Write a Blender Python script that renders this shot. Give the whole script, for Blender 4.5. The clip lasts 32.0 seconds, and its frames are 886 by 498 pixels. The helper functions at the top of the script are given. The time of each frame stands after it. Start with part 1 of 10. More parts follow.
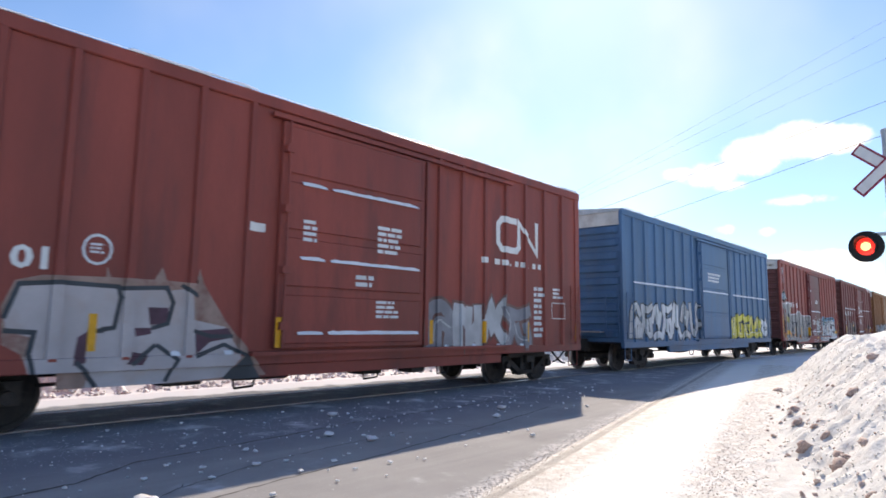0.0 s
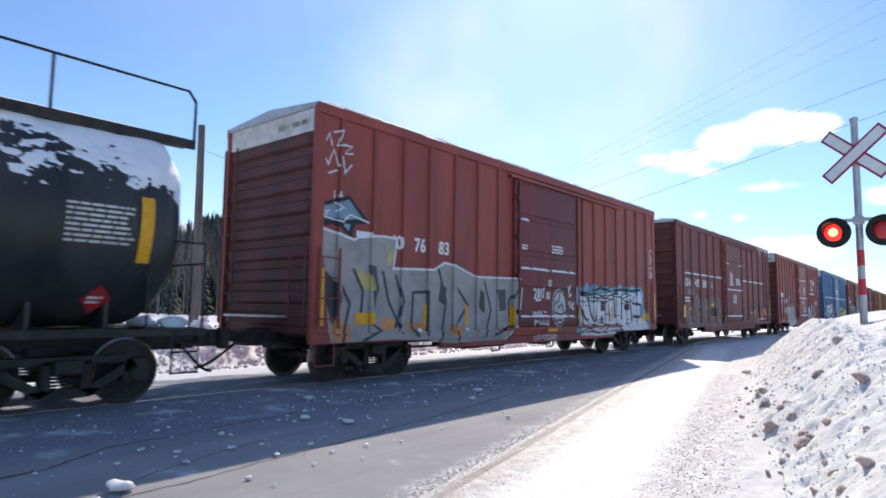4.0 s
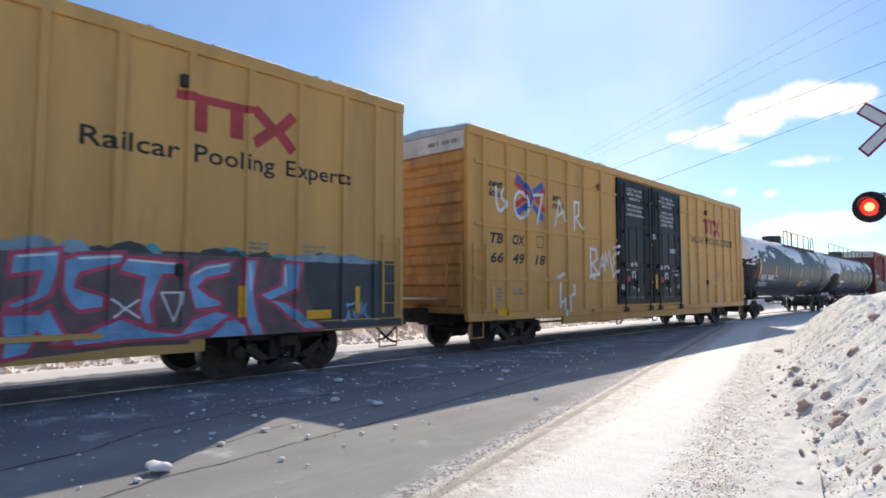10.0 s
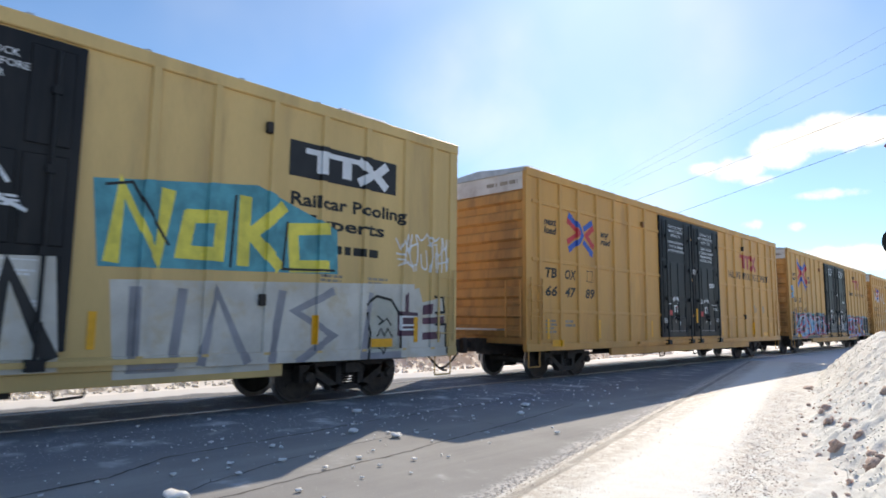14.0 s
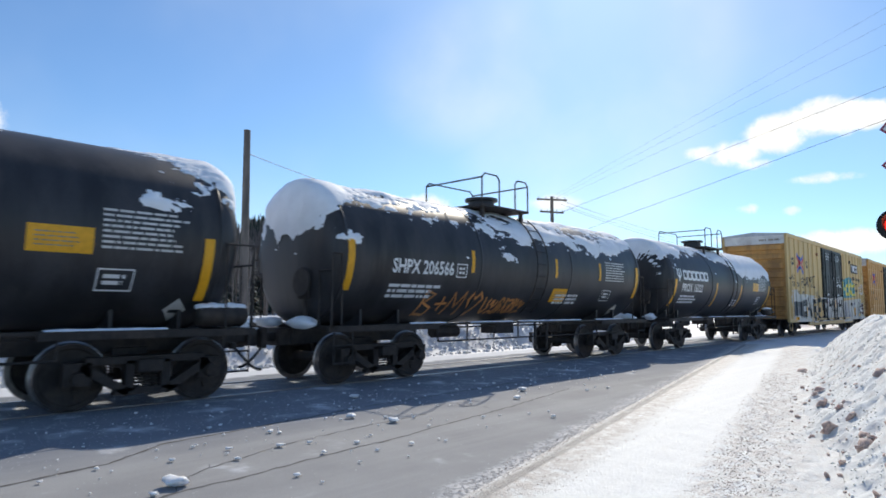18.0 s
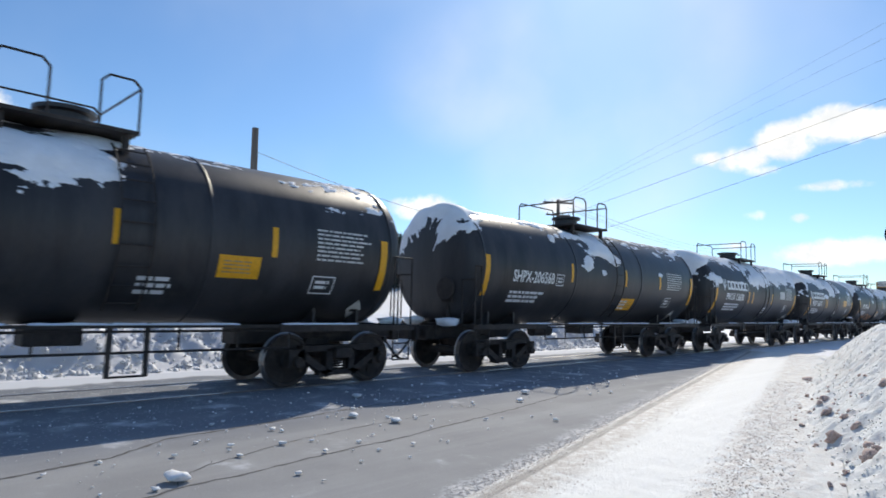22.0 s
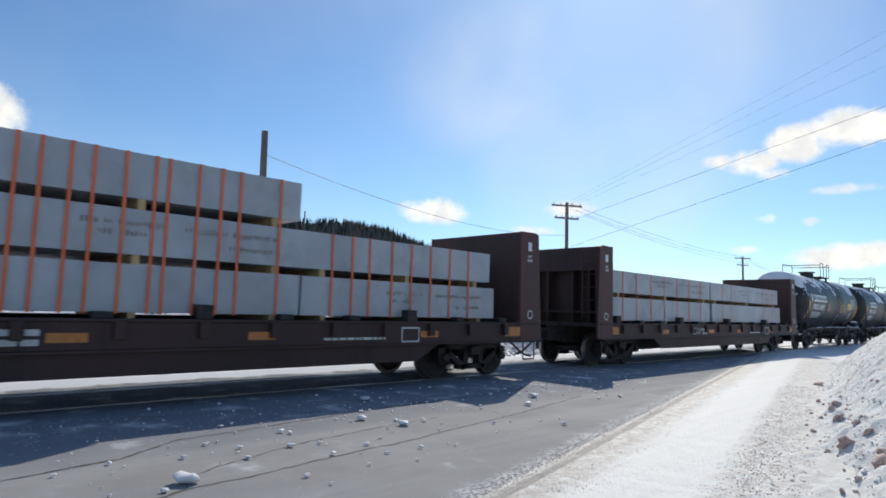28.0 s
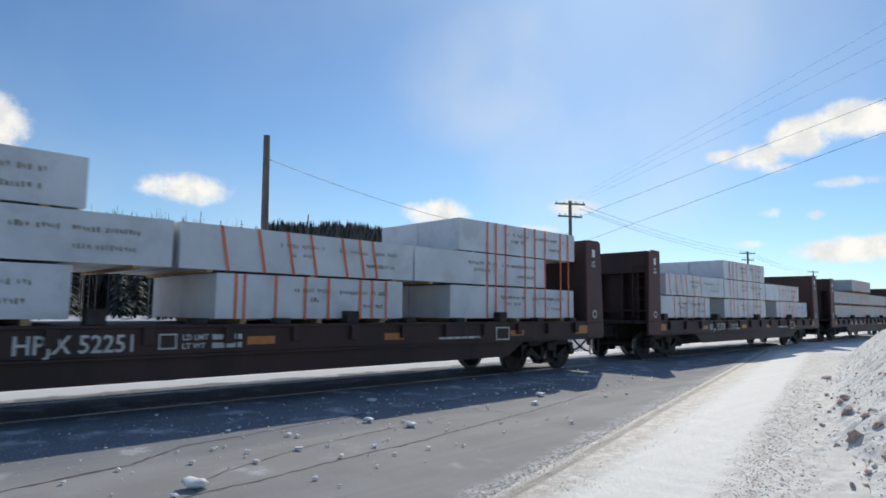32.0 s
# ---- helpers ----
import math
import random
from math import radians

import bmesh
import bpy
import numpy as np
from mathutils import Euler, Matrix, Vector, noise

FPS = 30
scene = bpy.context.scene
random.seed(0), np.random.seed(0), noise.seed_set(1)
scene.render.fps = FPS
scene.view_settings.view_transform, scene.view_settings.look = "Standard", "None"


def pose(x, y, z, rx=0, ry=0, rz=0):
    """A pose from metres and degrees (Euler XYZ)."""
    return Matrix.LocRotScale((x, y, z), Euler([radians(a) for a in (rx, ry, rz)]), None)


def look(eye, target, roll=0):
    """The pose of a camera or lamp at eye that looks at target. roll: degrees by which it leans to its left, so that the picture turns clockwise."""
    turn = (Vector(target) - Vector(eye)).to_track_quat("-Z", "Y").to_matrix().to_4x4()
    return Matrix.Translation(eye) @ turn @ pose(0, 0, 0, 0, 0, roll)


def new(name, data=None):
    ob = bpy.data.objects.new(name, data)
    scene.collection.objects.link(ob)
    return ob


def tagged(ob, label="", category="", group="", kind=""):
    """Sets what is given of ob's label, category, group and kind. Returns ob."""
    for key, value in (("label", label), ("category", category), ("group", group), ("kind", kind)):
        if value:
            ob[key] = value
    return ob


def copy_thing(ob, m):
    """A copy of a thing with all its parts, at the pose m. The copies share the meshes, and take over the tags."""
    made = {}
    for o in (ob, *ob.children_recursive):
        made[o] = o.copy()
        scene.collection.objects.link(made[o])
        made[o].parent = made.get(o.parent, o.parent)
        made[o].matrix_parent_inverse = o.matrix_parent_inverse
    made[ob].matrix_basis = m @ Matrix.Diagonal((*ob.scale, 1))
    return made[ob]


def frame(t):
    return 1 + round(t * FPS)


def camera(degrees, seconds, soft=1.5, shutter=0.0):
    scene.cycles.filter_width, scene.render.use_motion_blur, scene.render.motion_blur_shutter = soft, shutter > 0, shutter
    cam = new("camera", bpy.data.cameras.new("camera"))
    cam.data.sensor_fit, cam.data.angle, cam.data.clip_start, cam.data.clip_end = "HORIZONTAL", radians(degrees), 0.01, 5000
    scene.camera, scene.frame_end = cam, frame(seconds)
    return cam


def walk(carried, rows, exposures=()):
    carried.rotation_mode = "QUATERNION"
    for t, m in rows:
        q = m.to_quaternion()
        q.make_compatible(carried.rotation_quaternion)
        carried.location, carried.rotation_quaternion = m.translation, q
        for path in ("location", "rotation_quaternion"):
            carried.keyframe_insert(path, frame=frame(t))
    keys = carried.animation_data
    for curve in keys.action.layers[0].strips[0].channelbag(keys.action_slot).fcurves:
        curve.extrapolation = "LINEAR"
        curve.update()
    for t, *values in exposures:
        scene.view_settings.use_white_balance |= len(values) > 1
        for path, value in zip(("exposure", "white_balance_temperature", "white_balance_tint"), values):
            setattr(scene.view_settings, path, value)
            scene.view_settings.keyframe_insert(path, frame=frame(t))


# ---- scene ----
# ---- camera ----
EYE = (0.0, 0.0, 1.433)
# seconds, turn to the left of the track, tilt, lean
PATH = [
    (0.0, 42.36, 6.92, 0.78), (0.5, 40.76, 5.84, 1.3), (1.0, 39.55, 5.57, 1.32), (1.5, 38.75, 5.24, 1.04), (2.0, 38.06, 5.09, 0.75), (2.5, 38.78, 5.01, 0.95),
    (3.0, 39.71, 4.92, 0.88), (3.5, 40.09, 5.14, 0.69), (4.0, 40.19, 5.47, 0.79), (4.5, 40.48, 5.97, 1.09), (6.5, 40.76, 6.12, 0.59), (7.0, 40.83, 6.09, 0.74),
    (7.5, 41.03, 5.98, 0.67), (8.0, 40.96, 6.05, 0.7), (8.5, 41.02, 5.88, 0.84), (9.0, 40.75, 5.38, 0.44), (9.5, 41.28, 3.57, 0.56), (10.0, 42.54, 3.82, -0.04),
    (10.5, 42.77, 4.59, 0.33), (11.0, 42.77, 5.03, -0.12), (11.5, 42.6, 5.82, 0.12), (12.0, 43.6, 5.99, 0.01), (12.5, 43.95, 6.66, -0.19), (13.0, 44.36, 6.85, 0.25),
    (13.5, 44.48, 6.81, 0.41), (15.5, 44.46, 5.65, 1.33), (16.0, 44.48, 5.4, 1.11), (16.5, 44.44, 5.22, 1.4), (17.0, 44.67, 4.9, 0.8), (17.5, 44.78, 4.81, 0.55),
    (18.0, 44.12, 5.32, 0.34), (18.5, 43.95, 5.49, 0.49), (19.0, 43.8, 5.5, 0.5), (19.5, 43.54, 4.98, 1.01), (20.0, 43.71, 4.6, 0.87), (20.5, 44.04, 4.43, 2.8),
    (21.0, 43.99, 4.75, 2.47), (21.5, 44.32, 5.18, 1.61), (22.0, 44.62, 5.41, 1.43), (22.5, 44.92, 5.6, 1.35), (23.0, 45.36, 5.42, 0.99), (23.5, 45.46, 5.51, 0.78),
    (24.0, 45.41, 5.77, 1.01), (24.5, 45.55, 5.67, 0.77), (25.0, 45.46, 5.81, 0.84), (25.5, 45.22, 5.95, 0.9), (27.5, 45.32, 5.78, 1.51), (28.0, 45.41, 5.66, 1.64),
    (28.5, 45.63, 5.28, 1.9), (29.0, 45.05, 5.23, 1.7), (29.5, 44.87, 5.01, 1.85), (30.0, 44.97, 4.89, 1.62), (30.5, 45.19, 4.69, 1.64), (31.0, 45.29, 4.77, 1.38),
    (31.5, 45.96, 4.89, 1.19), (32.0, 45.77, 5.72, 0.57),
]
cam = camera(71.6, 32.0, 1.7, 0.12)
walk(cam, [(t, pose(*EYE, 90 + up, 0, turn) @ pose(0, 0, 0, 0, 0, lean)) for t, turn, up, lean in PATH],
     exposures=[(0, 0.64, 7650, 16), (3, 0.57, 7150, 15), (4, 0.51, 6950, 15), (8, 0.22, 6900, 11), (9, 0.28, 7200, 13), (13, 0.47, 7600, 12), (16, 0.42, 7200, 10), (19, 0.22, 6850, 9), (25, 0.18, 6900, 9), (32, -0.08, 6950, 8)])

# ---- world and sun ----
SUN_TURN, SUN_UP = 29.9, 36.0     # to the left of the track, above the horizon
sun_way = Vector((-math.sin(radians(SUN_TURN)) * math.cos(radians(SUN_UP)),
                  math.cos(radians(SUN_TURN)) * math.cos(radians(SUN_UP)), math.sin(radians(SUN_UP))))
sun = new("sun", bpy.data.lights.new("sun", "SUN"))
sun.data.energy, sun.data.angle, sun.data.color = 3.0, radians(0.53), (1.0, 0.94, 0.85)
sun.matrix_world = look((0, 0, 40), Vector((0, 0, 40)) - sun_way)


class Nodes:
    """Short hand for node trees."""

    def __init__(self, tree):
        self.tree = tree
        tree.nodes.clear()

    def add(self, kind, ins=None, op=None):
        n = self.tree.nodes.new(kind)
        if op:
            n.operation = op
        for k, v in (ins or {}).items():
            if isinstance(v, bpy.types.NodeSocket):
                self.tree.links.new(v, n.inputs[k])
            else:
                n.inputs[k].default_value = v
        return n

    def math(self, op, a, b=0.0, clamp=False):
        n = self.add("ShaderNodeMath", {0: a, 1: b}, op)
        n.use_clamp = clamp
        return n.outputs[0]

    def mix(self, fac, a, b):
        n = self.tree.nodes.new("ShaderNodeMix")
        n.data_type = "RGBA"
        for k, v in ((0, fac), (6, a), (7, b)):
            if isinstance(v, bpy.types.NodeSocket):
                self.tree.links.new(v, n.inputs[k])
            else:
                n.inputs[k].default_value = v
        return n.outputs[2]

    def ramp(self, fac, stops):
        n = self.add("ShaderNodeValToRGB", {0: fac})
        el = n.color_ramp.elements
        for i, (pos, col) in enumerate(stops):
            e = el[i] if i < len(el) else el.new(pos)
            e.position, e.color = pos, col if len(col) == 4 else (*col, 1)
        return n.outputs[0]

    def noise(self, vec, scale, detail=4.0, rough=0.55):
        n = self.add("ShaderNodeTexNoise", {"Vector": vec, "Scale": scale, "Detail": detail, "Roughness": rough})
        return n.outputs[0]

    def span(self, value, a, b, c=0.0, d=1.0, smooth=True):
        n = self.add("ShaderNodeMapRange", {0: value, 1: a, 2: b, 3: c, 4: d})
        n.interpolation_type = "SMOOTHSTEP" if smooth else "LINEAR"
        return n.outputs[0]


def sky_way(turn, up):
    return Vector((-math.sin(radians(turn)) * math.cos(radians(up)), math.cos(radians(turn)) * math.cos(radians(up)), math.sin(radians(up))))


world = bpy.data.worlds.new("world")
scene.world = world
world.use_nodes = True
W = Nodes(world.node_tree)
sky = W.add("ShaderNodeTexSky")
sky.sky_type, sky.sun_disc, sky.sun_elevation, sky.sun_rotation = "NISHITA", False, radians(SUN_UP), radians(-SUN_TURN)
sky.altitude, sky.air_density, sky.dust_density, sky.ozone_density = 300, 1.0, 0.35, 1.3
way = W.add("ShaderNodeTexCoord").outputs["Generated"]
# clouds: turn, height, half width, half height in degrees, weight
CLOUDS = [(12.0, 15.0, 4.2, 2.0, 1.0), (15.2, 14.3, 3.3, 2.1, 1.0), (9.0, 14.8, 2.8, 1.4, 0.95), (18.3, 13.0, 2.8, 1.5, 0.85), (20.8, 13.2, 2.6, 0.8, 0.65), (17.0, 11.9, 2.2, 0.7, 0.6),
          (12.4, 10.3, 4.2, 0.65, 0.6), (17.5, 8.3, 1.3, 0.7, 0.55), (14.5, 7.9, 1.0, 0.5, 0.45), (19.0, 5.7, 1.8, 0.6, 0.55), (11.2, 5.0, 5.5, 1.5, 0.9), (46.1, 9.1, 4.4, 1.8, 0.9),
          (33.6, 9.5, 3.2, 1.1, 0.75), (37.3, 7.5, 3.2, 0.7, 0.6), (69.1, 10.2, 5.0, 1.8, 0.75), (83.0, 13.8, 3.4, 3.0, 0.95), (4.0, 9.0, 3.5, 1.2, 0.7)]
total = None
for turn, up, wide, high, weight in CLOUDS:
    c = sky_way(turn, up)
    side = Vector((math.cos(radians(turn)), math.sin(radians(turn)), 0))
    top = side.cross(c)
    d = W.add("ShaderNodeVectorMath", {0: way, 1: c}, "SUBTRACT").outputs[0]
    a = W.add("ShaderNodeVectorMath", {0: d, 1: side / math.sin(radians(wide))}, "DOT_PRODUCT").outputs["Value"]
    b = W.add("ShaderNodeVectorMath", {0: d, 1: top / math.sin(radians(high))}, "DOT_PRODUCT").outputs["Value"]
    r = W.math("ADD", W.math("MULTIPLY", a, a), W.math("MULTIPLY", b, b))
    m = W.math("MULTIPLY", W.math("SUBTRACT", 1.0, r, clamp=True), weight)
    total = m if total is None else W.math("MAXIMUM", total, m)
n1 = W.noise(way, 17.0, 9.0, 0.66)
puff = W.math("ADD", total, W.math("MULTIPLY", W.math("SUBTRACT", n1, 0.5), 1.5))
mask = W.span(puff, 0.22, 0.80)
haze = W.span(W.noise(way, 2.2, 4.0, 0.5), 0.42, 0.80, 0.0, 0.22)
# thin high cloud round the sun: turn, height, half width, half height
veil = None
for turn, up, wide, high in ((31.0, 15.0, 13.0, 12.0), (27.0, 22.0, 11.0, 10.0), (40.0, 21.0, 12.0, 8.0)):
    d = W.add("ShaderNodeVectorMath", {0: way, 1: sky_way(turn, up)}, "SUBTRACT").outputs[0]
    side = Vector((math.cos(radians(turn)), math.sin(radians(turn)), 0))
    a = W.add("ShaderNodeVectorMath", {0: d, 1: side / math.sin(radians(wide))}, "DOT_PRODUCT").outputs["Value"]
    b = W.add("ShaderNodeVectorMath", {0: d, 1: side.cross(sky_way(turn, up)) / math.sin(radians(high))}, "DOT_PRODUCT").outputs["Value"]
    m = W.math("SUBTRACT", 1.0, W.math("ADD", W.math("MULTIPLY", a, a), W.math("MULTIPLY", b, b)), clamp=True)
    veil = m if veil is None else W.math("MAXIMUM", veil, m)
veil = W.math("MULTIPLY", W.span(veil, 0.0, 0.9), W.span(W.noise(way, 4.0, 6.0, 0.5), 0.30, 0.75, 0.08, 0.36))
has = W.math("MULTIPLY", W.math("GREATER_THAN", total, 0.001), mask)
blue = W.add("ShaderNodeVectorMath", {0: sky.outputs[0], 1: (0.685, 0.96, 1.25)}, "MULTIPLY").outputs[0]
white = W.mix(haze, blue, (8.0, 8.6, 9.4, 1))
white = W.mix(veil, white, (9.2, 9.5, 9.9, 1))
white = W.mix(has, white, W.mix(W.span(W.noise(way, 26.0, 6.0, 0.6), 0.35, 0.65), (8.2, 8.6, 9.2, 1), (10.6, 10.6, 10.6, 1)))
back = W.add("ShaderNodeBackground", {"Color": white, "Strength": 0.098})
W.add("ShaderNodeOutputWorld", {"Surface": back.outputs[0]})

# ---- materials ----
def material(name, colour, rough=0.6, metal=0.0, vary=0.15, scale=3.0, fine=40.0, bump=0.15, bump_scale=60.0, dirt=None, dirt_amount=0.5, dirt_scale=1.5, spec=0.4, random=0.0, streak=False, soft=0.0):
    """A paint or surface: base colour, broad and fine variation, stains and relief, all in metres."""
    m = bpy.data.materials.new(name)
    m.use_nodes = True
    N = Nodes(m.node_tree)
    co = N.add("ShaderNodeTexCoord").outputs["Object"]
    if streak:
        co = N.add("ShaderNodeMapping", {"Vector": co, "Scale": (1.0, 1.0, 0.18)}).outputs[0]
    broad, grain = N.noise(co, scale, 5.0), N.noise(co, fine, 3.0)
    dark = [c * (1 - vary) for c in colour] + [1]
    light = [min(1, c * (1 + vary)) for c in colour] + [1]
    col = N.mix(N.span(broad, 0.3, 0.7), dark, light)
    col = N.mix(N.math("MULTIPLY", N.span(grain, 0.35, 0.75), vary * 0.8), col, [c * 0.6 for c in colour] + [1])
    if dirt:
        d = N.math("MULTIPLY", N.span(N.noise(co, dirt_scale, 8.0, 0.65), 0.48, 0.68), dirt_amount)
        col = N.mix(d, col, (*dirt, 1))
    if random:
        rnd = N.add("ShaderNodeObjectInfo").outputs["Random"]
        hsv = N.add("ShaderNodeHueSaturation", {"Color": col, "Value": N.span(rnd, 0, 1, 1 - random, 1 + random, False)})
        col = hsv.outputs[0]
    bs = N.add("ShaderNodeBsdfPrincipled", {"Base Color": col, "Metallic": metal, "Specular IOR Level": spec,
                                            "Roughness": N.span(broad, 0.2, 0.8, max(0.02, rough - 0.1), min(1, rough + 0.1), False)})
    if soft:
        bs.inputs["Subsurface Weight"].default_value, bs.inputs["Subsurface Radius"].default_value, bs.inputs["Subsurface Scale"].default_value = soft, (1.0, 0.95, 0.9), 0.05
    if bump:
        b = N.add("ShaderNodeBump", {"Strength": bump, "Distance": 0.01, "Height": N.noise(co, bump_scale, 4.0)})
        N.tree.links.new(b.outputs[0], bs.inputs["Normal"])
    N.add("ShaderNodeOutputMaterial", {"Surface": bs.outputs[0]})
    return m


def glow(name, colour, strength):
    m = bpy.data.materials.new(name)
    m.use_nodes = True
    N = Nodes(m.node_tree)
    bs = N.add("ShaderNodeBsdfPrincipled", {"Base Color": (*colour, 1), "Roughness": 0.2, "Emission Color": (*colour, 1), "Emission Strength": strength})
    N.add("ShaderNodeOutputMaterial", {"Surface": bs.outputs[0]})
    return m


RED = material("oxide_red_paint", (0.29, 0.062, 0.046), 0.55, vary=0.22, scale=0.9, dirt=(0.14, 0.045, 0.04), dirt_amount=0.6, bump=0.08, streak=True)
RED_DARK = material("dark_brown_red_paint", (0.195, 0.046, 0.038), 0.6, vary=0.25, scale=0.8, dirt=(0.085, 0.032, 0.03), dirt_amount=0.6, bump=0.08, streak=True)
DOOR_RED = material("dark_crimson_door_paint", (0.165, 0.030, 0.031), 0.55, vary=0.25, scale=0.9, dirt=(0.075, 0.022, 0.02), dirt_amount=0.6, bump=0.08, streak=True)
RED_BRIGHT = material("faded_red_paint", (0.31, 0.066, 0.050), 0.55, vary=0.22, scale=0.9, dirt=(0.13, 0.04, 0.035), dirt_amount=0.5, bump=0.08, streak=True)
SILL_RED = material("grimy_brown_sill_paint", (0.058, 0.029, 0.025), 0.6, vary=0.3, scale=0.9, dirt=(0.03, 0.022, 0.02), dirt_amount=0.6, bump=0.08, streak=True)
# grimy end paint, darkened so the colour holds the end walls' shade
SHADED_END = material("shaded_grimy_end_paint", (0.115, 0.040, 0.036), 0.65, vary=0.3, scale=0.9, dirt=(0.06, 0.035, 0.032), dirt_amount=0.6, bump=0.08, streak=True)
BULK_RED = material("brown_red_bulkhead_paint", (0.095, 0.036, 0.031), 0.55, vary=0.28, scale=0.9, dirt=(0.06, 0.026, 0.025), dirt_amount=0.6, bump=0.08, streak=True)
DULL_ORANGE = material("dulled_orange_reflective_sheet", (0.55, 0.20, 0.05), 0.45, vary=0.12, scale=9.0, dirt=(0.3, 0.14, 0.06), dirt_amount=0.5, bump=0.0)
BLUE = material("blue_paint", (0.060, 0.150, 0.28), 0.5, vary=0.2, scale=1.0, dirt=(0.10, 0.14, 0.19), dirt_amount=0.5, bump=0.08, streak=True)
YELLOW = material("yellow_paint", (0.61, 0.315, 0.085), 0.5, vary=0.10, scale=0.7, dirt=(0.38, 0.19, 0.07), dirt_amount=0.45, bump=0.06, streak=True)
YELLOW_PALE = material("pale_yellow_paint", (0.60, 0.335, 0.11), 0.55, vary=0.12, scale=0.7, dirt=(0.40, 0.24, 0.09), dirt_amount=0.5, bump=0.06, streak=True)
YELLOW_FADED = material("faded_beige_yellow_paint", (0.63, 0.43, 0.18), 0.55, vary=0.14, scale=0.7, dirt=(0.42, 0.28, 0.13), dirt_amount=0.5, bump=0.06, streak=True)
YELLOW_END = material("grimy_yellow_end_paint", (0.53, 0.27, 0.08), 0.6, vary=0.15, scale=0.7, dirt=(0.20, 0.105, 0.05), dirt_amount=0.65, dirt_scale=1.1, bump=0.08, streak=True)
OCHRE = material("ochre_paint", (0.30, 0.13, 0.05), 0.6, vary=0.2, scale=0.8, dirt=(0.16, 0.07, 0.04), dirt_amount=0.5, bump=0.06, streak=True)
DOOR_BLACK = material("black_door_paint", (0.013, 0.014, 0.017), 0.5, vary=0.3, scale=1.2, dirt=(0.034, 0.031, 0.030), dirt_amount=0.5, bump=0.05, spec=0.25, streak=True)
TANK_BLACK = material("black_tank_paint", (0.035, 0.034, 0.037), 0.44, vary=0.45, scale=1.6, dirt=(0.062, 0.056, 0.054), dirt_amount=0.6, dirt_scale=2.6, bump=0.05, streak=True)
STEEL = material("dark_running_gear_steel", (0.040, 0.033, 0.030), 0.65, 0.2, vary=0.4, scale=6.0, dirt=(0.09, 0.065, 0.05), dirt_amount=0.5)
BARE = material("worn_bare_steel", (0.32, 0.30, 0.29), 0.35, 0.9, vary=0.2, scale=8.0)
GREY = material("galvanised_steel", (0.45, 0.46, 0.47), 0.45, 0.6, vary=0.15, scale=5.0)
WHITE = material("white_paint", (0.78, 0.78, 0.77), 0.55, vary=0.06, scale=4.0, dirt=(0.5, 0.48, 0.46), dirt_amount=0.3)
OFFWHITE = material("dirty_white_paint", (0.62, 0.61, 0.58), 0.6, vary=0.12, scale=2.0, dirt=(0.38, 0.33, 0.3), dirt_amount=0.6)
INK = material("black_lettering", (0.015, 0.015, 0.015), 0.55, vary=0.2)
REFLECT = material("yellow_reflective_sheet", (0.80, 0.38, 0.015), 0.35, vary=0.08, scale=12.0, bump=0.0)
LOGO_BLUE = material("blue_sign_paint", (0.03, 0.10, 0.42), 0.5, vary=0.12)
LOGO_RED = material("red_sign_paint", (0.55, 0.04, 0.05), 0.5, vary=0.12)
SIGN_RED = material("red_sign_border", (0.30, 0.03, 0.06), 0.5, vary=0.1)
ORANGE = material("orange_strap", (0.85, 0.17, 0.06), 0.5, vary=0.1, bump=0.0)
WOOD = material("sawn_lumber", (0.52, 0.34, 0.17), 0.75, vary=0.2, scale=4.0)
POLE_WOOD = material("weathered_pole_wood", (0.15, 0.13, 0.115), 0.85, vary=0.3, scale=5.0, streak=True)
WRAP = material("silver_grey_lumber_wrap", (0.42, 0.43, 0.45), 0.45, vary=0.12, scale=1.2, dirt=(0.28, 0.28, 0.29), dirt_amount=0.45, bump=0.5, bump_scale=5.0)
WRAP_WHITE = material("white_lumber_wrap", (0.66, 0.67, 0.69), 0.45, vary=0.08, scale=1.2, dirt=(0.42, 0.42, 0.43), dirt_amount=0.4, bump=0.5, bump_scale=5.0)
PRINT = material("faded_grey_print", (0.27, 0.235, 0.19), 0.6, vary=0.3)
SNOW = material("packed_snow", (0.80, 0.81, 0.83), 0.65, vary=0.05, scale=1.5, fine=25.0, bump=0.9, bump_scale=22.0, spec=0.3)
CAR_SNOW = material("wind_packed_snow", (0.82, 0.84, 0.87), 0.7, vary=0.05, scale=3.0, bump=0.5, bump_scale=18.0, spec=0.25)
CLOD_SNOW = material("dirty_snow_clod", (0.66, 0.51, 0.45), 0.8, vary=0.2, scale=5.0, dirt=(0.40, 0.27, 0.21), dirt_amount=0.6, dirt_scale=3.0, bump=0.6, bump_scale=30.0, random=0.2, soft=0.55)
ICE = material("white_snow_chunk", (0.84, 0.86, 0.89), 0.5, vary=0.06, scale=8.0, bump=0.5, bump_scale=40.0, random=0.06, soft=0.6)
BANK_SNOW = material("ploughed_sandy_snow", (0.80, 0.815, 0.79), 0.75, vary=0.07, scale=2.0, fine=30.0, dirt=(0.64, 0.56, 0.51), dirt_amount=0.45, dirt_scale=4.5, bump=0.9, bump_scale=34.0, spec=0.2)
GRIT = material("brown_grit", (0.62, 0.55, 0.50), 0.9, vary=0.3, scale=4.0, bump=0.0)
CRUMBLE = material("crumbled_snow", (0.87, 0.87, 0.825), 0.75, vary=0.08, scale=3.0, fine=30.0, dirt=(0.68, 0.60, 0.55), dirt_amount=0.4, dirt_scale=2.2, bump=0.6, bump_scale=40.0, spec=0.2, soft=0.4)
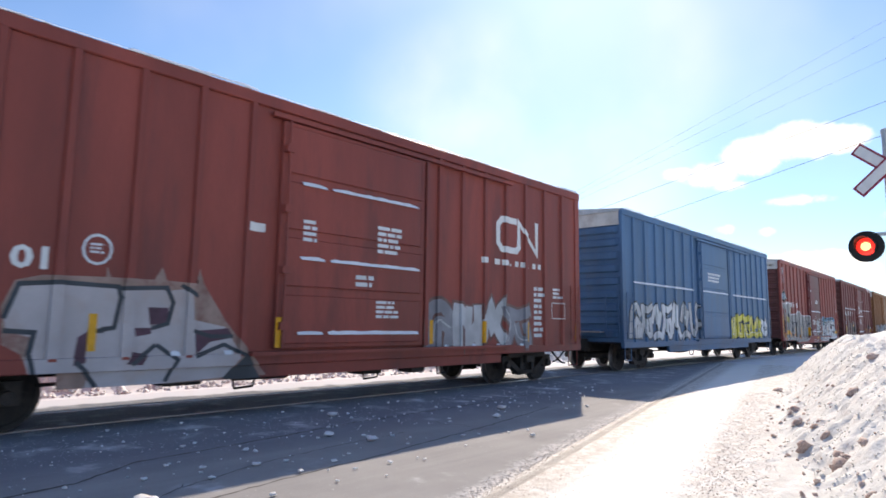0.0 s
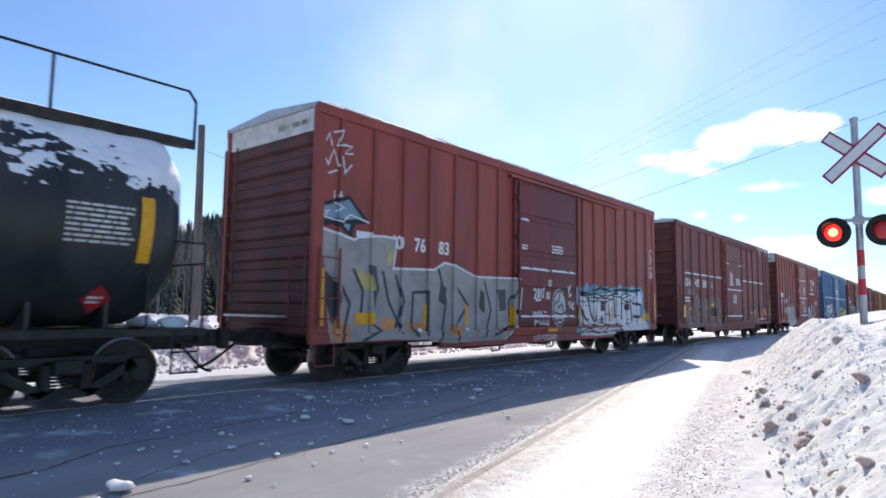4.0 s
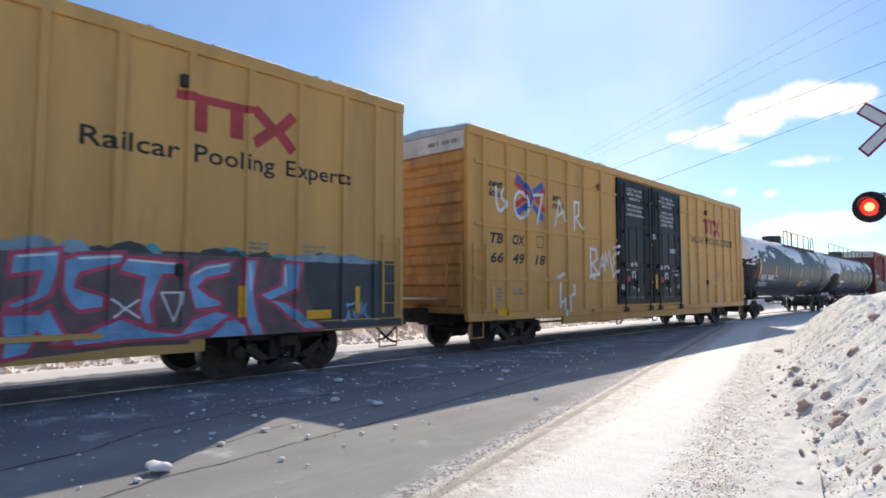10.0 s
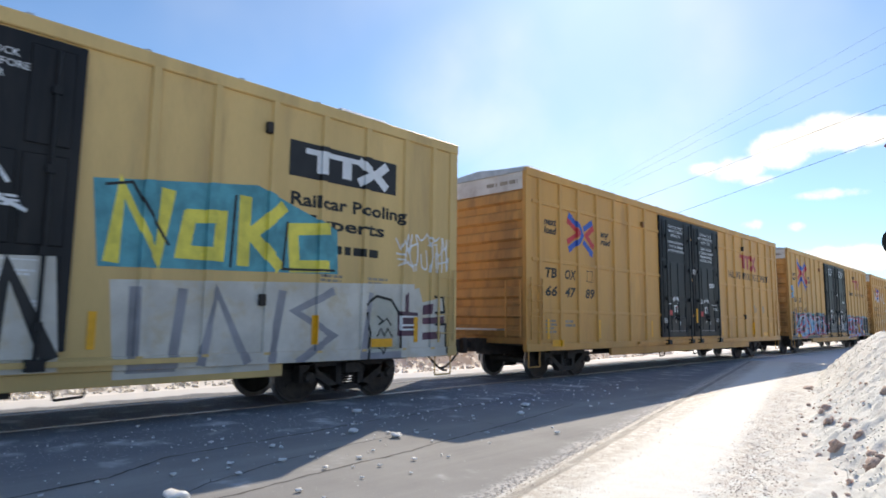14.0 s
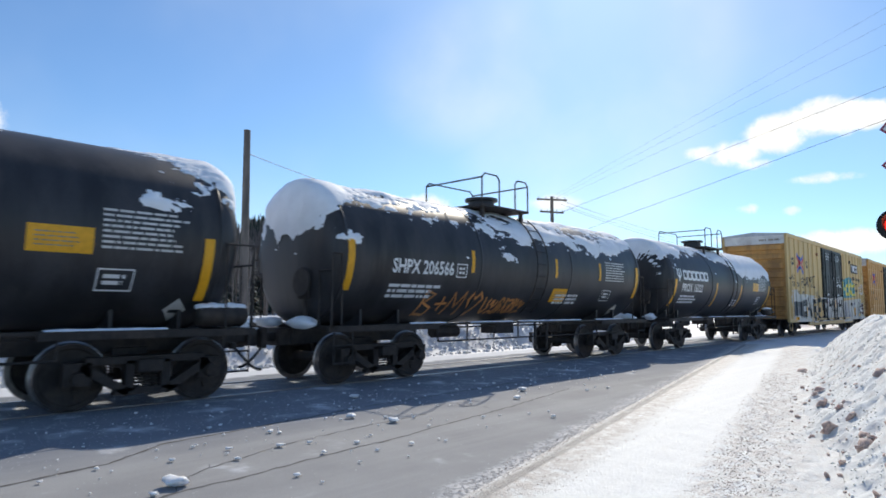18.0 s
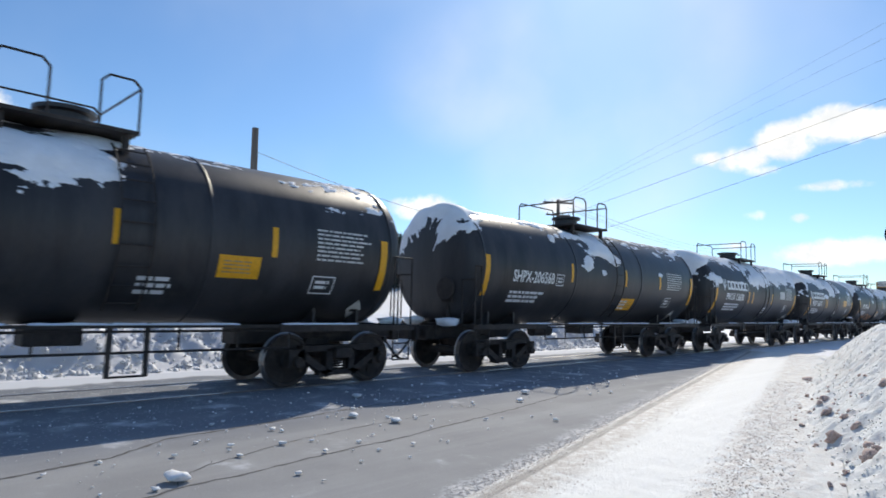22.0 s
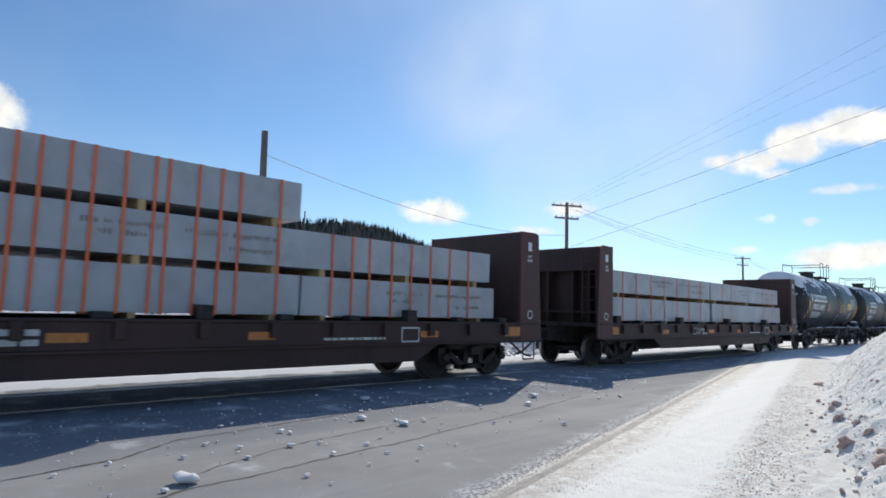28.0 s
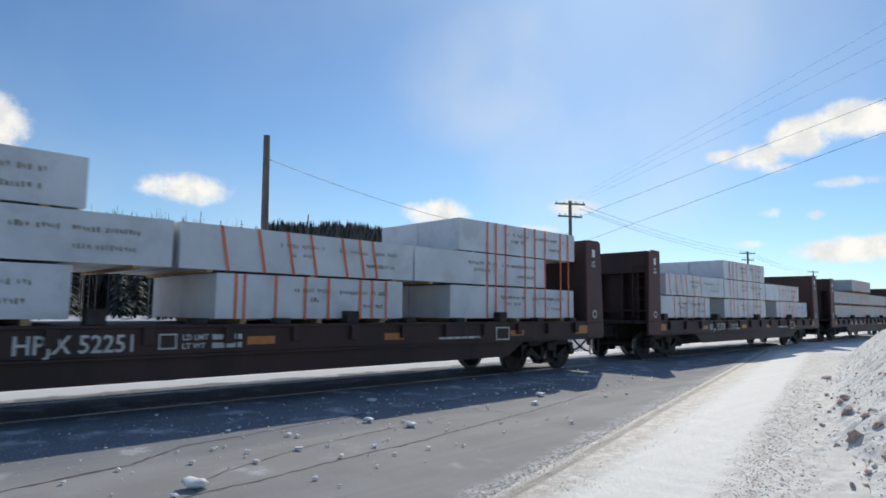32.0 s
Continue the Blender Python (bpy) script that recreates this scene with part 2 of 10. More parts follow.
TAR = material("dark_crack_filler", (0.115, 0.112, 0.112), 0.8, vary=0.3, scale=8.0, bump=0.3)
BARK = material("bark", (0.11, 0.09, 0.078), 0.9, vary=0.3, scale=6.0)
BIRCH = material("pale_birch_bark", (0.215, 0.19, 0.175), 0.85, vary=0.3, scale=5.0)
NEEDLES = material("dark_spruce_needles", (0.030, 0.045, 0.030), 0.8, vary=0.35, scale=2.0, dirt=(0.60, 0.61, 0.63), dirt_amount=0.6, dirt_scale=1.4, random=0.3)
LAMP_OFF = glow("dim_red_lens", (0.5, 0.04, 0.05), 0.08)
LAMP_ON = glow("lit_red_lens", (1.0, 0.04, 0.03), 0.8)
LAMP_CORE = glow("glaring_red_bulb", (1.0, 0.22, 0.10), 4.0)


# ---- mesh tools ----
def part(name, bm, mat, parent=None, label="", at=None, smooth=False):
    me = bm
    if isinstance(bm, bmesh.types.BMesh):
        me = bpy.data.meshes.new(name)
        if smooth:
            for f in bm.faces:
                f.smooth = True
        bm.to_mesh(me)
        bm.free()
    if mat and not me.materials:
        me.materials.append(mat)
    ob = new(name, me)
    if parent:
        ob.parent = parent
    if at is not None:
        ob.matrix_local = at if isinstance(at, Matrix) else Matrix.Translation(at)
    if label:
        ob["label"] = label
    return ob


def thing(name, label, category, group="", kind=""):
    return tagged(new(name), label, category, group, kind)


def box(bm, x0, x1, y0, y1, z0, z1, m=None):
    vs = [bm.verts.new(p) for p in ((x0, y0, z0), (x1, y0, z0), (x1, y1, z0), (x0, y1, z0), (x0, y0, z1), (x1, y0, z1), (x1, y1, z1), (x0, y1, z1))]
    if m:
        for v in vs:
            v.co = m @ v.co
    for q in ((3, 2, 1, 0), (4, 5, 6, 7), (0, 1, 5, 4), (1, 2, 6, 5), (2, 3, 7, 6), (3, 0, 4, 7)):
        bm.faces.new([vs[i] for i in q])
    return vs


def boxes(*dims, bevel=0.0):
    bm = bmesh.new()
    for d in dims:
        box(bm, *d)
    if bevel:
        bmesh.ops.bevel(bm, geom=bm.edges[:], offset=bevel, segments=1, affect="EDGES")
    return bm


def tube(bm, a, b, r0, r1=None, n=8, caps=True):
    a, b = Vector(a), Vector(b)
    r1 = r0 if r1 is None else r1
    w = (b - a).normalized()
    u = w.orthogonal().normalized()
    v = w.cross(u)
    rings = []
    for p, r in ((a, r0), (b, r1)):
        rings.append([bm.verts.new(p + r * (math.cos(t) * u + math.sin(t) * v)) for t in [2 * math.pi * i / n for i in range(n)]])
    for i in range(n):
        bm.faces.new((rings[0][i], rings[0][(i + 1) % n], rings[1][(i + 1) % n], rings[1][i]))
    if caps:
        bm.faces.new(rings[0][::-1])
        bm.faces.new(rings[1])


def pipe(points, r, n=6):
    """One bent tube through the points."""
    bm = bmesh.new()
    ps = [Vector(p) for p in points]
    rings = []
    u = None
    for i, p in enumerate(ps):
        d = (ps[min(i + 1, len(ps) - 1)] - p).normalized() + (p - ps[max(i - 1, 0)]).normalized()
        d.normalize()
        u = d.orthogonal().normalized() if u is None else (u - d * u.dot(d)).normalized()
        v = d.cross(u)
        rings.append([bm.verts.new(p + r * (math.cos(t) * u + math.sin(t) * v)) for t in [2 * math.pi * k / n for k in range(n)]])
    for a, b in zip(rings, rings[1:]):
        for k in range(n):
            bm.faces.new((a[k], a[(k + 1) % n], b[(k + 1) % n], b[k]))
    bm.faces.new(rings[0][::-1])
    bm.faces.new(rings[-1])
    return bm


def lathe(profile, n=24, axis="X"):
    """Turns a profile of (along, radius) round an axis."""
    bm = bmesh.new()
    rings = []
    for s, r in profile:
        ring = []
        for i in range(n):
            t = 2 * math.pi * i / n
            p = (s, r * math.cos(t), r * math.sin(t)) if axis == "X" else (r * math.cos(t), s, r * math.sin(t)) if axis == "Y" else (r * math.cos(t), r * math.sin(t), s)
            ring.append(bm.verts.new(p))
        rings.append(ring)
    for a, b in zip(rings, rings[1:]):
        for i in range(n):
            bm.faces.new((a[i], a[(i + 1) % n], b[(i + 1) % n], b[i]))
    bm.faces.new(rings[0][::-1])
    bm.faces.new(rings[-1])
    bmesh.ops.recalc_face_normals(bm, faces=bm.faces[:])
    return bm


def lump(r, seed, flat=0.7, sub=2, rough=0.35):
    bm = bmesh.new()
    bmesh.ops.create_icosphere(bm, subdivisions=max(1, sub), radius=r)
    for v in bm.verts:
        k = 1 + rough * noise.noise(v.co / r * 1.3 + Vector((seed * 7.1, seed * 3.3, seed))) * 1.6
        v.co *= k
        v.co.z *= flat
    return bm

# ---- ground ----
TRACK_X = -10.137
RAIL = 0.7175 + 0.0375


def track_x(y):
    """The track bends a little to the left far off."""
    k = max(0.0, y - 15)
    return TRACK_X - (0.00021 * k * k if k < 55 else 0.00021 * 55 * (2 * k - 55))


def kerb_x(y):
    return -2.36 - 0.24 * y


def bank_x(y):
    return -0.35 - 0.232 * y


def spaced(knots):
    out = []
    for a, b, step in knots:
        n = max(1, round((b - a) / step))
        out += [a + (b - a) * i / n for i in range(n)]
    return out + [knots[-1][1]]


def smooth(a, b, v):
    t = min(1, max(0, (v - a) / (b - a)))
    return t * t * (3 - 2 * t)


def rough_at(x, y, s):
    return noise.noise(Vector((x * s, y * s, 3.7)))


def field_z(x, y):
    """The snowfield behind the bank, gently rising."""
    return min(1.50, 1.08 + 0.022 * max(0, y - 8)) + min(0.6, 0.12 * max(0, x + 3))


def ground_z(x, y):
    """The lie of the land: flat by the road and track, ploughed snow beyond the track, a wooded hill far off."""
    z = -0.035
    far = -(x + 13.2 + 0.35 * rough_at(x, y, 0.4))
    bank = smooth(0, 1.3, far) * (1 - 0.45 * smooth(2.2, 5.5, far)) * 0.80
    bank *= 1 - smooth(27, 31, y) * (1 - smooth(44, 48, y))
    if bank > 0.01:
        bank *= 1 + 0.30 * rough_at(x, y, 1.1) + 0.32 * rough_at(x, y, 2.9)
        bank += (0.10 * abs(rough_at(x, y, 3.7)) + 0.06 * rough_at(x, y, 6.5)) * smooth(0, 0.6, far)
    z += bank
    if y > 1 and x > -6:
        z += field_z(x, y) * smooth(1.8, 3.2, x - max(bank_x(y), -6.0)) * smooth(0.8, 3.4, y) * (1 - smooth(60, 90, y))
    d = math.hypot(x, y)
    if x < -45:
        turn = math.degrees(math.atan2(-x, y))
        hill = smooth(34, 56, turn) * 34 + smooth(15, 34, turn) * 6
        z += hill * smooth(110, 330, d) * (1 + 0.12 * rough_at(x, y, 0.012))
    return z


def grid(xs, ys, zf):
    me = bpy.data.meshes.new("ground")
    verts = [(x, y, zf(x, y)) for y in ys for x in xs]
    n = len(xs)
    faces = [(j * n + i, j * n + i + 1, (j + 1) * n + i + 1, (j + 1) * n + i) for j in range(len(ys) - 1) for i in range(n - 1)]
    me.from_pydata(verts, [], faces)
    for p in me.polygons:
        p.use_smooth = True
    return me


ground_mesh = grid(spaced([(-3000, -500, 250), (-500, -60, 12), (-60, -19, 2.0), (-19, -12.5, 0.11), (-12.5, 6, 0.6), (6, 60, 6), (60, 3000, 300)]),
                   spaced([(-3000, -200, 300), (-200, -10, 15), (-10, 0, 1), (0, 34, 0.14), (34, 100, 2), (100, 500, 14), (500, 3000, 250)]), ground_z)
ground = tagged(part("ground", ground_mesh, SNOW), "snow-covered ground with a ploughed ridge", "snow", kind="structure")


def road_material():
    m = bpy.data.materials.new("salted_asphalt")
    m.use_nodes = True
    N = Nodes(m.node_tree)
    co = N.add("ShaderNodeTexCoord").outputs["Object"]
    sep = N.add("ShaderNodeSeparateXYZ", {0: co})
    x, y = sep.outputs[0], sep.outputs[1]
    fine, broad = N.noise(co, 90.0, 3.0), N.noise(co, 0.8, 5.0)
    along = N.add("ShaderNodeMapping", {"Vector": co, "Rotation": (0, 0, radians(-13.5)), "Scale": (2.2, 0.12, 1)}).outputs[0]
    wear = N.noise(along, 1.0, 5.0)
    col = N.mix(N.span(broad, 0.3, 0.7), (0.31, 0.31, 0.31, 1), (0.38, 0.38, 0.375, 1))
    col = N.mix(N.math("MULTIPLY", N.span(wear, 0.45, 0.7), 0.5), col, (0.45, 0.45, 0.445, 1))
    col = N.mix(N.math("MULTIPLY", N.span(fine, 0.4, 0.75), 0.35), col, (0.19, 0.19, 0.19, 1))
    # damp surface beside the rails, darkened blue to paint in the train's shade
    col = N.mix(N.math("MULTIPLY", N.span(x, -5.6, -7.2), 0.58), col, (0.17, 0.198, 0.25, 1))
    # trodden and blown snow
    near = N.math("MULTIPLY", N.span(x, -6.0, -7.6), N.span(x, -12.2, -11.0))
    verge = N.span(x, -11.3, -12.0)
    patch = N.noise(co, 1.6, 6.0, 0.55)
    specks = N.noise(co, 26.0, 3.0, 0.5)
    snow = N.span(N.math("ADD", N.math("ADD", N.math("MULTIPLY", near, 0.10), N.math("MULTIPLY", verge, 0.5)), patch), 0.62, 0.86)
    snow = N.math("MAXIMUM", snow, N.span(N.math("ADD", N.math("MULTIPLY", near, 0.075), specks), 0.715, 0.76))
    # drifted edge by the snowy verge
    off = N.math("ADD", x, N.math("MULTIPLY", y, 0.24))
    edge = N.span(N.math("ADD", off, N.math("MULTIPLY", N.math("SUBTRACT", N.noise(co, 3.0, 6.0), 0.5), 0.5)), -2.70, -2.40)
    snow = N.math("MAXIMUM", snow, N.math("MULTIPLY", edge, N.span(N.noise(co, 22.0, 4.0), 0.38, 0.56)))
    col = N.mix(snow, col, N.mix(edge, (0.70, 0.72, 0.75, 1), (0.70, 0.68, 0.65, 1)))
    bs = N.add("ShaderNodeBsdfPrincipled", {"Base Color": col, "Roughness": N.span(snow, 0, 1, 0.82, 0.8), "Specular IOR Level": 0.15})
    h = N.math("ADD", N.math("MULTIPLY", fine, 0.4), N.math("MULTIPLY", snow, 1.6))
    b = N.add("ShaderNodeBump", {"Strength": 0.5, "Distance": 0.012, "Height": h})
    N.tree.links.new(b.outputs[0], bs.inputs["Normal"])
    N.add("ShaderNodeOutputMaterial", {"Surface": bs.outputs[0]})
    return m


ROAD = road_material()


def strip(x0f, x1f, ys, zf, cols=1):
    """A sheet between two lines that run along the track."""
    me = bpy.data.meshes.new("strip")
    verts, faces = [], []
    n = cols + 1
    for y in ys:
        a, b = x0f(y), x1f(y)
        for i in range(n):
            x = a + (b - a) * i / cols
            verts.append((x, y, zf(x, y)))
    for j in range(len(ys) - 1):
        for i in range(cols):
            faces.append((j * n + i, j * n + i + 1, (j + 1) * n + i + 1, (j + 1) * n + i))
    me.from_pydata(verts, [], faces)
    for p in me.polygons:
        p.use_smooth = True
    return me


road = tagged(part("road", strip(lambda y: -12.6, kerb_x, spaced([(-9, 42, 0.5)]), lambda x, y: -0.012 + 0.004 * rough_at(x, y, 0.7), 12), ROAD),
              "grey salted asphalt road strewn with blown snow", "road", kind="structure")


def verge_material():
    m = bpy.data.materials.new("sanded_packed_snow")
    m.use_nodes = True
    N = Nodes(m.node_tree)
    co = N.add("ShaderNodeTexCoord").outputs["Object"]
    sep = N.add("ShaderNodeSeparateXYZ", {0: co})
    off = N.math("ADD", sep.outputs[0], N.math("MULTIPLY", sep.outputs[1], 0.236))
    along = N.add("ShaderNodeMapping", {"Vector": co, "Rotation": (0, 0, radians(-13.3)), "Scale": (6.0, 0.25, 1)}).outputs[0]
    streaks = N.noise(along, 1.0, 5.0)
    fine, clump = N.noise(co, 45.0, 4.0), N.noise(co, 7.0, 6.0, 0.65)
    col = N.mix(N.span(streaks, 0.35, 0.7), (0.69, 0.695, 0.665, 1), (0.82, 0.83, 0.80, 1))
    col = N.mix(N.math("MULTIPLY", N.math("MULTIPLY", N.span(off, -1.95, -1.6), N.span(off, -0.75, -1.0)), 0.7), col, (0.86, 0.87, 0.84, 1))
    strewn = N.math("MAXIMUM", N.math("MULTIPLY", N.span(off, -1.05, -0.75), N.span(off, 0.0, -0.45, 0.35, 1.0)), N.math("MULTIPLY", N.span(off, -1.75, -2.2), 0.85))
    grit = N.math("MULTIPLY", N.span(N.math("ADD", clump, N.math("MULTIPLY", N.math("SUBTRACT", fine, 0.5), 0.8)), 0.44, 0.60), strewn)
    col = N.mix(N.math("MULTIPLY", grit, 0.65), col, (0.52, 0.45, 0.40, 1))
    # the dirty band beside the asphalt
    band = N.math("MULTIPLY", N.span(N.math("ADD", off, N.math("MULTIPLY", N.math("SUBTRACT", N.noise(along, 0.8, 5.0), 0.5), 0.35)), -1.72, -2.05), N.span(N.math("ADD", clump, N.math("MULTIPLY", fine, 0.5)), 0.55, 0.85))
    col = N.mix(N.math("MULTIPLY", band, 0.72), col, (0.47, 0.43, 0.39, 1))
    wob = N.math("ADD", N.math("ADD", sep.outputs[0], N.math("MULTIPLY", sep.outputs[1], 0.24)), N.math("MULTIPLY", N.math("SUBTRACT", N.noise(along, 0.6, 4.0), 0.5), 0.08))
    rut = N.math("MULTIPLY", N.span(wob, -2.31, -2.26), N.span(wob, -2.15, -2.20))
    broken = N.span(N.noise(along, 1.7, 6.0, 0.7), 0.30, 0.58, 0.35, 0.9)
    col = N.mix(N.math("MULTIPLY", rut, broken), col, (0.26, 0.245, 0.23, 1))
    bs = N.add("ShaderNodeBsdfPrincipled", {"Base Color": col, "Roughness": 0.6, "Specular IOR Level": 0.3})
    b = N.add("ShaderNodeBump", {"Strength": 0.6, "Distance": 0.03, "Height": N.math("ADD", N.math("MULTIPLY", clump, 1.2), N.math("MULTIPLY", fine, 0.7))})
    N.tree.links.new(b.outputs[0], bs.inputs["Normal"])
    N.add("ShaderNodeOutputMaterial", {"Surface": bs.outputs[0]})
    return m


VERGE = verge_material()


def verge_z(x, y):
    o = x - kerb_x(y)
    z = 0.020 * smooth(0, 0.08, o) - 0.016 * math.exp(-((o - 0.125) / 0.03) ** 2) + 0.012 * smooth(0.2, 0.6, o)
    z += 0.008 * rough_at(x, y, 3.0) + 0.002 * rough_at(x, y, 9.0) + 0.018 * smooth(1.2, 1.7, o) * (rough_at(x, y, 6.0) + 0.6 * rough_at(x, y, 13.0))
    return z - 0.005


verge = tagged(part("snowy_verge", strip(lambda y: kerb_x(y) - 0.02, lambda y: bank_x(y) + 0.5 + 3.0 * (1 - smooth(2, 4.5, y)), spaced([(-9, 0, 0.3), (0, 10, 0.05), (10, 26, 0.1)]), verge_z, 84), VERGE),
               "packed sanded snow verge with wheel ruts", "snow", kind="structure")


def bank_z(x, y):
    """The ploughed bank beside the verge: a steep face, a crest that rises further off, the field behind it."""
    o = x - bank_x(y) + 0.12 * rough_at(x, y, 0.8) - 0.38 * (1 - smooth(5, 10, y))
    h = 1.08 + 0.15 * smooth(7, 15, y)
    z = h * smooth(0.0, 1.75, o) * (1 + 0.05 * rough_at(x, y, 0.9))
    z -= smooth(1.7, 2.6, o) * (h - field_z(x, y) - 0.04)
    z *= (1 - smooth(19.5, 23.5, y + 0.3 * o)) * smooth(1.2, 3.4, y)
    k = smooth(-0.15, 0.4, o) * (1 - 0.92 * smooth(1.6, 2.3, o))
    z += k * (0.10 * rough_at(x, y, 1.9) + 0.05 * abs(rough_at(x, y, 4.1)) + 0.06 * abs(rough_at(x, y, 8.0)) + 0.034 * rough_at(x, y, 13.0) + 0.014 * rough_at(x, y, 24.0))
    return z - 0.03


snow_bank = tagged(part("snow_bank", strip(lambda y: bank_x(y) - 0.25, lambda y: bank_x(y) + 7.5, spaced([(1.0, 14, 0.04), (14, 25, 0.08)]), bank_z, 190), BANK_SNOW),
                   "high ploughed bank of lumpy snow beside the road", "snow bank", kind="structure")


def rails():
    for off in (RAIL, -RAIL):
        ys = spaced([(-60, 15, 15), (15, 70, 4), (70, 560, 70)])
        prof = [(-0.036, 0.0), (0.036, 0.0), (0.036, -0.036), (0.01, -0.04), (0.01, -0.15), (0.07, -0.17), (-0.07, -0.17), (-0.01, -0.15), (-0.01, -0.04), (-0.036, -0.036)]
        bm = bmesh.new()
        rings = [[bm.verts.new((track_x(y) + off + a, y, z)) for a, z in prof] for y in ys]
        for p, q in zip(rings, rings[1:]):
            for i in range(len(prof)):
                bm.faces.new((p[i], q[i], q[(i + 1) % len(prof)], p[(i + 1) % len(prof)]))
        bmesh.ops.recalc_face_normals(bm, faces=bm.faces[:])
        tagged(part("rail", bm, BARE), "worn steel running rail set in snow", "rail", "rails of the track", "structure")


rails()


def cracks():
    """Dark filled cracks in the asphalt."""
    rnd = random.Random(3)
    for line, w in (([(-4.62, 0.9), (-4.73, 1.7), (-4.88, 2.09), (-4.91, 2.62), (-5.01, 3.28), (-5.12, 3.98), (-5.15, 4.63), (-5.32, 5.43), (-5.6, 7.2), (-6.1, 9.6)], 0.022),
                    ([(-5.9, 0.6), (-5.99, 1.11), (-6.07, 1.44), (-6.16, 2.0), (-6.64, 2.66), (-6.8, 3.9), (-7.05, 5.6), (-7.2, 8.2), (-7.5, 11.5)], 0.03),
                    ([(-4.88, 2.09), (-5.15, 2.2), (-5.4, 2.6), (-5.62, 2.7)], 0.012), ([(-5.4, 2.6), (-5.75, 3.6), (-5.95, 4.9), (-6.02, 6.0)], 0.012),
                    ([(-6.4, 6.9), (-6.15, 6.75), (-5.9, 6.95), (-5.6, 6.8)], 0.014)):
        pts = []
        for (xa, ya), (xb, yb) in zip(line, line[1:]):
            n = max(2, int(math.hypot(xb - xa, yb - ya) / 0.09))
            pts += [(xa + (xb - xa) * i / n + rnd.uniform(-0.018, 0.018), ya + (yb - ya) * i / n) for i in range(n)]
        bm = bmesh.new()
        prev = None
        for x, y in pts:
            h = w * rnd.uniform(0.25, 0.95)
            z = -0.012 + 0.004 * rough_at(x, y, 0.7) + 0.003
            row = (bm.verts.new((x - h, y, z)), bm.verts.new((x + h, y, z)))
            if prev:
                bm.faces.new((prev[0], prev[1], row[1], row[0]))
            prev = row
        part("crack", bm, TAR, road, "dark ragged crack in the asphalt")


cracks()

# ---- running gear, built once and shared ----
WHEEL_R = 0.457


def mesh_of(name, bm, mat, smooth_faces=False):
    me = bpy.data.meshes.new(name)
    if smooth_faces:
        for f in bm.faces:
            f.smooth = True
    bm.to_mesh(me)
    bm.free()
    me.materials.append(mat)
    return me


def wheelset_mesh():
    r = WHEEL_R
    prof = [(-0.80, 0.0), (-0.80, 0.10), (-0.775, 0.13), (-0.77, r - 0.09), (-0.785, r - 0.07), (-0.785, r - 0.012), (-0.70, r), (-0.69, r + 0.025), (-0.665, r + 0.02),
            (-0.66, r - 0.06), (-0.70, r - 0.09), (-0.69, 0.15), (-0.62, 0.11), (-0.60, 0.09)]
    full = prof + [(-s, q) for s, q in prof[::-1]]
    bm = lathe(full, 28, "X")
    for x in (-1.0, 1.0):
        tube(bm, (x * 0.78, 0, 0), (x * 1.06, 0, 0), 0.075, n=10)
    for k in range(3):
        t = k * 2.1
        box(bm, 0.772, 0.79, 0.2, 0.29, -0.03, 0.03, Matrix.Rotation(t, 4, "X"))
        box(bm, -0.79, -0.772, 0.2, 0.29, -0.03, 0.03, Matrix.Rotation(t, 4, "X"))
    me = mesh_of("wheelset", bm, STEEL, False)
    me.materials.append(BARE)
    for p in me.polygons:
        if math.hypot(p.center.y, p.center.z) > r - 0.035:
            p.material_index = 1
    return me


def side_frame_mesh():
    """A cast side frame: top and bottom chords, pedestals with bearing caps, and the spring nest."""
    bm = bmesh.new()
    x0, x1 = -0.09, 0.09
    for s in (-1, 1):
        box(bm, x0, x1, -0.16 + s * 0.89, 0.16 + s * 0.89, 0.36, 0.66)
        m = Matrix.Translation((0, s * 0.56, 0.42)) @ Matrix.Rotation(s * 0.55, 4, "X")
        box(bm, x0, x1, -0.36, 0.36, -0.06, 0.06, m)
        box(bm, x0, x1, s * 0.24 - 0.06, s * 0.24 + 0.06, 0.25, 0.66)
        tube(bm, (0.09, s * 0.89, WHEEL_R), (0.17, s * 0.89, WHEEL_R), 0.10, 0.085, n=12)
        for k in range(3):
            t = k * 2.1 + 0.4
            tube(bm, (0.165, s * 0.89 + 0.05 * math.cos(t), WHEEL_R + 0.05 * math.sin(t)), (0.185, s * 0.89 + 0.05 * math.cos(t), WHEEL_R + 0.05 * math.sin(t)), 0.014, n=6)
    box(bm, x0, x1, -0.80, 0.80, 0.62, 0.72)
    box(bm, x0, x1, -0.42, 0.42, 0.20, 0.29)
    for y in (-0.12, 0.0, 0.12):
        for k in range(5):
            tube(bm, (0.0, y, 0.29 + k * 0.045), (0.0, y, 0.315 + k * 0.045), 0.055, n=8)
    return mesh_of("side_frame", bm, STEEL)


def bolster_mesh():
    bm = boxes((-1.2, 1.2, -0.17, 0.17, 0.50, 0.68), (-0.35, 0.35, -0.25, 0.25, 0.68, 0.80), (-0.75, 0.75, -0.62, -0.54, 0.36, 0.46), (-0.75, 0.75, 0.54, 0.62, 0.36, 0.46),
               (-0.78, -0.70, -0.66, -0.5, 0.25, 0.6), (0.70, 0.78, 0.5, 0.66, 0.25, 0.6), (0.70, 0.78, -0.66, -0.5, 0.25, 0.6), (-0.78, -0.70, 0.5, 0.66, 0.25, 0.6), bevel=0.012)
    return mesh_of("bogie", bm, STEEL)


WHEELSET, SIDE_FRAME, BOLSTER = wheelset_mesh(), side_frame_mesh(), bolster_mesh()
front_wheels, rear_wheels = [], []


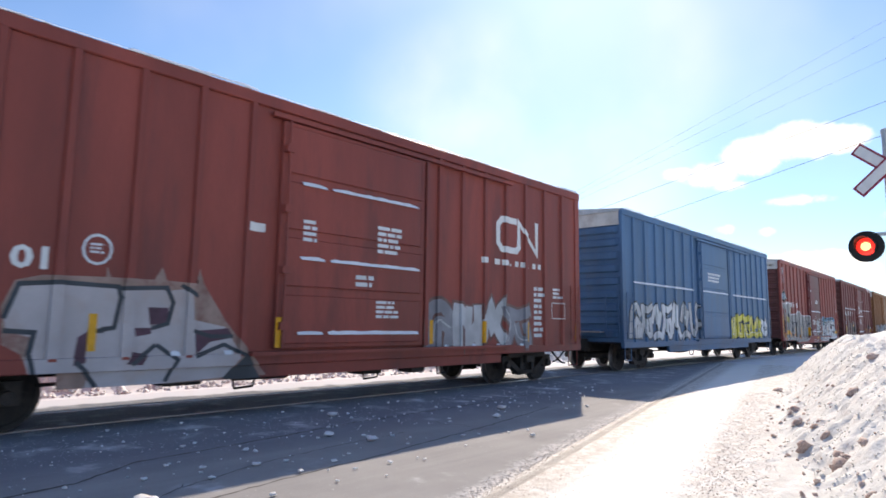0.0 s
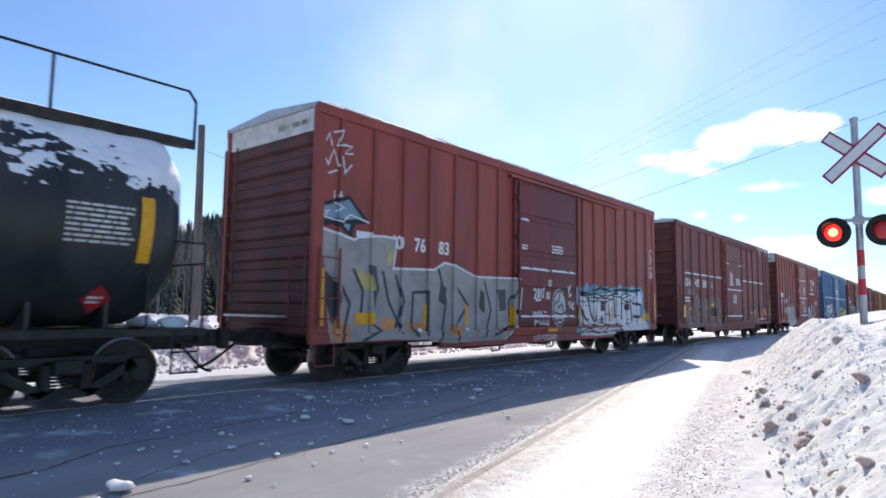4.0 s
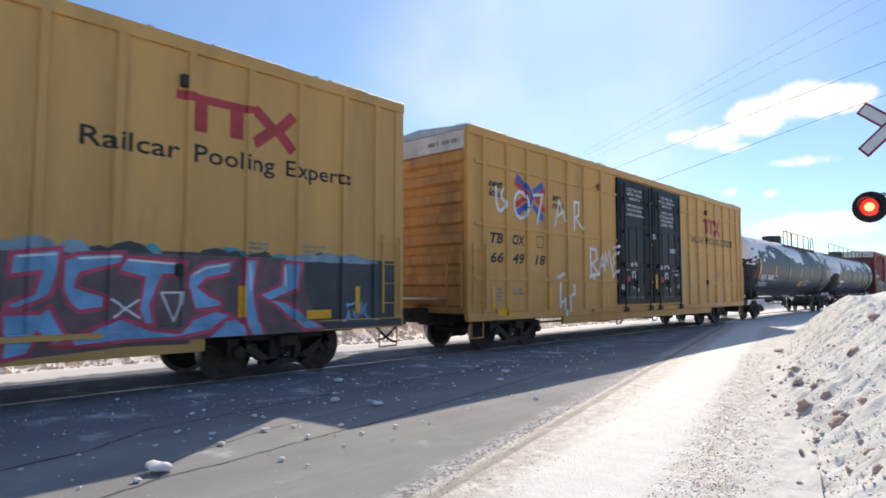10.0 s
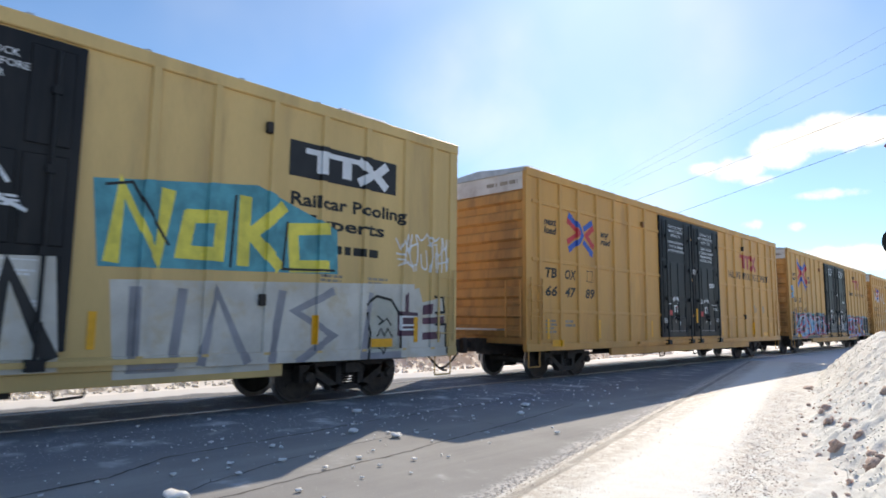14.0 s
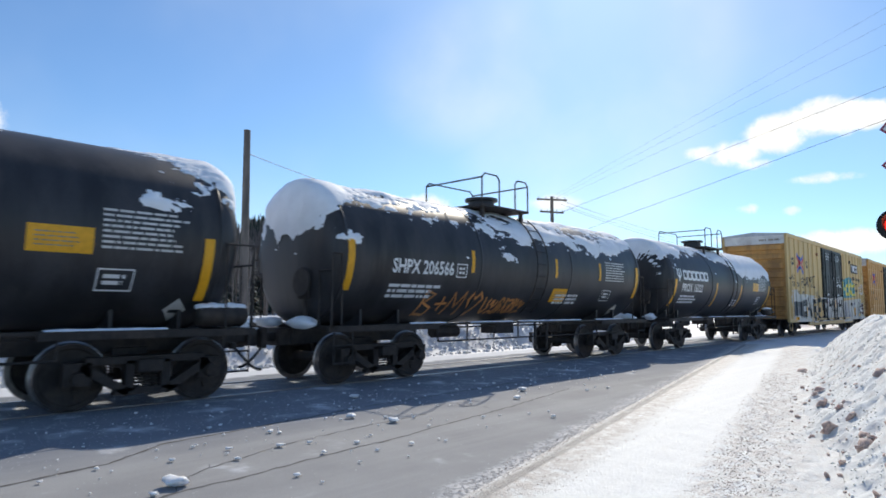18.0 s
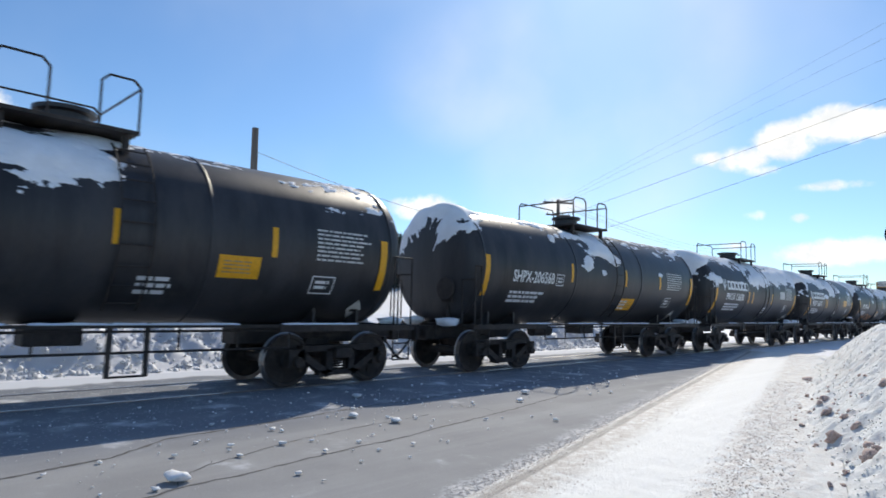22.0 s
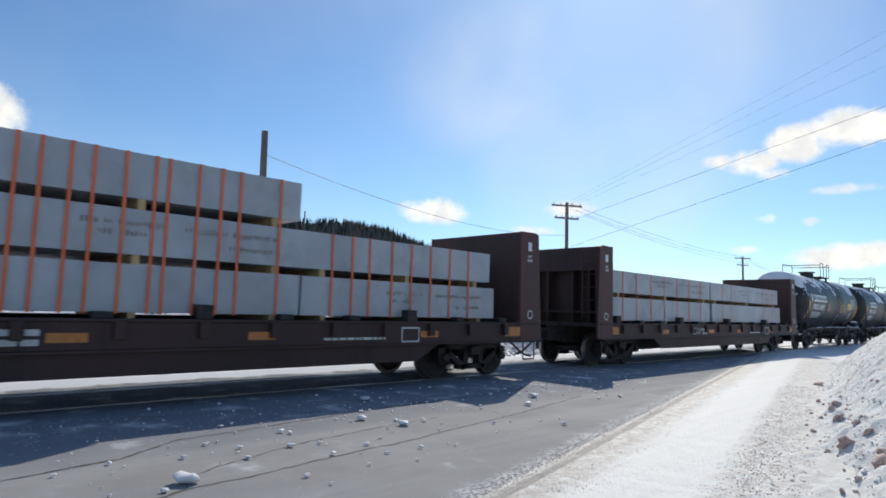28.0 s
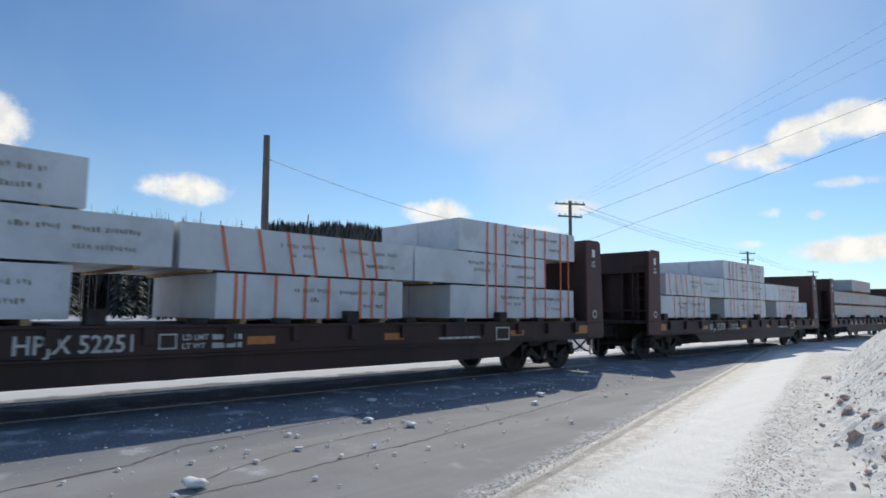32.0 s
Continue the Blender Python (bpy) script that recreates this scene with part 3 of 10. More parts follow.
def bogie(car, y):
    b = part("bogie", BOLSTER, None, car, at=(0, y, 0))
    part("side_frame", SIDE_FRAME, None, b, at=(1.0, 0, 0))
    part("side_frame", SIDE_FRAME, None, b, at=pose(-1.0, 0, 0, 0, 0, 180))
    front_wheels.append(part("wheelset", WHEELSET, None, b, at=(0, 0.89, WHEEL_R)))
    rear_wheels.append(part("wheelset", WHEELSET, None, b, at=(0, -0.89, WHEEL_R)))


def coupler_mesh():
    """Draft gear, shank and knuckle, from the body end (y = 0) out to the pulling face (y = 1)."""
    bm = boxes((-0.22, 0.22, -0.5, 0.35, 0.70, 1.02), (-0.08, 0.08, 0.3, 0.75, 0.78, 0.94), (-0.17, 0.17, 0.72, 0.98, 0.72, 1.0), (-0.30, -0.14, 0.70, 0.86, 0.68, 1.04), bevel=0.02)
    return mesh_of("coupler", bm, STEEL)


def hose_mesh():
    pts = [(0.32, 0.25 + 0.72 * k, 0.74 - 0.42 * math.sin(k * math.pi / 2) ** 1.2) for k in [i / 8 for i in range(9)]]
    bm = pipe(pts, 0.026, 7)
    box(bm, 0.27, 0.37, 0.2, 0.3, 0.70, 0.80)
    return mesh_of("brake_hose", bm, INK)


COUPLER, HOSE = coupler_mesh(), hose_mesh()


def draw_gear(car, end, reach):
    """Couplers and hoses at both ends; end: where the body stops, reach: from there to the pulling face."""
    for s, turn in ((1, 0), (-1, 180)):
        c = part("coupler", COUPLER, None, car, at=pose(0, s * end, 0, 0, 0, turn))
        c.scale.y = reach
        h = part("brake_hose", HOSE, None, car, at=pose(0, s * end, 0, 0, 0, turn))
        h.scale.y = reach


def ladder(parent, x, y0, y1, z0, z1, rungs, mat, out=0.07, side="x"):
    """Stiles and rungs on a side (x) or an end (y) of a car."""
    bm = bmesh.new()
    sx = 1 if x > 0 else -1
    for i in range(rungs):
        z = z0 + (z1 - z0) * (i + 0.5) / rungs
        if side == "x":
            tube(bm, (x + sx * out, y0, z), (x + sx * out, y1, z), 0.012, n=6)
            for y in (y0, y1):
                tube(bm, (x, y, z), (x + sx * out, y, z), 0.012, n=6)
    if side == "x":
        for y in (y0, y1):
            box(bm, x + sx * (out - 0.012) - 0.012, x + sx * (out - 0.012) + 0.012, y - 0.02, y + 0.02, z0, z1)
    return part("ladder", bm, mat, parent)


def end_ladder(parent, y, x0, x1, z0, z1, rungs, mat):
    bm = bmesh.new()
    sy = 1 if y > 0 else -1
    for i in range(rungs):
        z = z0 + (z1 - z0) * (i + 0.5) / rungs
        tube(bm, (x0, y + sy * 0.07, z), (x1, y + sy * 0.07, z), 0.012, n=6)
    for x in (x0, x1):
        box(bm, x - 0.02, x + 0.02, y + sy * 0.05, y + sy * 0.075, z0, z1)
    return part("ladder", bm, mat, parent)


# ---- painted marks ----
def lay(bm, zones, base):
    """Lays a flat mark (drawn in y and z) on a side, in one sheet: at depth base, and stepping out over raised zones (y0, y1, depth)."""
    lo = min(v.co.y for v in bm.verts)
    hi = max(v.co.y for v in bm.verts)
    for a, b, _ in zones:
        for c in (a - 0.003, a + 0.003, b - 0.003, b + 0.003):
            if lo + 1e-4 < c < hi - 1e-4:
                bmesh.ops.bisect_plane(bm, geom=bm.verts[:] + bm.edges[:] + bm.faces[:], plane_co=(0, c, 0), plane_no=(0, 1, 0), dist=1e-5)
    for v in bm.verts:
        v.co.x += max([q[2] for q in zones if q[0] < v.co.y < q[1]], default=base)
    return bm


def text_mesh(body, size, y, z, fit=None, slant=0.0, x=0.0, heavy=0.0, align="LEFT"):
    """Lettering that starts at y, with its base line at z; size: height of the capitals; fit: its length."""
    cu = bpy.data.curves.new("letters", "FONT")
    cu.body, cu.size, cu.align_x, cu.resolution_u, cu.offset, cu.shear = body, size / 0.69, align, 2, heavy, slant
    ob = bpy.data.objects.new("letters", cu)
    me = ob.to_mesh()
    bm = bmesh.new()
    bm.from_mesh(me)
    ob.to_mesh_clear()
    bpy.data.objects.remove(ob)
    bpy.data.curves.remove(cu)
    if not bm.verts:
        return bm
    lo = min(v.co.x for v in bm.verts)
    hi = max(v.co.x for v in bm.verts)
    k = fit / (hi - lo) if fit else 1.0
    for v in bm.verts:
        v.co = Vector((x, y + (v.co.x - (lo if align == "LEFT" else 0)) * k, z + v.co.y))
    bmesh.ops.recalc_face_normals(bm, faces=bm.faces[:])
    for f in bm.faces:
        if f.normal.x < 0:
            f.normal_flip()
    return bm


def poly(bm, pts, x=0.0):
    f = bm.faces.new([bm.verts.new((x, p[0], p[1])) for p in pts])
    f.normal_update()
    if f.normal.x < 0:
        f.normal_flip()
    return f


def stroke(bm, pts, w, x=0.0, taper=1.0):
    """A brushed line through points: one ribbon with mitred bends, rising a little along its way."""
    ps = [Vector(pts[0])]
    for p in pts[1:]:
        if (Vector(p) - ps[-1]).length > 1e-4:
            ps.append(Vector(p))
    n = len(ps)
    if n < 2:
        return
    rows = []
    for i, p in enumerate(ps):
        d0 = (p - ps[i - 1]).normalized() if i else (ps[1] - p).normalized()
        d1 = (ps[i + 1] - p).normalized() if i < n - 1 else d0
        m = d0 + d1
        m = m.normalized() if m.length > 0.2 else d0
        q = Vector((-m.y, m.x)) * w / 2 / max(0.6, m.dot(d0))
        if i in (0, n - 1):
            p = p + d0 * w * (0.3 if i else -0.3)
        h = x + 0.0011 * i / (n - 1)
        rows.append((bm.verts.new((h, *(p - q))), bm.verts.new((h, *(p + q)))))
    for a, b in zip(rows, rows[1:]):
        f = bm.faces.new((a[0], b[0], b[1], a[1]))
        f.normal_update()
        if f.normal.x < 0:
            f.normal_flip()


def bars(y0, y1, z0, z1, rows, seed=0, fill=0.6, x=0.0):
    """Small writing too far off to read: broken bars."""
    rnd = random.Random(seed)
    bm = bmesh.new()
    h = (z1 - z0) / rows
    for i in range(rows):
        y = y0
        z = z1 - (i + 1) * h + h * (1 - fill) / 2
        end = y1 - rnd.random() * 0.25 * (y1 - y0)
        while y < end:
            w = min(end - y, rnd.uniform(0.5, 2.2) * h * 1.4)
            poly(bm, [(y, z), (y + w, z), (y + w, z + h * fill), (y, z + h * fill)], x)
            y += w + h * 0.35
    return bm


# ---- box cars ----
def corrugated_end(y, width, z0, z1, ridges, mat, car, s, depth=0.09):
    """An end wall with horizontal pressed ridges."""
    bm = bmesh.new()
    h = (z1 - z0) / ridges
    prof = []
    for i in range(ridges):
        b = z0 + i * h
        prof += [(b, 0.0), (b + h * 0.30, 0.0), (b + h * 0.42, depth), (b + h * 0.85, depth * 0.75), (b + h * 0.97, 0.0)]
    prof.append((z1, 0.0))
    w = width / 2
    stations = [(-w, 0.0), (-w + 0.10, 0.0), (-w + 0.22, 1.0), (w - 0.22, 1.0), (w - 0.10, 0.0), (w, 0.0)]
    rows = [[bm.verts.new((x, y + s * d * k, z)) for x, k in stations] for z, d in prof]
    for a, b in zip(rows, rows[1:]):
        for i in range(len(stations) - 1):
            bm.faces.new((a[i], a[i + 1], b[i + 1], b[i]) if s < 0 else (a[i + 1], a[i], b[i], b[i + 1]))
    inner = [bm.verts.new((x, y - s * 0.06, z)) for x, z in ((-w, z0), (w, z0), (w, z1), (-w, z1))]
    bm.faces.new(inner)
    return part("end_wall", bm, mat, car)


def box_car(name, label, length, paint, ribs, door, group, end_paint=None, roof_paint=None, lower=0.78, reach=1.15, style="rib", bogie_in=1.95, band=True, rails_z=(), door_paint=None, rib_half=0.045,
            snow_lines=(), snow_roof=0.5, seed=0, ridges=9):
    car = thing(name, label, "box car", group)
    end_paint, roof_paint, door_paint = end_paint or paint, roof_paint or GREY, door_paint or paint
    h = length / 2
    z1 = 5.02
    for s in (1, -1):
        side = boxes((min(s * 1.40, s * 1.47), max(s * 1.40, s * 1.47), -h, h, lower + 0.02, z1))
        part("side_wall", side, paint, car)
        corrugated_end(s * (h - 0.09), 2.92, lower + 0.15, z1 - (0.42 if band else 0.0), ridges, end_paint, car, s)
        if band:
            part("end_fascia", boxes((-1.46, 1.46, min(s * (h - 0.10), s * (h - 0.05)), max(s * (h - 0.10), s * (h - 0.05)), z1 - 0.42, z1 + 0.02)), OFFWHITE, car, "dirty white end fascia")
        for x in (-1, 1):
            part("corner_post", boxes((min(x * 1.41, x * 1.50), max(x * 1.41, x * 1.50), min(s * (h - 0.22), s * h), max(s * (h - 0.22), s * h), lower, z1), bevel=0.012), paint, car)
        part("top_chord", boxes((min(s * 1.41, s * 1.525), max(s * 1.41, s * 1.525), -h, h, z1 - 0.12, z1 + 0.08), bevel=0.015), paint, car)
        part("side_sill", boxes((min(s * 1.41, s * 1.515), max(s * 1.41, s * 1.515), -h, h, lower - 0.02, lower + 0.16), bevel=0.01), paint, car)
        inner = h - bogie_in - 1.6
        part("lower_sill", boxes((min(s * 1.38, s * 1.46), max(s * 1.38, s * 1.46), -inner, inner, lower - 0.22, lower - 0.02), bevel=0.01), paint, car)
    # posts, and the flat rails between them
    post = None
    for x in (1, -1):
        for r in ribs:
            if post is None:
                bm = bmesh.new()
                vs = []
                for yy, xx in ((-rib_half * 1.5, 1.465), (-rib_half, 1.522), (rib_half, 1.522), (rib_half * 1.5, 1.465)):
                    vs.append([bm.verts.new((xx, yy, z)) for z in (lower + 0.12, z1 - 0.1)])
                for a, b in zip(vs, vs[1:]):
                    bm.faces.new((a[0], b[0], b[1], a[1]))
                bm.faces.new([v[1] for v in vs])
                bm.faces.new([v[0] for v in vs][::-1])
                post = mesh_of("side_post", bm, paint)
            part("side_post", post, None, car, at=pose(0, r, 0, 0, 0, 0) if x > 0 else pose(0, r, 0, 0, 0, 180))
    for z in rails_z:
        edges = sorted(list(ribs) + [-h + 0.2, h - 0.2])
        for a, b in zip(edges, edges[1:]):
            if a >= door[0] - 0.2 and b <= door[1] + 0.2:
                continue
            part("side_rail", boxes((1.466, 1.505, a + rib_half, b - rib_half, z - 0.042, z + 0.042), bevel=0.008), paint, car)
    # door
    d0, d1 = door
    if style == "plug":
        mid = (d0 + d1) / 2
        for a, b in ((d0, mid - 0.02), (mid + 0.02, d1)):
            dz0, dz1 = lower + 0.24, z1 - 0.16
            leaf = part("door", boxes((1.44, 1.535, a + 0.03, b - 0.03, dz0, dz1), bevel=0.012), door_paint, car, "black plug door with locking bars")
            n = 4
            for i in range(n):
                for k, (za, zb) in enumerate(((0.04, 0.30), (0.33, 0.62), (0.65, 0.97))):
                    ya, yb = a + 0.12 + (b - a - 0.24) * i / n, a + 0.12 + (b - a - 0.24) * (i + 1) / n
                    if k == 2 and i in (1, 2):
                        continue
                    part("door_panel", boxes((1.534, 1.552, ya + 0.03, yb - 0.03, dz0 + (dz1 - dz0) * za, dz0 + (dz1 - dz0) * zb), bevel=0.014), door_paint, leaf)
            c = (a + b) / 2
            for yy in (a + 0.35, b - 0.35):
                bm = bmesh.new()
                tube(bm, (1.60, yy, lower + 0.12), (1.60, yy, z1 - 0.3), 0.025, n=8)
                for zz in (lower + 0.5, lower + 1.4, lower + 2.4, lower + 3.4):
                    box(bm, 1.545, 1.63, yy - 0.05, yy + 0.05, zz, zz + 0.10)
                box(bm, 1.53, 1.66, yy - 0.10, yy + 0.10, lower + 0.02, lower + 0.16)
                part("lock_bar", bm, door_paint, leaf)
            bm = bmesh.new()
            tube(bm, (1.62, c - 0.35, lower + 0.85), (1.62, c + 0.35, lower + 0.85), 0.02, n=8)
            tube(bm, (1.62, c - 0.35, lower + 0.85), (1.62, c - 0.35, lower + 1.2), 0.02, n=8)
            tube(bm, (1.62, c + 0.35, lower + 0.85), (1.62, c + 0.35, lower + 1.2), 0.02, n=8)
            box(bm, 1.545, 1.64, c - 0.12, c + 0.12, lower + 0.78, lower + 0.95)
            part("door_handle", bm, door_paint, leaf)
            part("placard", boxes((1.552, 1.562, c - 0.335, c - 0.11, lower + 1.03, lower + 1.25)), WHITE, leaf, "white placard")
        part("door_rail", boxes((1.52, 1.60, d0 - 1.6, d1 + 1.6, lower + 0.06, lower + 0.13)), paint, car)
    else:
        dz0, dz1 = lower + 0.22, z1 - 0.28
        leaf = part("door", boxes((1.475, 1.56, d0 + 0.02, d1 - 0.02, dz0, dz1), bevel=0.012), door_paint, car, "sliding side door with pressed ledges")
        n = 4
        for i in range(n):
            za, zb = dz0 + (dz1 - dz0) * i / n, dz0 + (dz1 - dz0) * (i + 1) / n
            part("door_panel", boxes((1.559, 1.585, d0 + 0.14, d1 - 0.14, za + 0.07, zb - 0.07), bevel=0.02), door_paint, leaf)
        bm = bmesh.new()
        tube(bm, (1.64, d0 + 0.10, dz0), (1.64, d0 + 0.10, dz1), 0.022, n=8)
        for zz in (dz0 + 0.3, dz0 + 1.2, dz0 + 2.2, dz0 + 3.2):
            box(bm, 1.555, 1.67, d0 + 0.03, d0 + 0.17, zz, zz + 0.12)
        part("lock_bar", bm, door_paint, leaf)
        part("door_stop", boxes((1.52, 1.60, d1, d1 + 0.10, dz0, dz1), bevel=0.01), paint, car)
        part("door_rail", boxes((1.50, 1.62, d0 - 0.4, min(h - 0.3, d1 + 3.0), lower + 0.12, lower + 0.18)), paint, car)
        part("door_rail", boxes((1.50, 1.60, d0 - 0.2, min(h - 0.3, d1 + 3.0), dz1 + 0.02, dz1 + 0.09)), paint, car)
    # roof: shallow gable with seam caps
    bm = bmesh.new()
    a = [bm.verts.new((x, y, z)) for y in (-h, h) for x, z in ((-1.50, z1 + 0.07), (0, z1 + 0.20), (1.50, z1 + 0.07), (1.50, z1 - 0.0), (-1.50, z1 - 0.0))]
    for i in range(5):
        bm.faces.new((a[i], a[(i + 1) % 5], a[5 + (i + 1) % 5], a[5 + i]))
    bm.faces.new(a[:5][::-1])
    bm.faces.new(a[5:])
    for i in range(1, int(length / 1.4)):
        y = -h + i * 1.4
        for s in (-1, 1):
            m = Matrix.Translation((s * 0.75, y, z1 + 0.145)) @ Matrix.Rotation(s * 0.0865, 4, "Y")
            box(bm, -0.74, 0.74, -0.04, 0.04, -0.01, 0.03, m)
    part("roof", bm, roof_paint, car)
    # underframe, steps, ladders, end platform
    part("centre_sill", boxes((-0.22, 0.22, -h + 0.2, h - 0.2, 0.62, 1.0), (-1.38, 1.38, -h + 0.3, h - 0.3, 0.86, 0.98)), STEEL, car)
    rnd = random.Random(seed)
    gear = bmesh.new()
    for _ in range(5):
        y = rnd.uniform(-h + 4, h - 4)
        box(gear, 0.4, 1.2, y - 0.06, y + 0.06, 0.55, 0.8)
    tube(gear, (0.7, -1.9, 0.62), (0.7, -0.9, 0.62), 0.17, n=12)
    box(gear, 0.55, 1.0, 0.6, 1.1, 0.45, 0.8)
    tube(gear, (0.9, -h + 3.2, 0.58), (0.9, h - 3.2, 0.55), 0.025, n=6)
    for y0, y1, z0 in ((-3.3, -2.75, 0.50), (1.6, 1.95, 0.46), (2.7, 3.5, 0.56)):
        box(gear, 0.95, 1.34, y0, y1, z0, 0.86)
    for y in (-2.3, 0.3, 2.3):
        tube(gear, (1.30, y, 0.86), (1.30, y + 0.10, 0.40), 0.018, n=6)
        tube(gear, (1.30, y + 0.10, 0.40), (1.30, y + 0.42, 0.42), 0.018, n=6)
        tube(gear, (1.30, y + 0.42, 0.42), (1.30, y + 0.5, 0.86), 0.018, n=6)
    part("brake_gear", gear, STEEL, car)
    bogie(car, h - bogie_in)
    bogie(car, -h + bogie_in)
    draw_gear(car, h, reach)
    for s in (1, -1):
        y = s * (h - 0.35)
        ladder(car, 1.50, min(y - 0.22, y + 0.22), max(y - 0.22, y + 0.22), lower + 0.25, lower + 1.7, 4, paint)
        bm = bmesh.new()
        for yy in (y - 0.22, y + 0.22):
            tube(bm, (1.46, yy, lower + 0.1), (1.46, yy, 0.38), 0.014, n=6)
        tube(bm, (1.46, y - 0.22, 0.38), (1.46, y + 0.22, 0.38), 0.016, n=6)
        part("step", bm, paint, car)
        end_ladder(car, s * (h + 0.02), -1.38, -0.95, lower + 0.3, 4.6 if s < 0 else 2.4, 9 if s < 0 else 4, end_paint)
        end_ladder(car, s * (h + 0.02), 0.95, 1.38, lower + 0.3, 2.4, 4, end_paint)
        part("end_platform", boxes((-0.85, 0.85, min(s * h, s * (h + 0.28)), max(s * h, s * (h + 0.28)), 1.22, 1.26)), GREY, car, "steel crossover platform")
    # snow on ledges and roof edge
    for y0, y1, z, x in snow_lines:
        ledge_snow(car, y0, y1, z, x)
    if snow_roof > 0.2:
        y = -h + 0.15
        while y < h - 0.5:
            w = rnd.uniform(0.7, 2.6)
            if rnd.random() < 0.3 + snow_roof:
                ledge_snow(car, y, min(h - 0.1, y + w), z1 + 0.08, 1.485, rnd.uniform(0.035, 0.07))
            y += w + rnd.uniform(0.02, 0.2)
    if snow_roof > 0:
        y = -h + 0.1
        while y < h - 0.3:
            w = rnd.uniform(0.25, 1.3)
            if rnd.random() < snow_roof:
                t = rnd.uniform(0.03, 0.10)
                bm = bmesh.new()
                vs = box(bm, rnd.uniform(0.6, 1.1), 1.532, y, min(h, y + w), z1 + 0.075, z1 + 0.10 + t)
                vs[5].co.z -= t * 0.6
                vs[6].co.z -= t * 0.6
                vs[5].co.x -= 0.05
                vs[6].co.x -= 0.07
                part("roof_snow", bm, CAR_SNOW, car, "crust of snow on the roof edge")
            y += w
    return car


def ledge_snow(car, y0, y1, z, x, thick=0.085):
    bm = bmesh.new()
    n = max(2, int((y1 - y0) / 0.12))
    top, low = [], []
    rnd = random.Random(int(abs(y0 * 100 + z * 10)))
    for i in range(n + 1):
        y = y0 + (y1 - y0) * i / n
        k = rnd.uniform(0.72, 1.0) * (0.8 if i in (0, n) else 1)
        top.append((bm.verts.new((x, y, z + thick * k)), bm.verts.new((x + 0.03, y, z + thick * 0.5 * k))))
        low.append((bm.verts.new((x, y, z)), bm.verts.new((x + 0.05, y, z))))
    for i in range(n):
        bm.faces.new((top[i][0], top[i + 1][0], top[i + 1][1], top[i][1])[::-1])
        bm.faces.new((top[i][1], top[i + 1][1], low[i + 1][1], low[i][1])[::-1])
    part("ledge_snow", bm, CAR_SNOW, car, "thin line of snow on a ledge")


# ---- tank cars ----
def tank_snow(car, r, zc, half, head, cover, seed, shift=0.0, rear=0.0, mid=0.0, fit_at=0.0, patches=()):
    """Ragged snow over the top of a tank: thick on top, thinning to nothing at its edge; patches: place along, turn from the top, reach along and round, more (+) or less (-) snow."""
    bm = bmesh.new()
    ny = max(60, int(half * 62))
    turns = [-100 + 70 * i / 20 for i in range(20)] + [-30 + 130 * i / 112 for i in range(113)]
    nt = len(turns) - 1
    o = Vector((seed * 13.7, seed * 5.1, 0))
    total = half + head * 0.995
    rows = []
    for j in range(ny + 1):
        y = -total + 2 * total * j / ny
        over = max(0.0, abs(y) - half) / head
        rr = r * max(0.0, 1 - over ** 2.857) ** 0.35 if over > 0 else r
        row = []
        for i in range(nt + 1):
            a = radians(turns[i])
            p = Vector((y * 0.85, rr * math.sin(a) * 1.5, rr * math.cos(a) * 1.5)) + o
            f = noise.noise(p * 0.55) * 0.75 + noise.noise(p * 1.7) * 0.85 + noise.noise(p * 4.6) * 0.7 + noise.noise(p * 11.0) * 0.5 + noise.noise(p * 24.0) * 0.38
            b = math.acos(max(-1.0, min(1.0, rr * math.cos(a) / r))) if over > 0 else abs(a - shift)
            bias = cover + 0.25 - (b / 1.22) ** 2.2 + rear * smooth(half - 0.5, half + 0.05, -y) + mid * math.exp(-((y - 0.3 - fit_at) / 0.45) ** 2) + 0.35 * rear * smooth(half - 2.5, half + 0.1, abs(y))
            for py, pt, ry, rt, w in patches:
                u = ((y - py) / ry) ** 2 + ((turns[i] - pt) / rt) ** 2
                if u < 5:
                    bias += w * math.exp(-u)
            k = bias + f * 0.85
            ks = bias + (noise.noise(p * 0.55) * 0.75 + noise.noise(p * 1.7) * 0.85) * 0.85
            t = smooth(0.0, 0.35, k) * 0.018 + smooth(0.0, 1.1, ks) * 0.07 + min(0.0, 0.06 * k)
            q = rr + t
            push = t * 0.8 * (1 if y > 0 else -1) * min(1, over * 2)
            row.append((bm.verts.new((q * math.sin(a), y + push, zc + q * math.cos(a))), k))
        rows.append(row)
    for a, b in zip(rows, rows[1:]):
        for i in range(nt):
            if max(a[i][1], a[i + 1][1], b[i + 1][1], b[i][1]) > 0:
                f = bm.faces.new((a[i][0], a[i + 1][0], b[i + 1][0], b[i][0]))
    loose = [v for v in bm.verts if not v.link_faces]
    bmesh.ops.delete(bm, geom=loose, context="VERTS")
    bmesh.ops.recalc_face_normals(bm, faces=bm.faces[:])
    return part("snow_cap", bm, CAR_SNOW, car, "ragged wind-packed snow on the tank top", smooth=True)


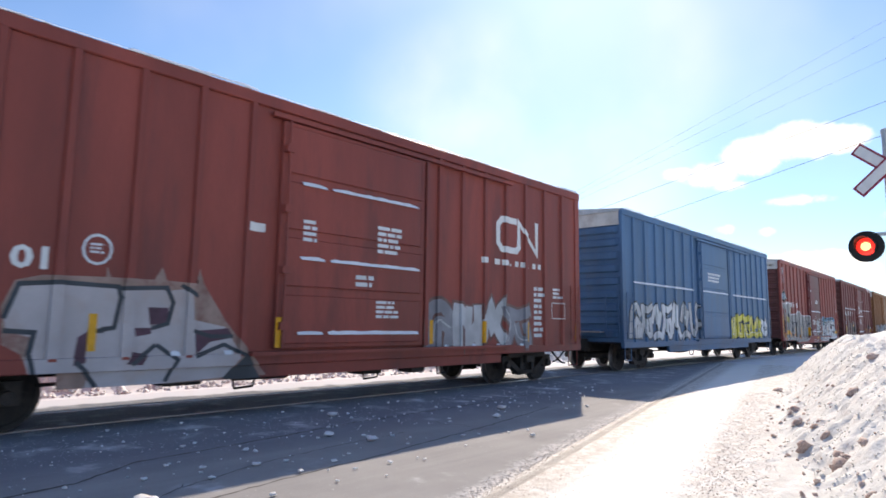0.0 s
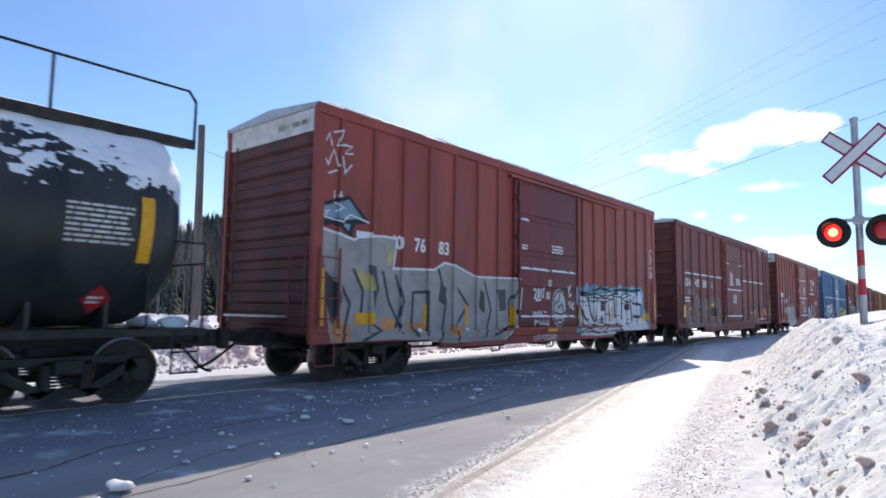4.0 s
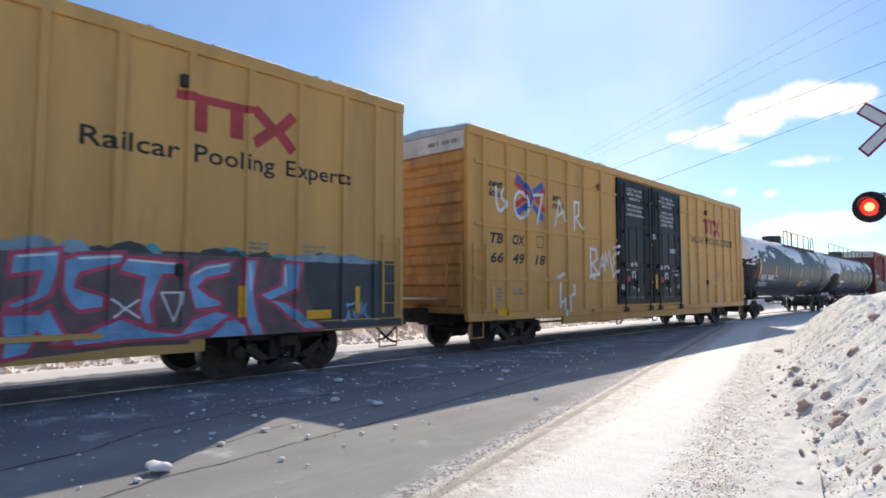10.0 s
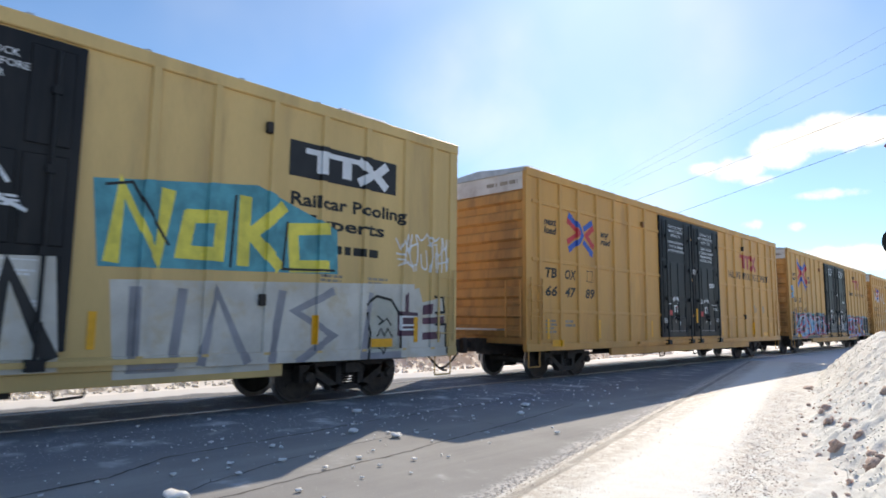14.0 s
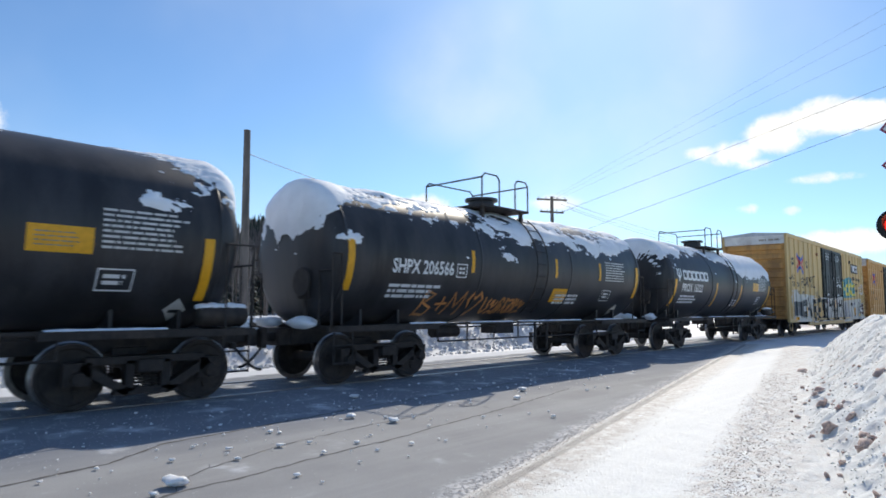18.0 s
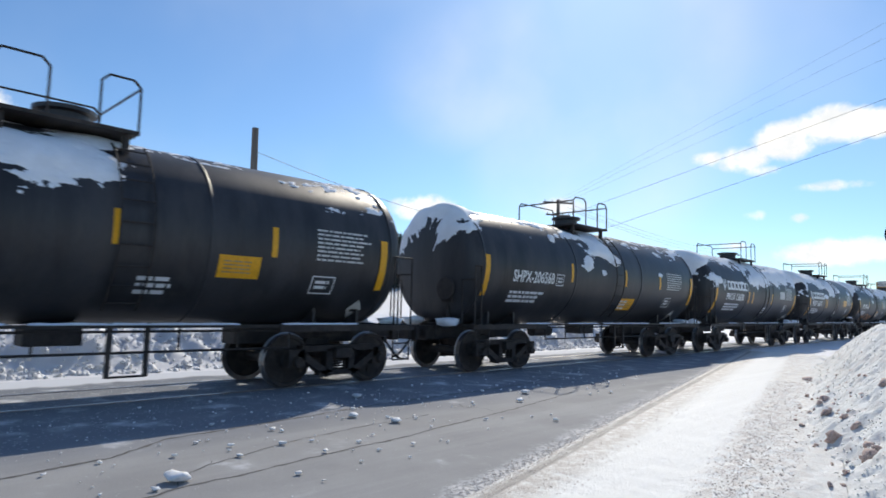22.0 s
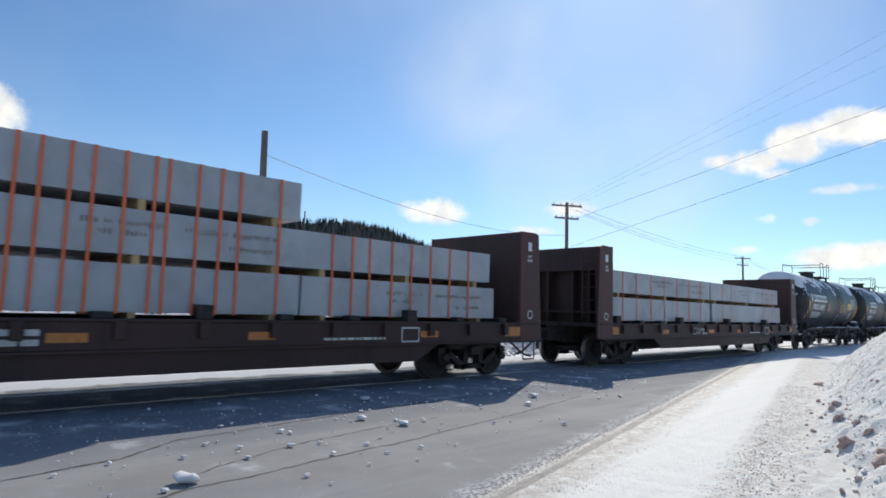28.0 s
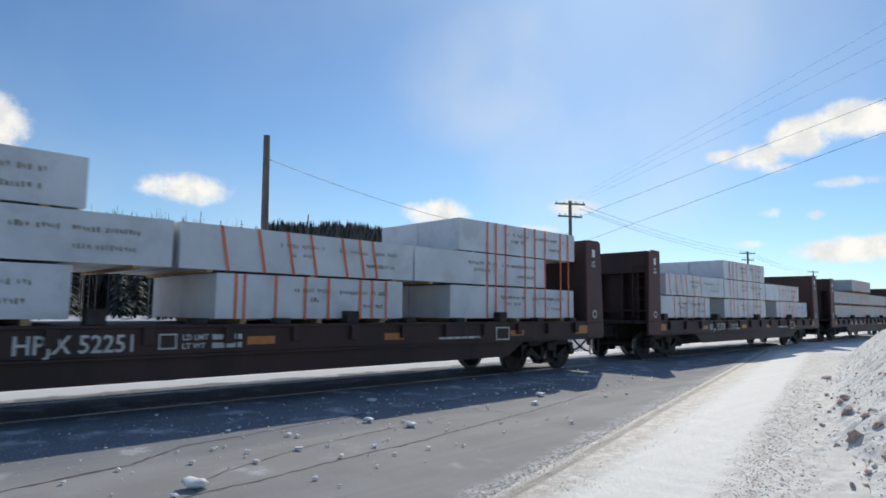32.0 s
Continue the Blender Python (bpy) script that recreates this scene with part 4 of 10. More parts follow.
def curved_ladder(car, r, zc, y0, y1, a0, a1, rungs):
    """A ladder that follows the shell: two bent stiles and the rungs between them."""
    def at(deg, y):
        return (r * math.sin(radians(deg)), y, zc + r * math.cos(radians(deg)))
    turns = [a0 + (a1 - a0) * i / 12 for i in range(13)]
    top = part("ladder", pipe([at(a, y0) for a in turns], 0.017), STEEL, car)
    part("stile", pipe([at(a, y1) for a in turns], 0.017), STEEL, top)
    for i in range(rungs):
        a = a0 + (a1 - a0) * (i + 0.5) / rungs
        bm = bmesh.new()
        tube(bm, at(a, y0), at(a, y1), 0.013, n=6)
        part("rung", bm, STEEL, top)


def tank_car(name, label, group, coupled, half, head, r, zc, paint=None, cover=0.5, seed=1, rail_spans=(), shift=0.0, bogie_at=None, saddle=True, rear=0.0, mid=0.0, fit_at=0.0, patches=(), reservoir=False):
    paint = paint or TANK_BLACK
    car = thing(name, label, "tank car", group)
    ends = coupled / 2
    body_end = ends - 0.75
    prof = []
    for k in range(9):
        t = math.pi / 2 * k / 8
        prof.append((-half - head * math.cos(t) ** 0.7, max(0.01, r * math.sin(t) ** 0.7)))
    prof += [(-s, q) for s, q in prof[::-1]]
    bm = lathe(prof, 56, "Y")
    for v in bm.verts:
        v.co.z += zc
    part("tank", bm, paint, car, smooth=True)
    # weld seams round the shell
    for y in ([-half, half, 0.0, half * 0.5, -half * 0.5] if not saddle else [-half, half, -half * 0.33, half * 0.33]):
        bm = lathe([(y - 0.03, r), (y - 0.025, r + 0.012), (y + 0.025, r + 0.012), (y + 0.03, r)], 56, "Y")
        for v in bm.verts:
            v.co.z += zc
        part("weld_band", bm, paint, car, smooth=True)
    by = bogie_at or body_end - 1.75
    for s in (1, -1):
        # stub sill, saddle, running board, hand rails
        part("stub_sill", boxes((-0.25, 0.25, min(s * (by - 1.6), s * body_end), max(s * (by - 1.6), s * body_end), 0.72, 1.06), bevel=0.015), STEEL, car)
        for yy in (-0.5, 0.45):
            bm = bmesh.new()
            arc = [((r + 0.015) * math.sin(radians(-40 + 80 * i / 12)), zc - (r + 0.015) * math.cos(radians(-40 + 80 * i / 12))) for i in range(13)]
            arc += [(arc[-1][0], 0.95), (arc[0][0], 0.95)]
            v = [bm.verts.new((x, s * by + yy, z)) for x, z in arc]
            w = [bm.verts.new((x, s * by + yy + 0.05, z)) for x, z in arc]
            bm.faces.new(v)
            bm.faces.new(w[::-1])
            for i in range(len(arc)):
                j = (i + 1) % len(arc)
                bm.faces.new((v[i], w[i], w[j], v[j]))
            bmesh.ops.recalc_face_normals(bm, faces=bm.faces[:])
            part("saddle", bm, paint, car)
        part("end_platform", boxes((-1.42, 1.42, min(s * (half + head * 0.55), s * body_end), max(s * (half + head * 0.55), s * body_end), 1.02, 1.08), (-1.42, -1.36, min(s * (half - 2.3), s * body_end), max(s * (half - 2.3), s * body_end), 0.98, 1.08),
                                   (1.36, 1.42, min(s * (half - 2.3), s * body_end), max(s * (half - 2.3), s * body_end), 0.98, 1.08)), STEEL, car)
        e = s * (body_end - 0.06)
        bm = pipe([(1.38, s * (half + 0.1), 1.05), (1.38, s * (half + 0.1), 2.35)], 0.017)
        for pts in ([(1.38, s * (half + 0.1), 2.35), (1.38, e, 2.35)], [(1.38, e, 2.35), (1.38, e, 1.05)], [(-1.38, e, 1.05), (-1.38, e, 2.35)], [(-1.38, e, 2.35), (-1.38, s * (half + 0.1), 2.35)],
                    [(-1.38, e, 2.05), (1.38, e, 2.05)], [(1.0, e, 1.05), (1.0, e, 2.05)], [(-1.0, e, 1.05), (-1.0, e, 2.05)]):
            tube(bm, *pts, 0.017, n=6)
        part("end_railing", bm, STEEL, car)
        bm = bmesh.new()
        for yy in (e - s * 0.45, e - s * 0.05):
            tube(bm, (1.40, yy, 1.05), (1.40, yy, 0.42), 0.014, n=6)
        for z in (0.44, 0.74):
            tube(bm, (1.40, e - s * 0.45, z), (1.40, e - s * 0.05, z), 0.014, n=6)
        part("step", bm, STEEL, car)
        bogie(car, s * by)
        # loose snow on the platform
        for k in range(2):
            part("platform_snow", lump(0.24, seed + k * 3 + s, 0.45), CAR_SNOW, car, at=(0.75 - k * 1.1, s * (half + head * 0.9 + 0.12), 1.12), smooth=True)
    draw_gear(car, body_end, ends - body_end)
    # hand brake stand at the rear end
    stand = boxes((0.52, 0.60, -body_end + 0.04, -body_end + 0.12, 1.05, 2.0), (0.40, 0.72, -body_end + 0.0, -body_end + 0.16, 1.55, 2.05), bevel=0.012)
    stand = part("brake_stand", stand, STEEL, car, "dark hand brake stand")
    wheel = lathe([(-body_end - 0.05, 0.25), (-body_end - 0.02, 0.28), (-body_end + 0.01, 0.25), (-body_end - 0.02, 0.235)], 20, "Y")
    tube(wheel, (-0.25, -body_end - 0.02, 0), (0.25, -body_end - 0.02, 0), 0.014, n=6)
    tube(wheel, (0, -body_end - 0.02, -0.25), (0, -body_end - 0.02, 0.25), 0.014, n=6)
    part("brake_wheel", wheel, STEEL, stand, at=(0.56, 0, 1.85))
    if reservoir:
        tank_of_air = lathe([(half - 0.25, 0.02), (half - 0.24, 0.13), (half - 0.18, 0.17), (half + 0.46, 0.17), (half + 0.52, 0.13), (half + 0.53, 0.02)], 18, "Y")
        air = part("air_reservoir", tank_of_air, STEEL, car, "black air reservoir on the end platform", at=(1.14, 0, 1.27), smooth=True)
        cap = bmesh.new()
        for k in range(5):
            bmesh.ops.create_icosphere(cap, subdivisions=2, radius=0.13, matrix=Matrix.Translation((0, half - 0.14 + 0.14 * k, 0.13)) @ Matrix.Diagonal((1.0, 1.0, 0.45 + 0.12 * (k % 2), 1)))
        part("snow_cap", cap, CAR_SNOW, air, "soft cap of snow", smooth=True)
    # side hand rail under the shell
    bm = pipe([(1.30, -by + 1.2, 1.00), (1.30, by - 1.2, 1.00)], 0.018)
    tube(bm, (1.30, -by + 1.2, 0.72), (1.30, by - 1.2, 0.72), 0.018, n=6)
    k = int(by * 2 / 1.1)
    for i in range(k + 1):
        y = -by + 1.2 + (2 * by - 2.4) * i / k
        tube(bm, (1.30, y, 1.10), (1.30, y, 0.72), 0.018, n=6)
    part("side_railing", bm, STEEL, car)
    # step hung under the ladder
    sy = fit_at + 0.64 if not rail_spans else half - 2.7
    bm = bmesh.new()
    for a, b in ((-0.34, -0.24), (0.34, 0.24)):
        box(bm, 1.34, 1.38, sy + b - 0.03, sy + b + 0.03, 0.40, 1.12)
    tube(bm, (1.36, sy - 0.24, 0.41), (1.36, sy + 0.24, 0.41), 0.016, n=6)
    part("step", bm, STEEL, car)
    part("running_board", boxes((1.18, 1.40, -by - 0.6, by + 0.6, 1.05, 1.09)), STEEL, car)
    for k in range(5):
        y = -by + (k + 0.2 + 0.5 * noise.noise(Vector((seed, k, 0)))) * by * 0.4
        ledge_snow(car, y, y + 1.0 + 0.5 * (k % 3), 1.09, 1.36, 0.035)
    part("brake_gear", boxes((0.1, 0.6, -0.4, 0.3, 0.78, 1.02), bevel=0.01), STEEL, car)
    gear = bmesh.new()
    tube(gear, (0.2, -2.2, 0.86), (0.2, -1.4, 0.86), 0.14, n=12)
    part("brake_cylinder", gear, STEEL, car)
    gear = bmesh.new()
    tube(gear, (0, 0.0, zc - r - 0.28), (0, 0.0, zc - r + 0.05), 0.16, n=12)
    part("outlet", gear, STEEL, car)
    top = zc + r
    if rail_spans:
        # long walkway with a railing on the near side, and the dome
        part("dome", lathe([(top - 0.1, 0.52), (top + 0.40, 0.52), (top + 0.46, 0.48), (top + 0.47, 0.02)], 24, "Z"), paint, car, at=(0, 0, 0))
        for y0, y1, n in rail_spans:
            part("walkway", boxes((0.62, 1.05, y0, y1, top - 0.22, top - 0.17), (1.00, 1.06, y0, y1, top - 0.30, top - 0.16)), STEEL, car)
            z = top + 0.62
            bm = pipe([(1.00, y0, top - 0.2), (1.00, y0, z - 0.15), (1.00, y0 + 0.12, z), (1.00, y1 - 0.12, z), (1.00, y1, z - 0.15), (1.00, y1, top - 0.2)], 0.024)
            for i in range(1, n):
                tube(bm, (1.00, y0 + (y1 - y0) * i / n, top - 0.2), (1.00, y0 + (y1 - y0) * i / n, z), 0.024, n=6)
            part("walkway_railing", bm, STEEL, car)
        curved_ladder(car, r + 0.09, zc, half - 3.0, half - 2.4, 40, 160, 10)
    else:
        # fittings platform with hoops
        top += 0.09
        part("dome", lathe([(top - 0.1, 0.33), (top + 0.20, 0.33), (top + 0.22, 0.42), (top + 0.28, 0.42), (top + 0.30, 0.05)], 20, "Z"), paint, car, at=(0, fit_at, 0))
        bm = boxes((-0.95, 0.95, fit_at - 1.08, fit_at + 0.74, top - 0.10, top - 0.05))
        for x, y in ((-0.8, -0.9), (0.8, -0.9), (0.8, 0.6), (-0.8, 0.6)):
            y += fit_at
            box(bm, x - 0.04, x + 0.04, y - 0.04, y + 0.04, zc + math.sqrt(max(0.01, r * r - x * x)) - 0.05, top - 0.09)
        part("platform", bm, STEEL, car)
        bm = bmesh.new()
        z = top + 0.68
        for x in (-0.93, 0.93):
            for ya, yb in ((-1.06, -0.42), (0.20, 0.72)) if x > 0 else ((-1.06, 0.72),):
                ya, yb = ya + fit_at, yb + fit_at
                pts = [(x, ya, top - 0.08), (x, ya, z - 0.1), (x, ya + 0.1, z), (x, yb - 0.1, z), (x, yb, z - 0.1), (x, yb, top - 0.08)]
                for a, b in zip(pts, pts[1:]):
                    tube(bm, a, b, 0.019, n=6)
        for y in (fit_at - 1.06, fit_at + 0.72):
            tube(bm, (-0.93, y, z - 0.1), (0.93, y, z - 0.1), 0.019, n=6)
        part("railing", bm, STEEL, car)
        curved_ladder(car, r + 0.08, zc, fit_at + 0.42, fit_at + 0.86, 34, 142, 9)
    if cover > -1:
        tank_snow(car, r, zc, half, head, cover, seed, shift, rear, mid, fit_at, patches)
    return car


def on_tank(bm, r, zc, lift=0.006):
    """Wraps a flat mark drawn in y and z round the shell, its heights kept."""
    for v in bm.verts:
        dz = max(-r * 0.98, min(r * 0.98, v.co.z - zc))
        k = lift + v.co.x
        c = math.sqrt(r * r - dz * dz)
        v.co.x = c * (1 + k / r)
        v.co.z = zc + dz * (1 + k / r)
    return bm


def cut_bands(bm, step=0.12):
    zs = [v.co.z for v in bm.verts]
    z = math.floor(min(zs) / step) * step + step
    while z < max(zs):
        bmesh.ops.bisect_plane(bm, geom=bm.verts[:] + bm.edges[:] + bm.faces[:], plane_co=(0, 0, z), plane_no=(0, 0, 1), dist=1e-5)
        z += step
    return bm


# ---- bulkhead flat cars ----
def flat_car(label, half=8.45, reach=1.32):
    car = thing("bulkhead_flat_car", label, "flat car", "flat cars of the train")
    part("deck", boxes((-1.46, 1.46, -half, half, 1.10, 1.20)), STEEL, car, "weathered steel deck")
    for s in (1, -1):
        part("side_sill", boxes((min(s * 1.36, s * 1.48), max(s * 1.36, s * 1.48), -half, half, 0.80, 1.16), bevel=0.006), SILL_RED, car, "grimy brown side sill")
        for z in (0.76, 1.16):
            part("sill_flange", boxes((min(s * 1.34, s * 1.52), max(s * 1.34, s * 1.52), -half, half, z, z + 0.04), bevel=0.006), SILL_RED, car)
        for i in range(14):
            y = -half + 1.2 + i * (2 * half - 2.4) / 13
            part("stake_pocket", boxes((min(s * 1.48, s * 1.56), max(s * 1.48, s * 1.56), y - 0.07, y + 0.07, 0.93, 1.17), bevel=0.008), SILL_RED, car)
        # bulkhead at each end
        y0, y1 = sorted((s * (half - 0.65), s * half))
        yi0, yi1 = sorted((s * (half - 0.65), s * (half - 0.58)))
        part("bulkhead_plate", boxes((-1.42, 1.42, yi0, yi1, 1.18, 3.22), bevel=0.01), SILL_RED, car, "brown-red steel bulkhead")
        for x in (-1, 1):
            bm = bmesh.new()
            pts = [(s * (half - 0.65), 0.80), (s * (half + 0.12), 0.80), (s * (half + 0.10), 1.3), (s * half, 3.23), (s * (half - 0.12), 3.28), (s * (half - 0.65), 3.27)]
            a = [bm.verts.new((x * 1.43, y, z)) for y, z in pts]
            b = [bm.verts.new((x * 1.49, y, z)) for y, z in pts]
            bm.faces.new(a)
            bm.faces.new(b[::-1])
            for i in range(6):
                bm.faces.new((a[i], b[i], b[(i + 1) % 6], a[(i + 1) % 6]))
            bmesh.ops.recalc_face_normals(bm, faces=bm.faces[:])
            part("bulkhead_side", bm, BULK_RED, car)
        a, b = sorted((s * (half - 0.24), s * (half - 0.20)))
        part("bulkhead_panel", boxes((-1.43, 1.43, a, b, 2.62, 3.21), bevel=0.008), SILL_RED, car)
        for x in (-0.95, -0.42, 0.42, 0.95):
            a, b = sorted((s * (half - 0.58), s * (half - 0.30)))
            part("bulkhead_brace", boxes((x - 0.035, x + 0.035, a, b, 1.2, 3.2), bevel=0.01), SILL_RED, car)
        a, b = sorted((s * (half - 0.60), s * (half - 0.22)))
        part("bulkhead_cap", boxes((-1.46, 1.46, a, b, 3.20, 3.27), bevel=0.01), BULK_RED, car)
        a, b = sorted((s * (half - 0.58), s * (half - 0.34)))
        part("bulkhead_shelf", boxes((-1.42, 1.42, a, b, 1.46, 1.52)), SILL_RED, car)
        end_ladder(car, s * (half - 0.05), 0.95, 1.38, 1.3, 3.0, 5, SILL_RED)
        bm = bmesh.new()
        y = s * (half - 0.3)
        for yy in (y - 0.2, y + 0.2):
            tube(bm, (1.46, yy, 0.8), (1.46, yy, 0.38), 0.014, n=6)
        tube(bm, (1.46, y - 0.2, 0.38), (1.46, y + 0.2, 0.38), 0.016, n=6)
        part("step", bm, SILL_RED, car)
    bm = bmesh.new()
    for x in (-0.45, 0.35):
        pts = [(-half + 3.3, 0.80), (-half + 4.2, 0.36), (half - 4.2, 0.36), (half - 3.3, 0.80)]
        a = [bm.verts.new((x, y, z)) for y, z in pts]
        b = [bm.verts.new((x + 0.10, y, z)) for y, z in pts]
        bm.faces.new(a)
        bm.faces.new(b[::-1])
        for i in range(4):
            bm.faces.new((a[i], b[i], b[(i + 1) % 4], a[(i + 1) % 4]))
    bmesh.ops.recalc_face_normals(bm, faces=bm.faces[:])
    part("centre_sill", bm, STEEL, car)
    part("underframe", boxes((-0.3, 0.3, -half + 0.1, half - 0.1, 0.66, 1.1), (-1.3, 1.3, -half + 3.0, half - 3.0, 0.80, 0.9)), STEEL, car)
    # fish-belly of the side sills
    for x in (1.38, -1.42):
        bm = bmesh.new()
        pts = [(-half + 3.1, 0.78), (-half + 3.7, 0.45), (half - 3.7, 0.45), (half - 3.1, 0.78)]
        a = [bm.verts.new((x, y, z)) for y, z in pts]
        b = [bm.verts.new((x + 0.04, y, z)) for y, z in pts]
        bm.faces.new(a)
        bm.faces.new(b[::-1])
        for i in range(4):
            bm.faces.new((a[i], b[i], b[(i + 1) % 4], a[(i + 1) % 4]))
        bmesh.ops.recalc_face_normals(bm, faces=bm.faces[:])
        part("belly_plate", bm, SILL_RED, car)
    bogie(car, half - 1.75)
    bogie(car, -half + 1.75)
    draw_gear(car, half, reach)
    return car


def bundle(y0, y1, z0, z1, mat, seed=0, half_wide=1.28):
    """A wrapped package of lumber across the deck: two side by side, with straps and print."""
    b = thing("lumber_package", "shrink-wrapped grey lumber package with orange straps" if mat is WRAP else "white-wrapped lumber package with orange straps", "lumber", "lumber packages on the flat cars")
    rnd = random.Random(seed)
    for xa, xb in ((0.01, half_wide), (-half_wide, -0.01)):
        bm = bmesh.new()
        n = max(4, int((y1 - y0) / 0.4))
        rows = []
        for j in range(n + 1):
            y = y0 + (y1 - y0) * j / n
            d = [rnd.uniform(-0.008, 0.008) for _ in range(4)]
            rows.append([bm.verts.new(p) for p in ((xa + d[0], y, z0), (xb + d[1], y, z0), (xb + d[2], y, z1), (xa + d[3], y, z1))])
        for a, c in zip(rows, rows[1:]):
            for i in range(4):
                bm.faces.new((a[i], a[(i + 1) % 4], c[(i + 1) % 4], c[i]))
        bm.faces.new(rows[0][::-1])
        bm.faces.new(rows[-1])
        bmesh.ops.recalc_face_normals(bm, faces=bm.faces[:])
        part("wrapping", bm, mat, b)
    return b


def stencil(y0, y1, z0, z1, seed):
    """Worn stencilled rows on a wrapping, too faint to read: character-wide bars, two rows and a weight."""
    rnd = random.Random(seed)
    bm = bmesh.new()
    w = y1 - y0
    for a, b, z in ((0.0, 0.36, 0.62), (0.48, 1.0, 0.60), (0.08, 0.28, 0.40), (0.72, 0.98, 0.26)):
        y = y0 + w * a
        while y < y0 + w * b:
            if rnd.random() < 0.82:
                lo, hi = z0 + (z1 - z0) * z, z0 + (z1 - z0) * z + 0.075
                k = rnd.uniform(0.018, 0.036)
                cut = rnd.choice((0.0, 0.0, 0.03, 0.045))
                poly(bm, [(y, lo + cut), (y + k, lo), (y + k, hi - rnd.choice((0.0, 0.03))), (y, hi)], 1.292)
            y += 0.056
    return bm


def strap(car_things, y0, z0, z1, lean=0.0, x=1.30, wide=0.021):
    bm = bmesh.new()
    a = [bm.verts.new((x, y0 - wide, z0)), bm.verts.new((x, y0 + wide, z0)), bm.verts.new((x, y0 + wide + lean, z1)), bm.verts.new((x, y0 - wide + lean, z1))]
    c = [bm.verts.new((0.0, y0 + wide + lean, z1 + 0.004)), bm.verts.new((0.0, y0 - wide + lean, z1 + 0.004))]
    bm.faces.new(a)
    bm.faces.new((a[3], a[2], c[0], c[1]))
    return part("strap", bm, ORANGE, car_things, "orange polyester strap")

# ---- the train: (thing, place of its middle along the track at the start) ----
train = []
TBOX_RIBS = [-8.9, -8.02, -7.18, -6.23, -5.29, -4.42, -3.42, 3.3, 4.2, 5.17, 6.13, 7.06, 8.0, 8.75]
BOX_RIBS = [-7.11, -6.08, -4.95, -3.92, -2.9, -1.75, 1.72, 3.0, 4.08, 5.34, 6.55, 7.2]
FINE_RIBS = [-7.25, -6.4, -5.56, -4.75, -3.9, -3.04, -2.2, 2.2, 2.95, 3.75, 4.55, 5.35, 6.2, 7.05]


def add(car, middle):
    train.append((car, middle))
    return car


box_a = add(box_car("box_car", "blue box car with graffiti along its lower side", 16.14, BLUE, FINE_RIBS, (-1.7, 1.7), "box cars of the train", seed=1), 25.76)
box_b = add(box_car("box_car", "oxide red box car with white lettering and a silver graffiti piece", 15.87, RED, FINE_RIBS, (-1.7, 1.7), "box cars of the train", seed=2, end_paint=SHADED_END), 7.17)
box_c = add(box_car("box_car", "dark brown-red box car with snow lines and yellow reflectors", 15.87, RED_DARK, BOX_RIBS, (-1.67, 1.5), "box cars of the train", band=False, seed=3, end_paint=SHADED_END), -11.02)
box_d = add(box_car("box_car", "red box car with large grey and orange graffiti", 15.7, RED_BRIGHT, FINE_RIBS, (-1.6, 1.7), "box cars of the train", seed=4, snow_roof=0.8, end_paint=SHADED_END, door_paint=DOOR_RED), -29.07)
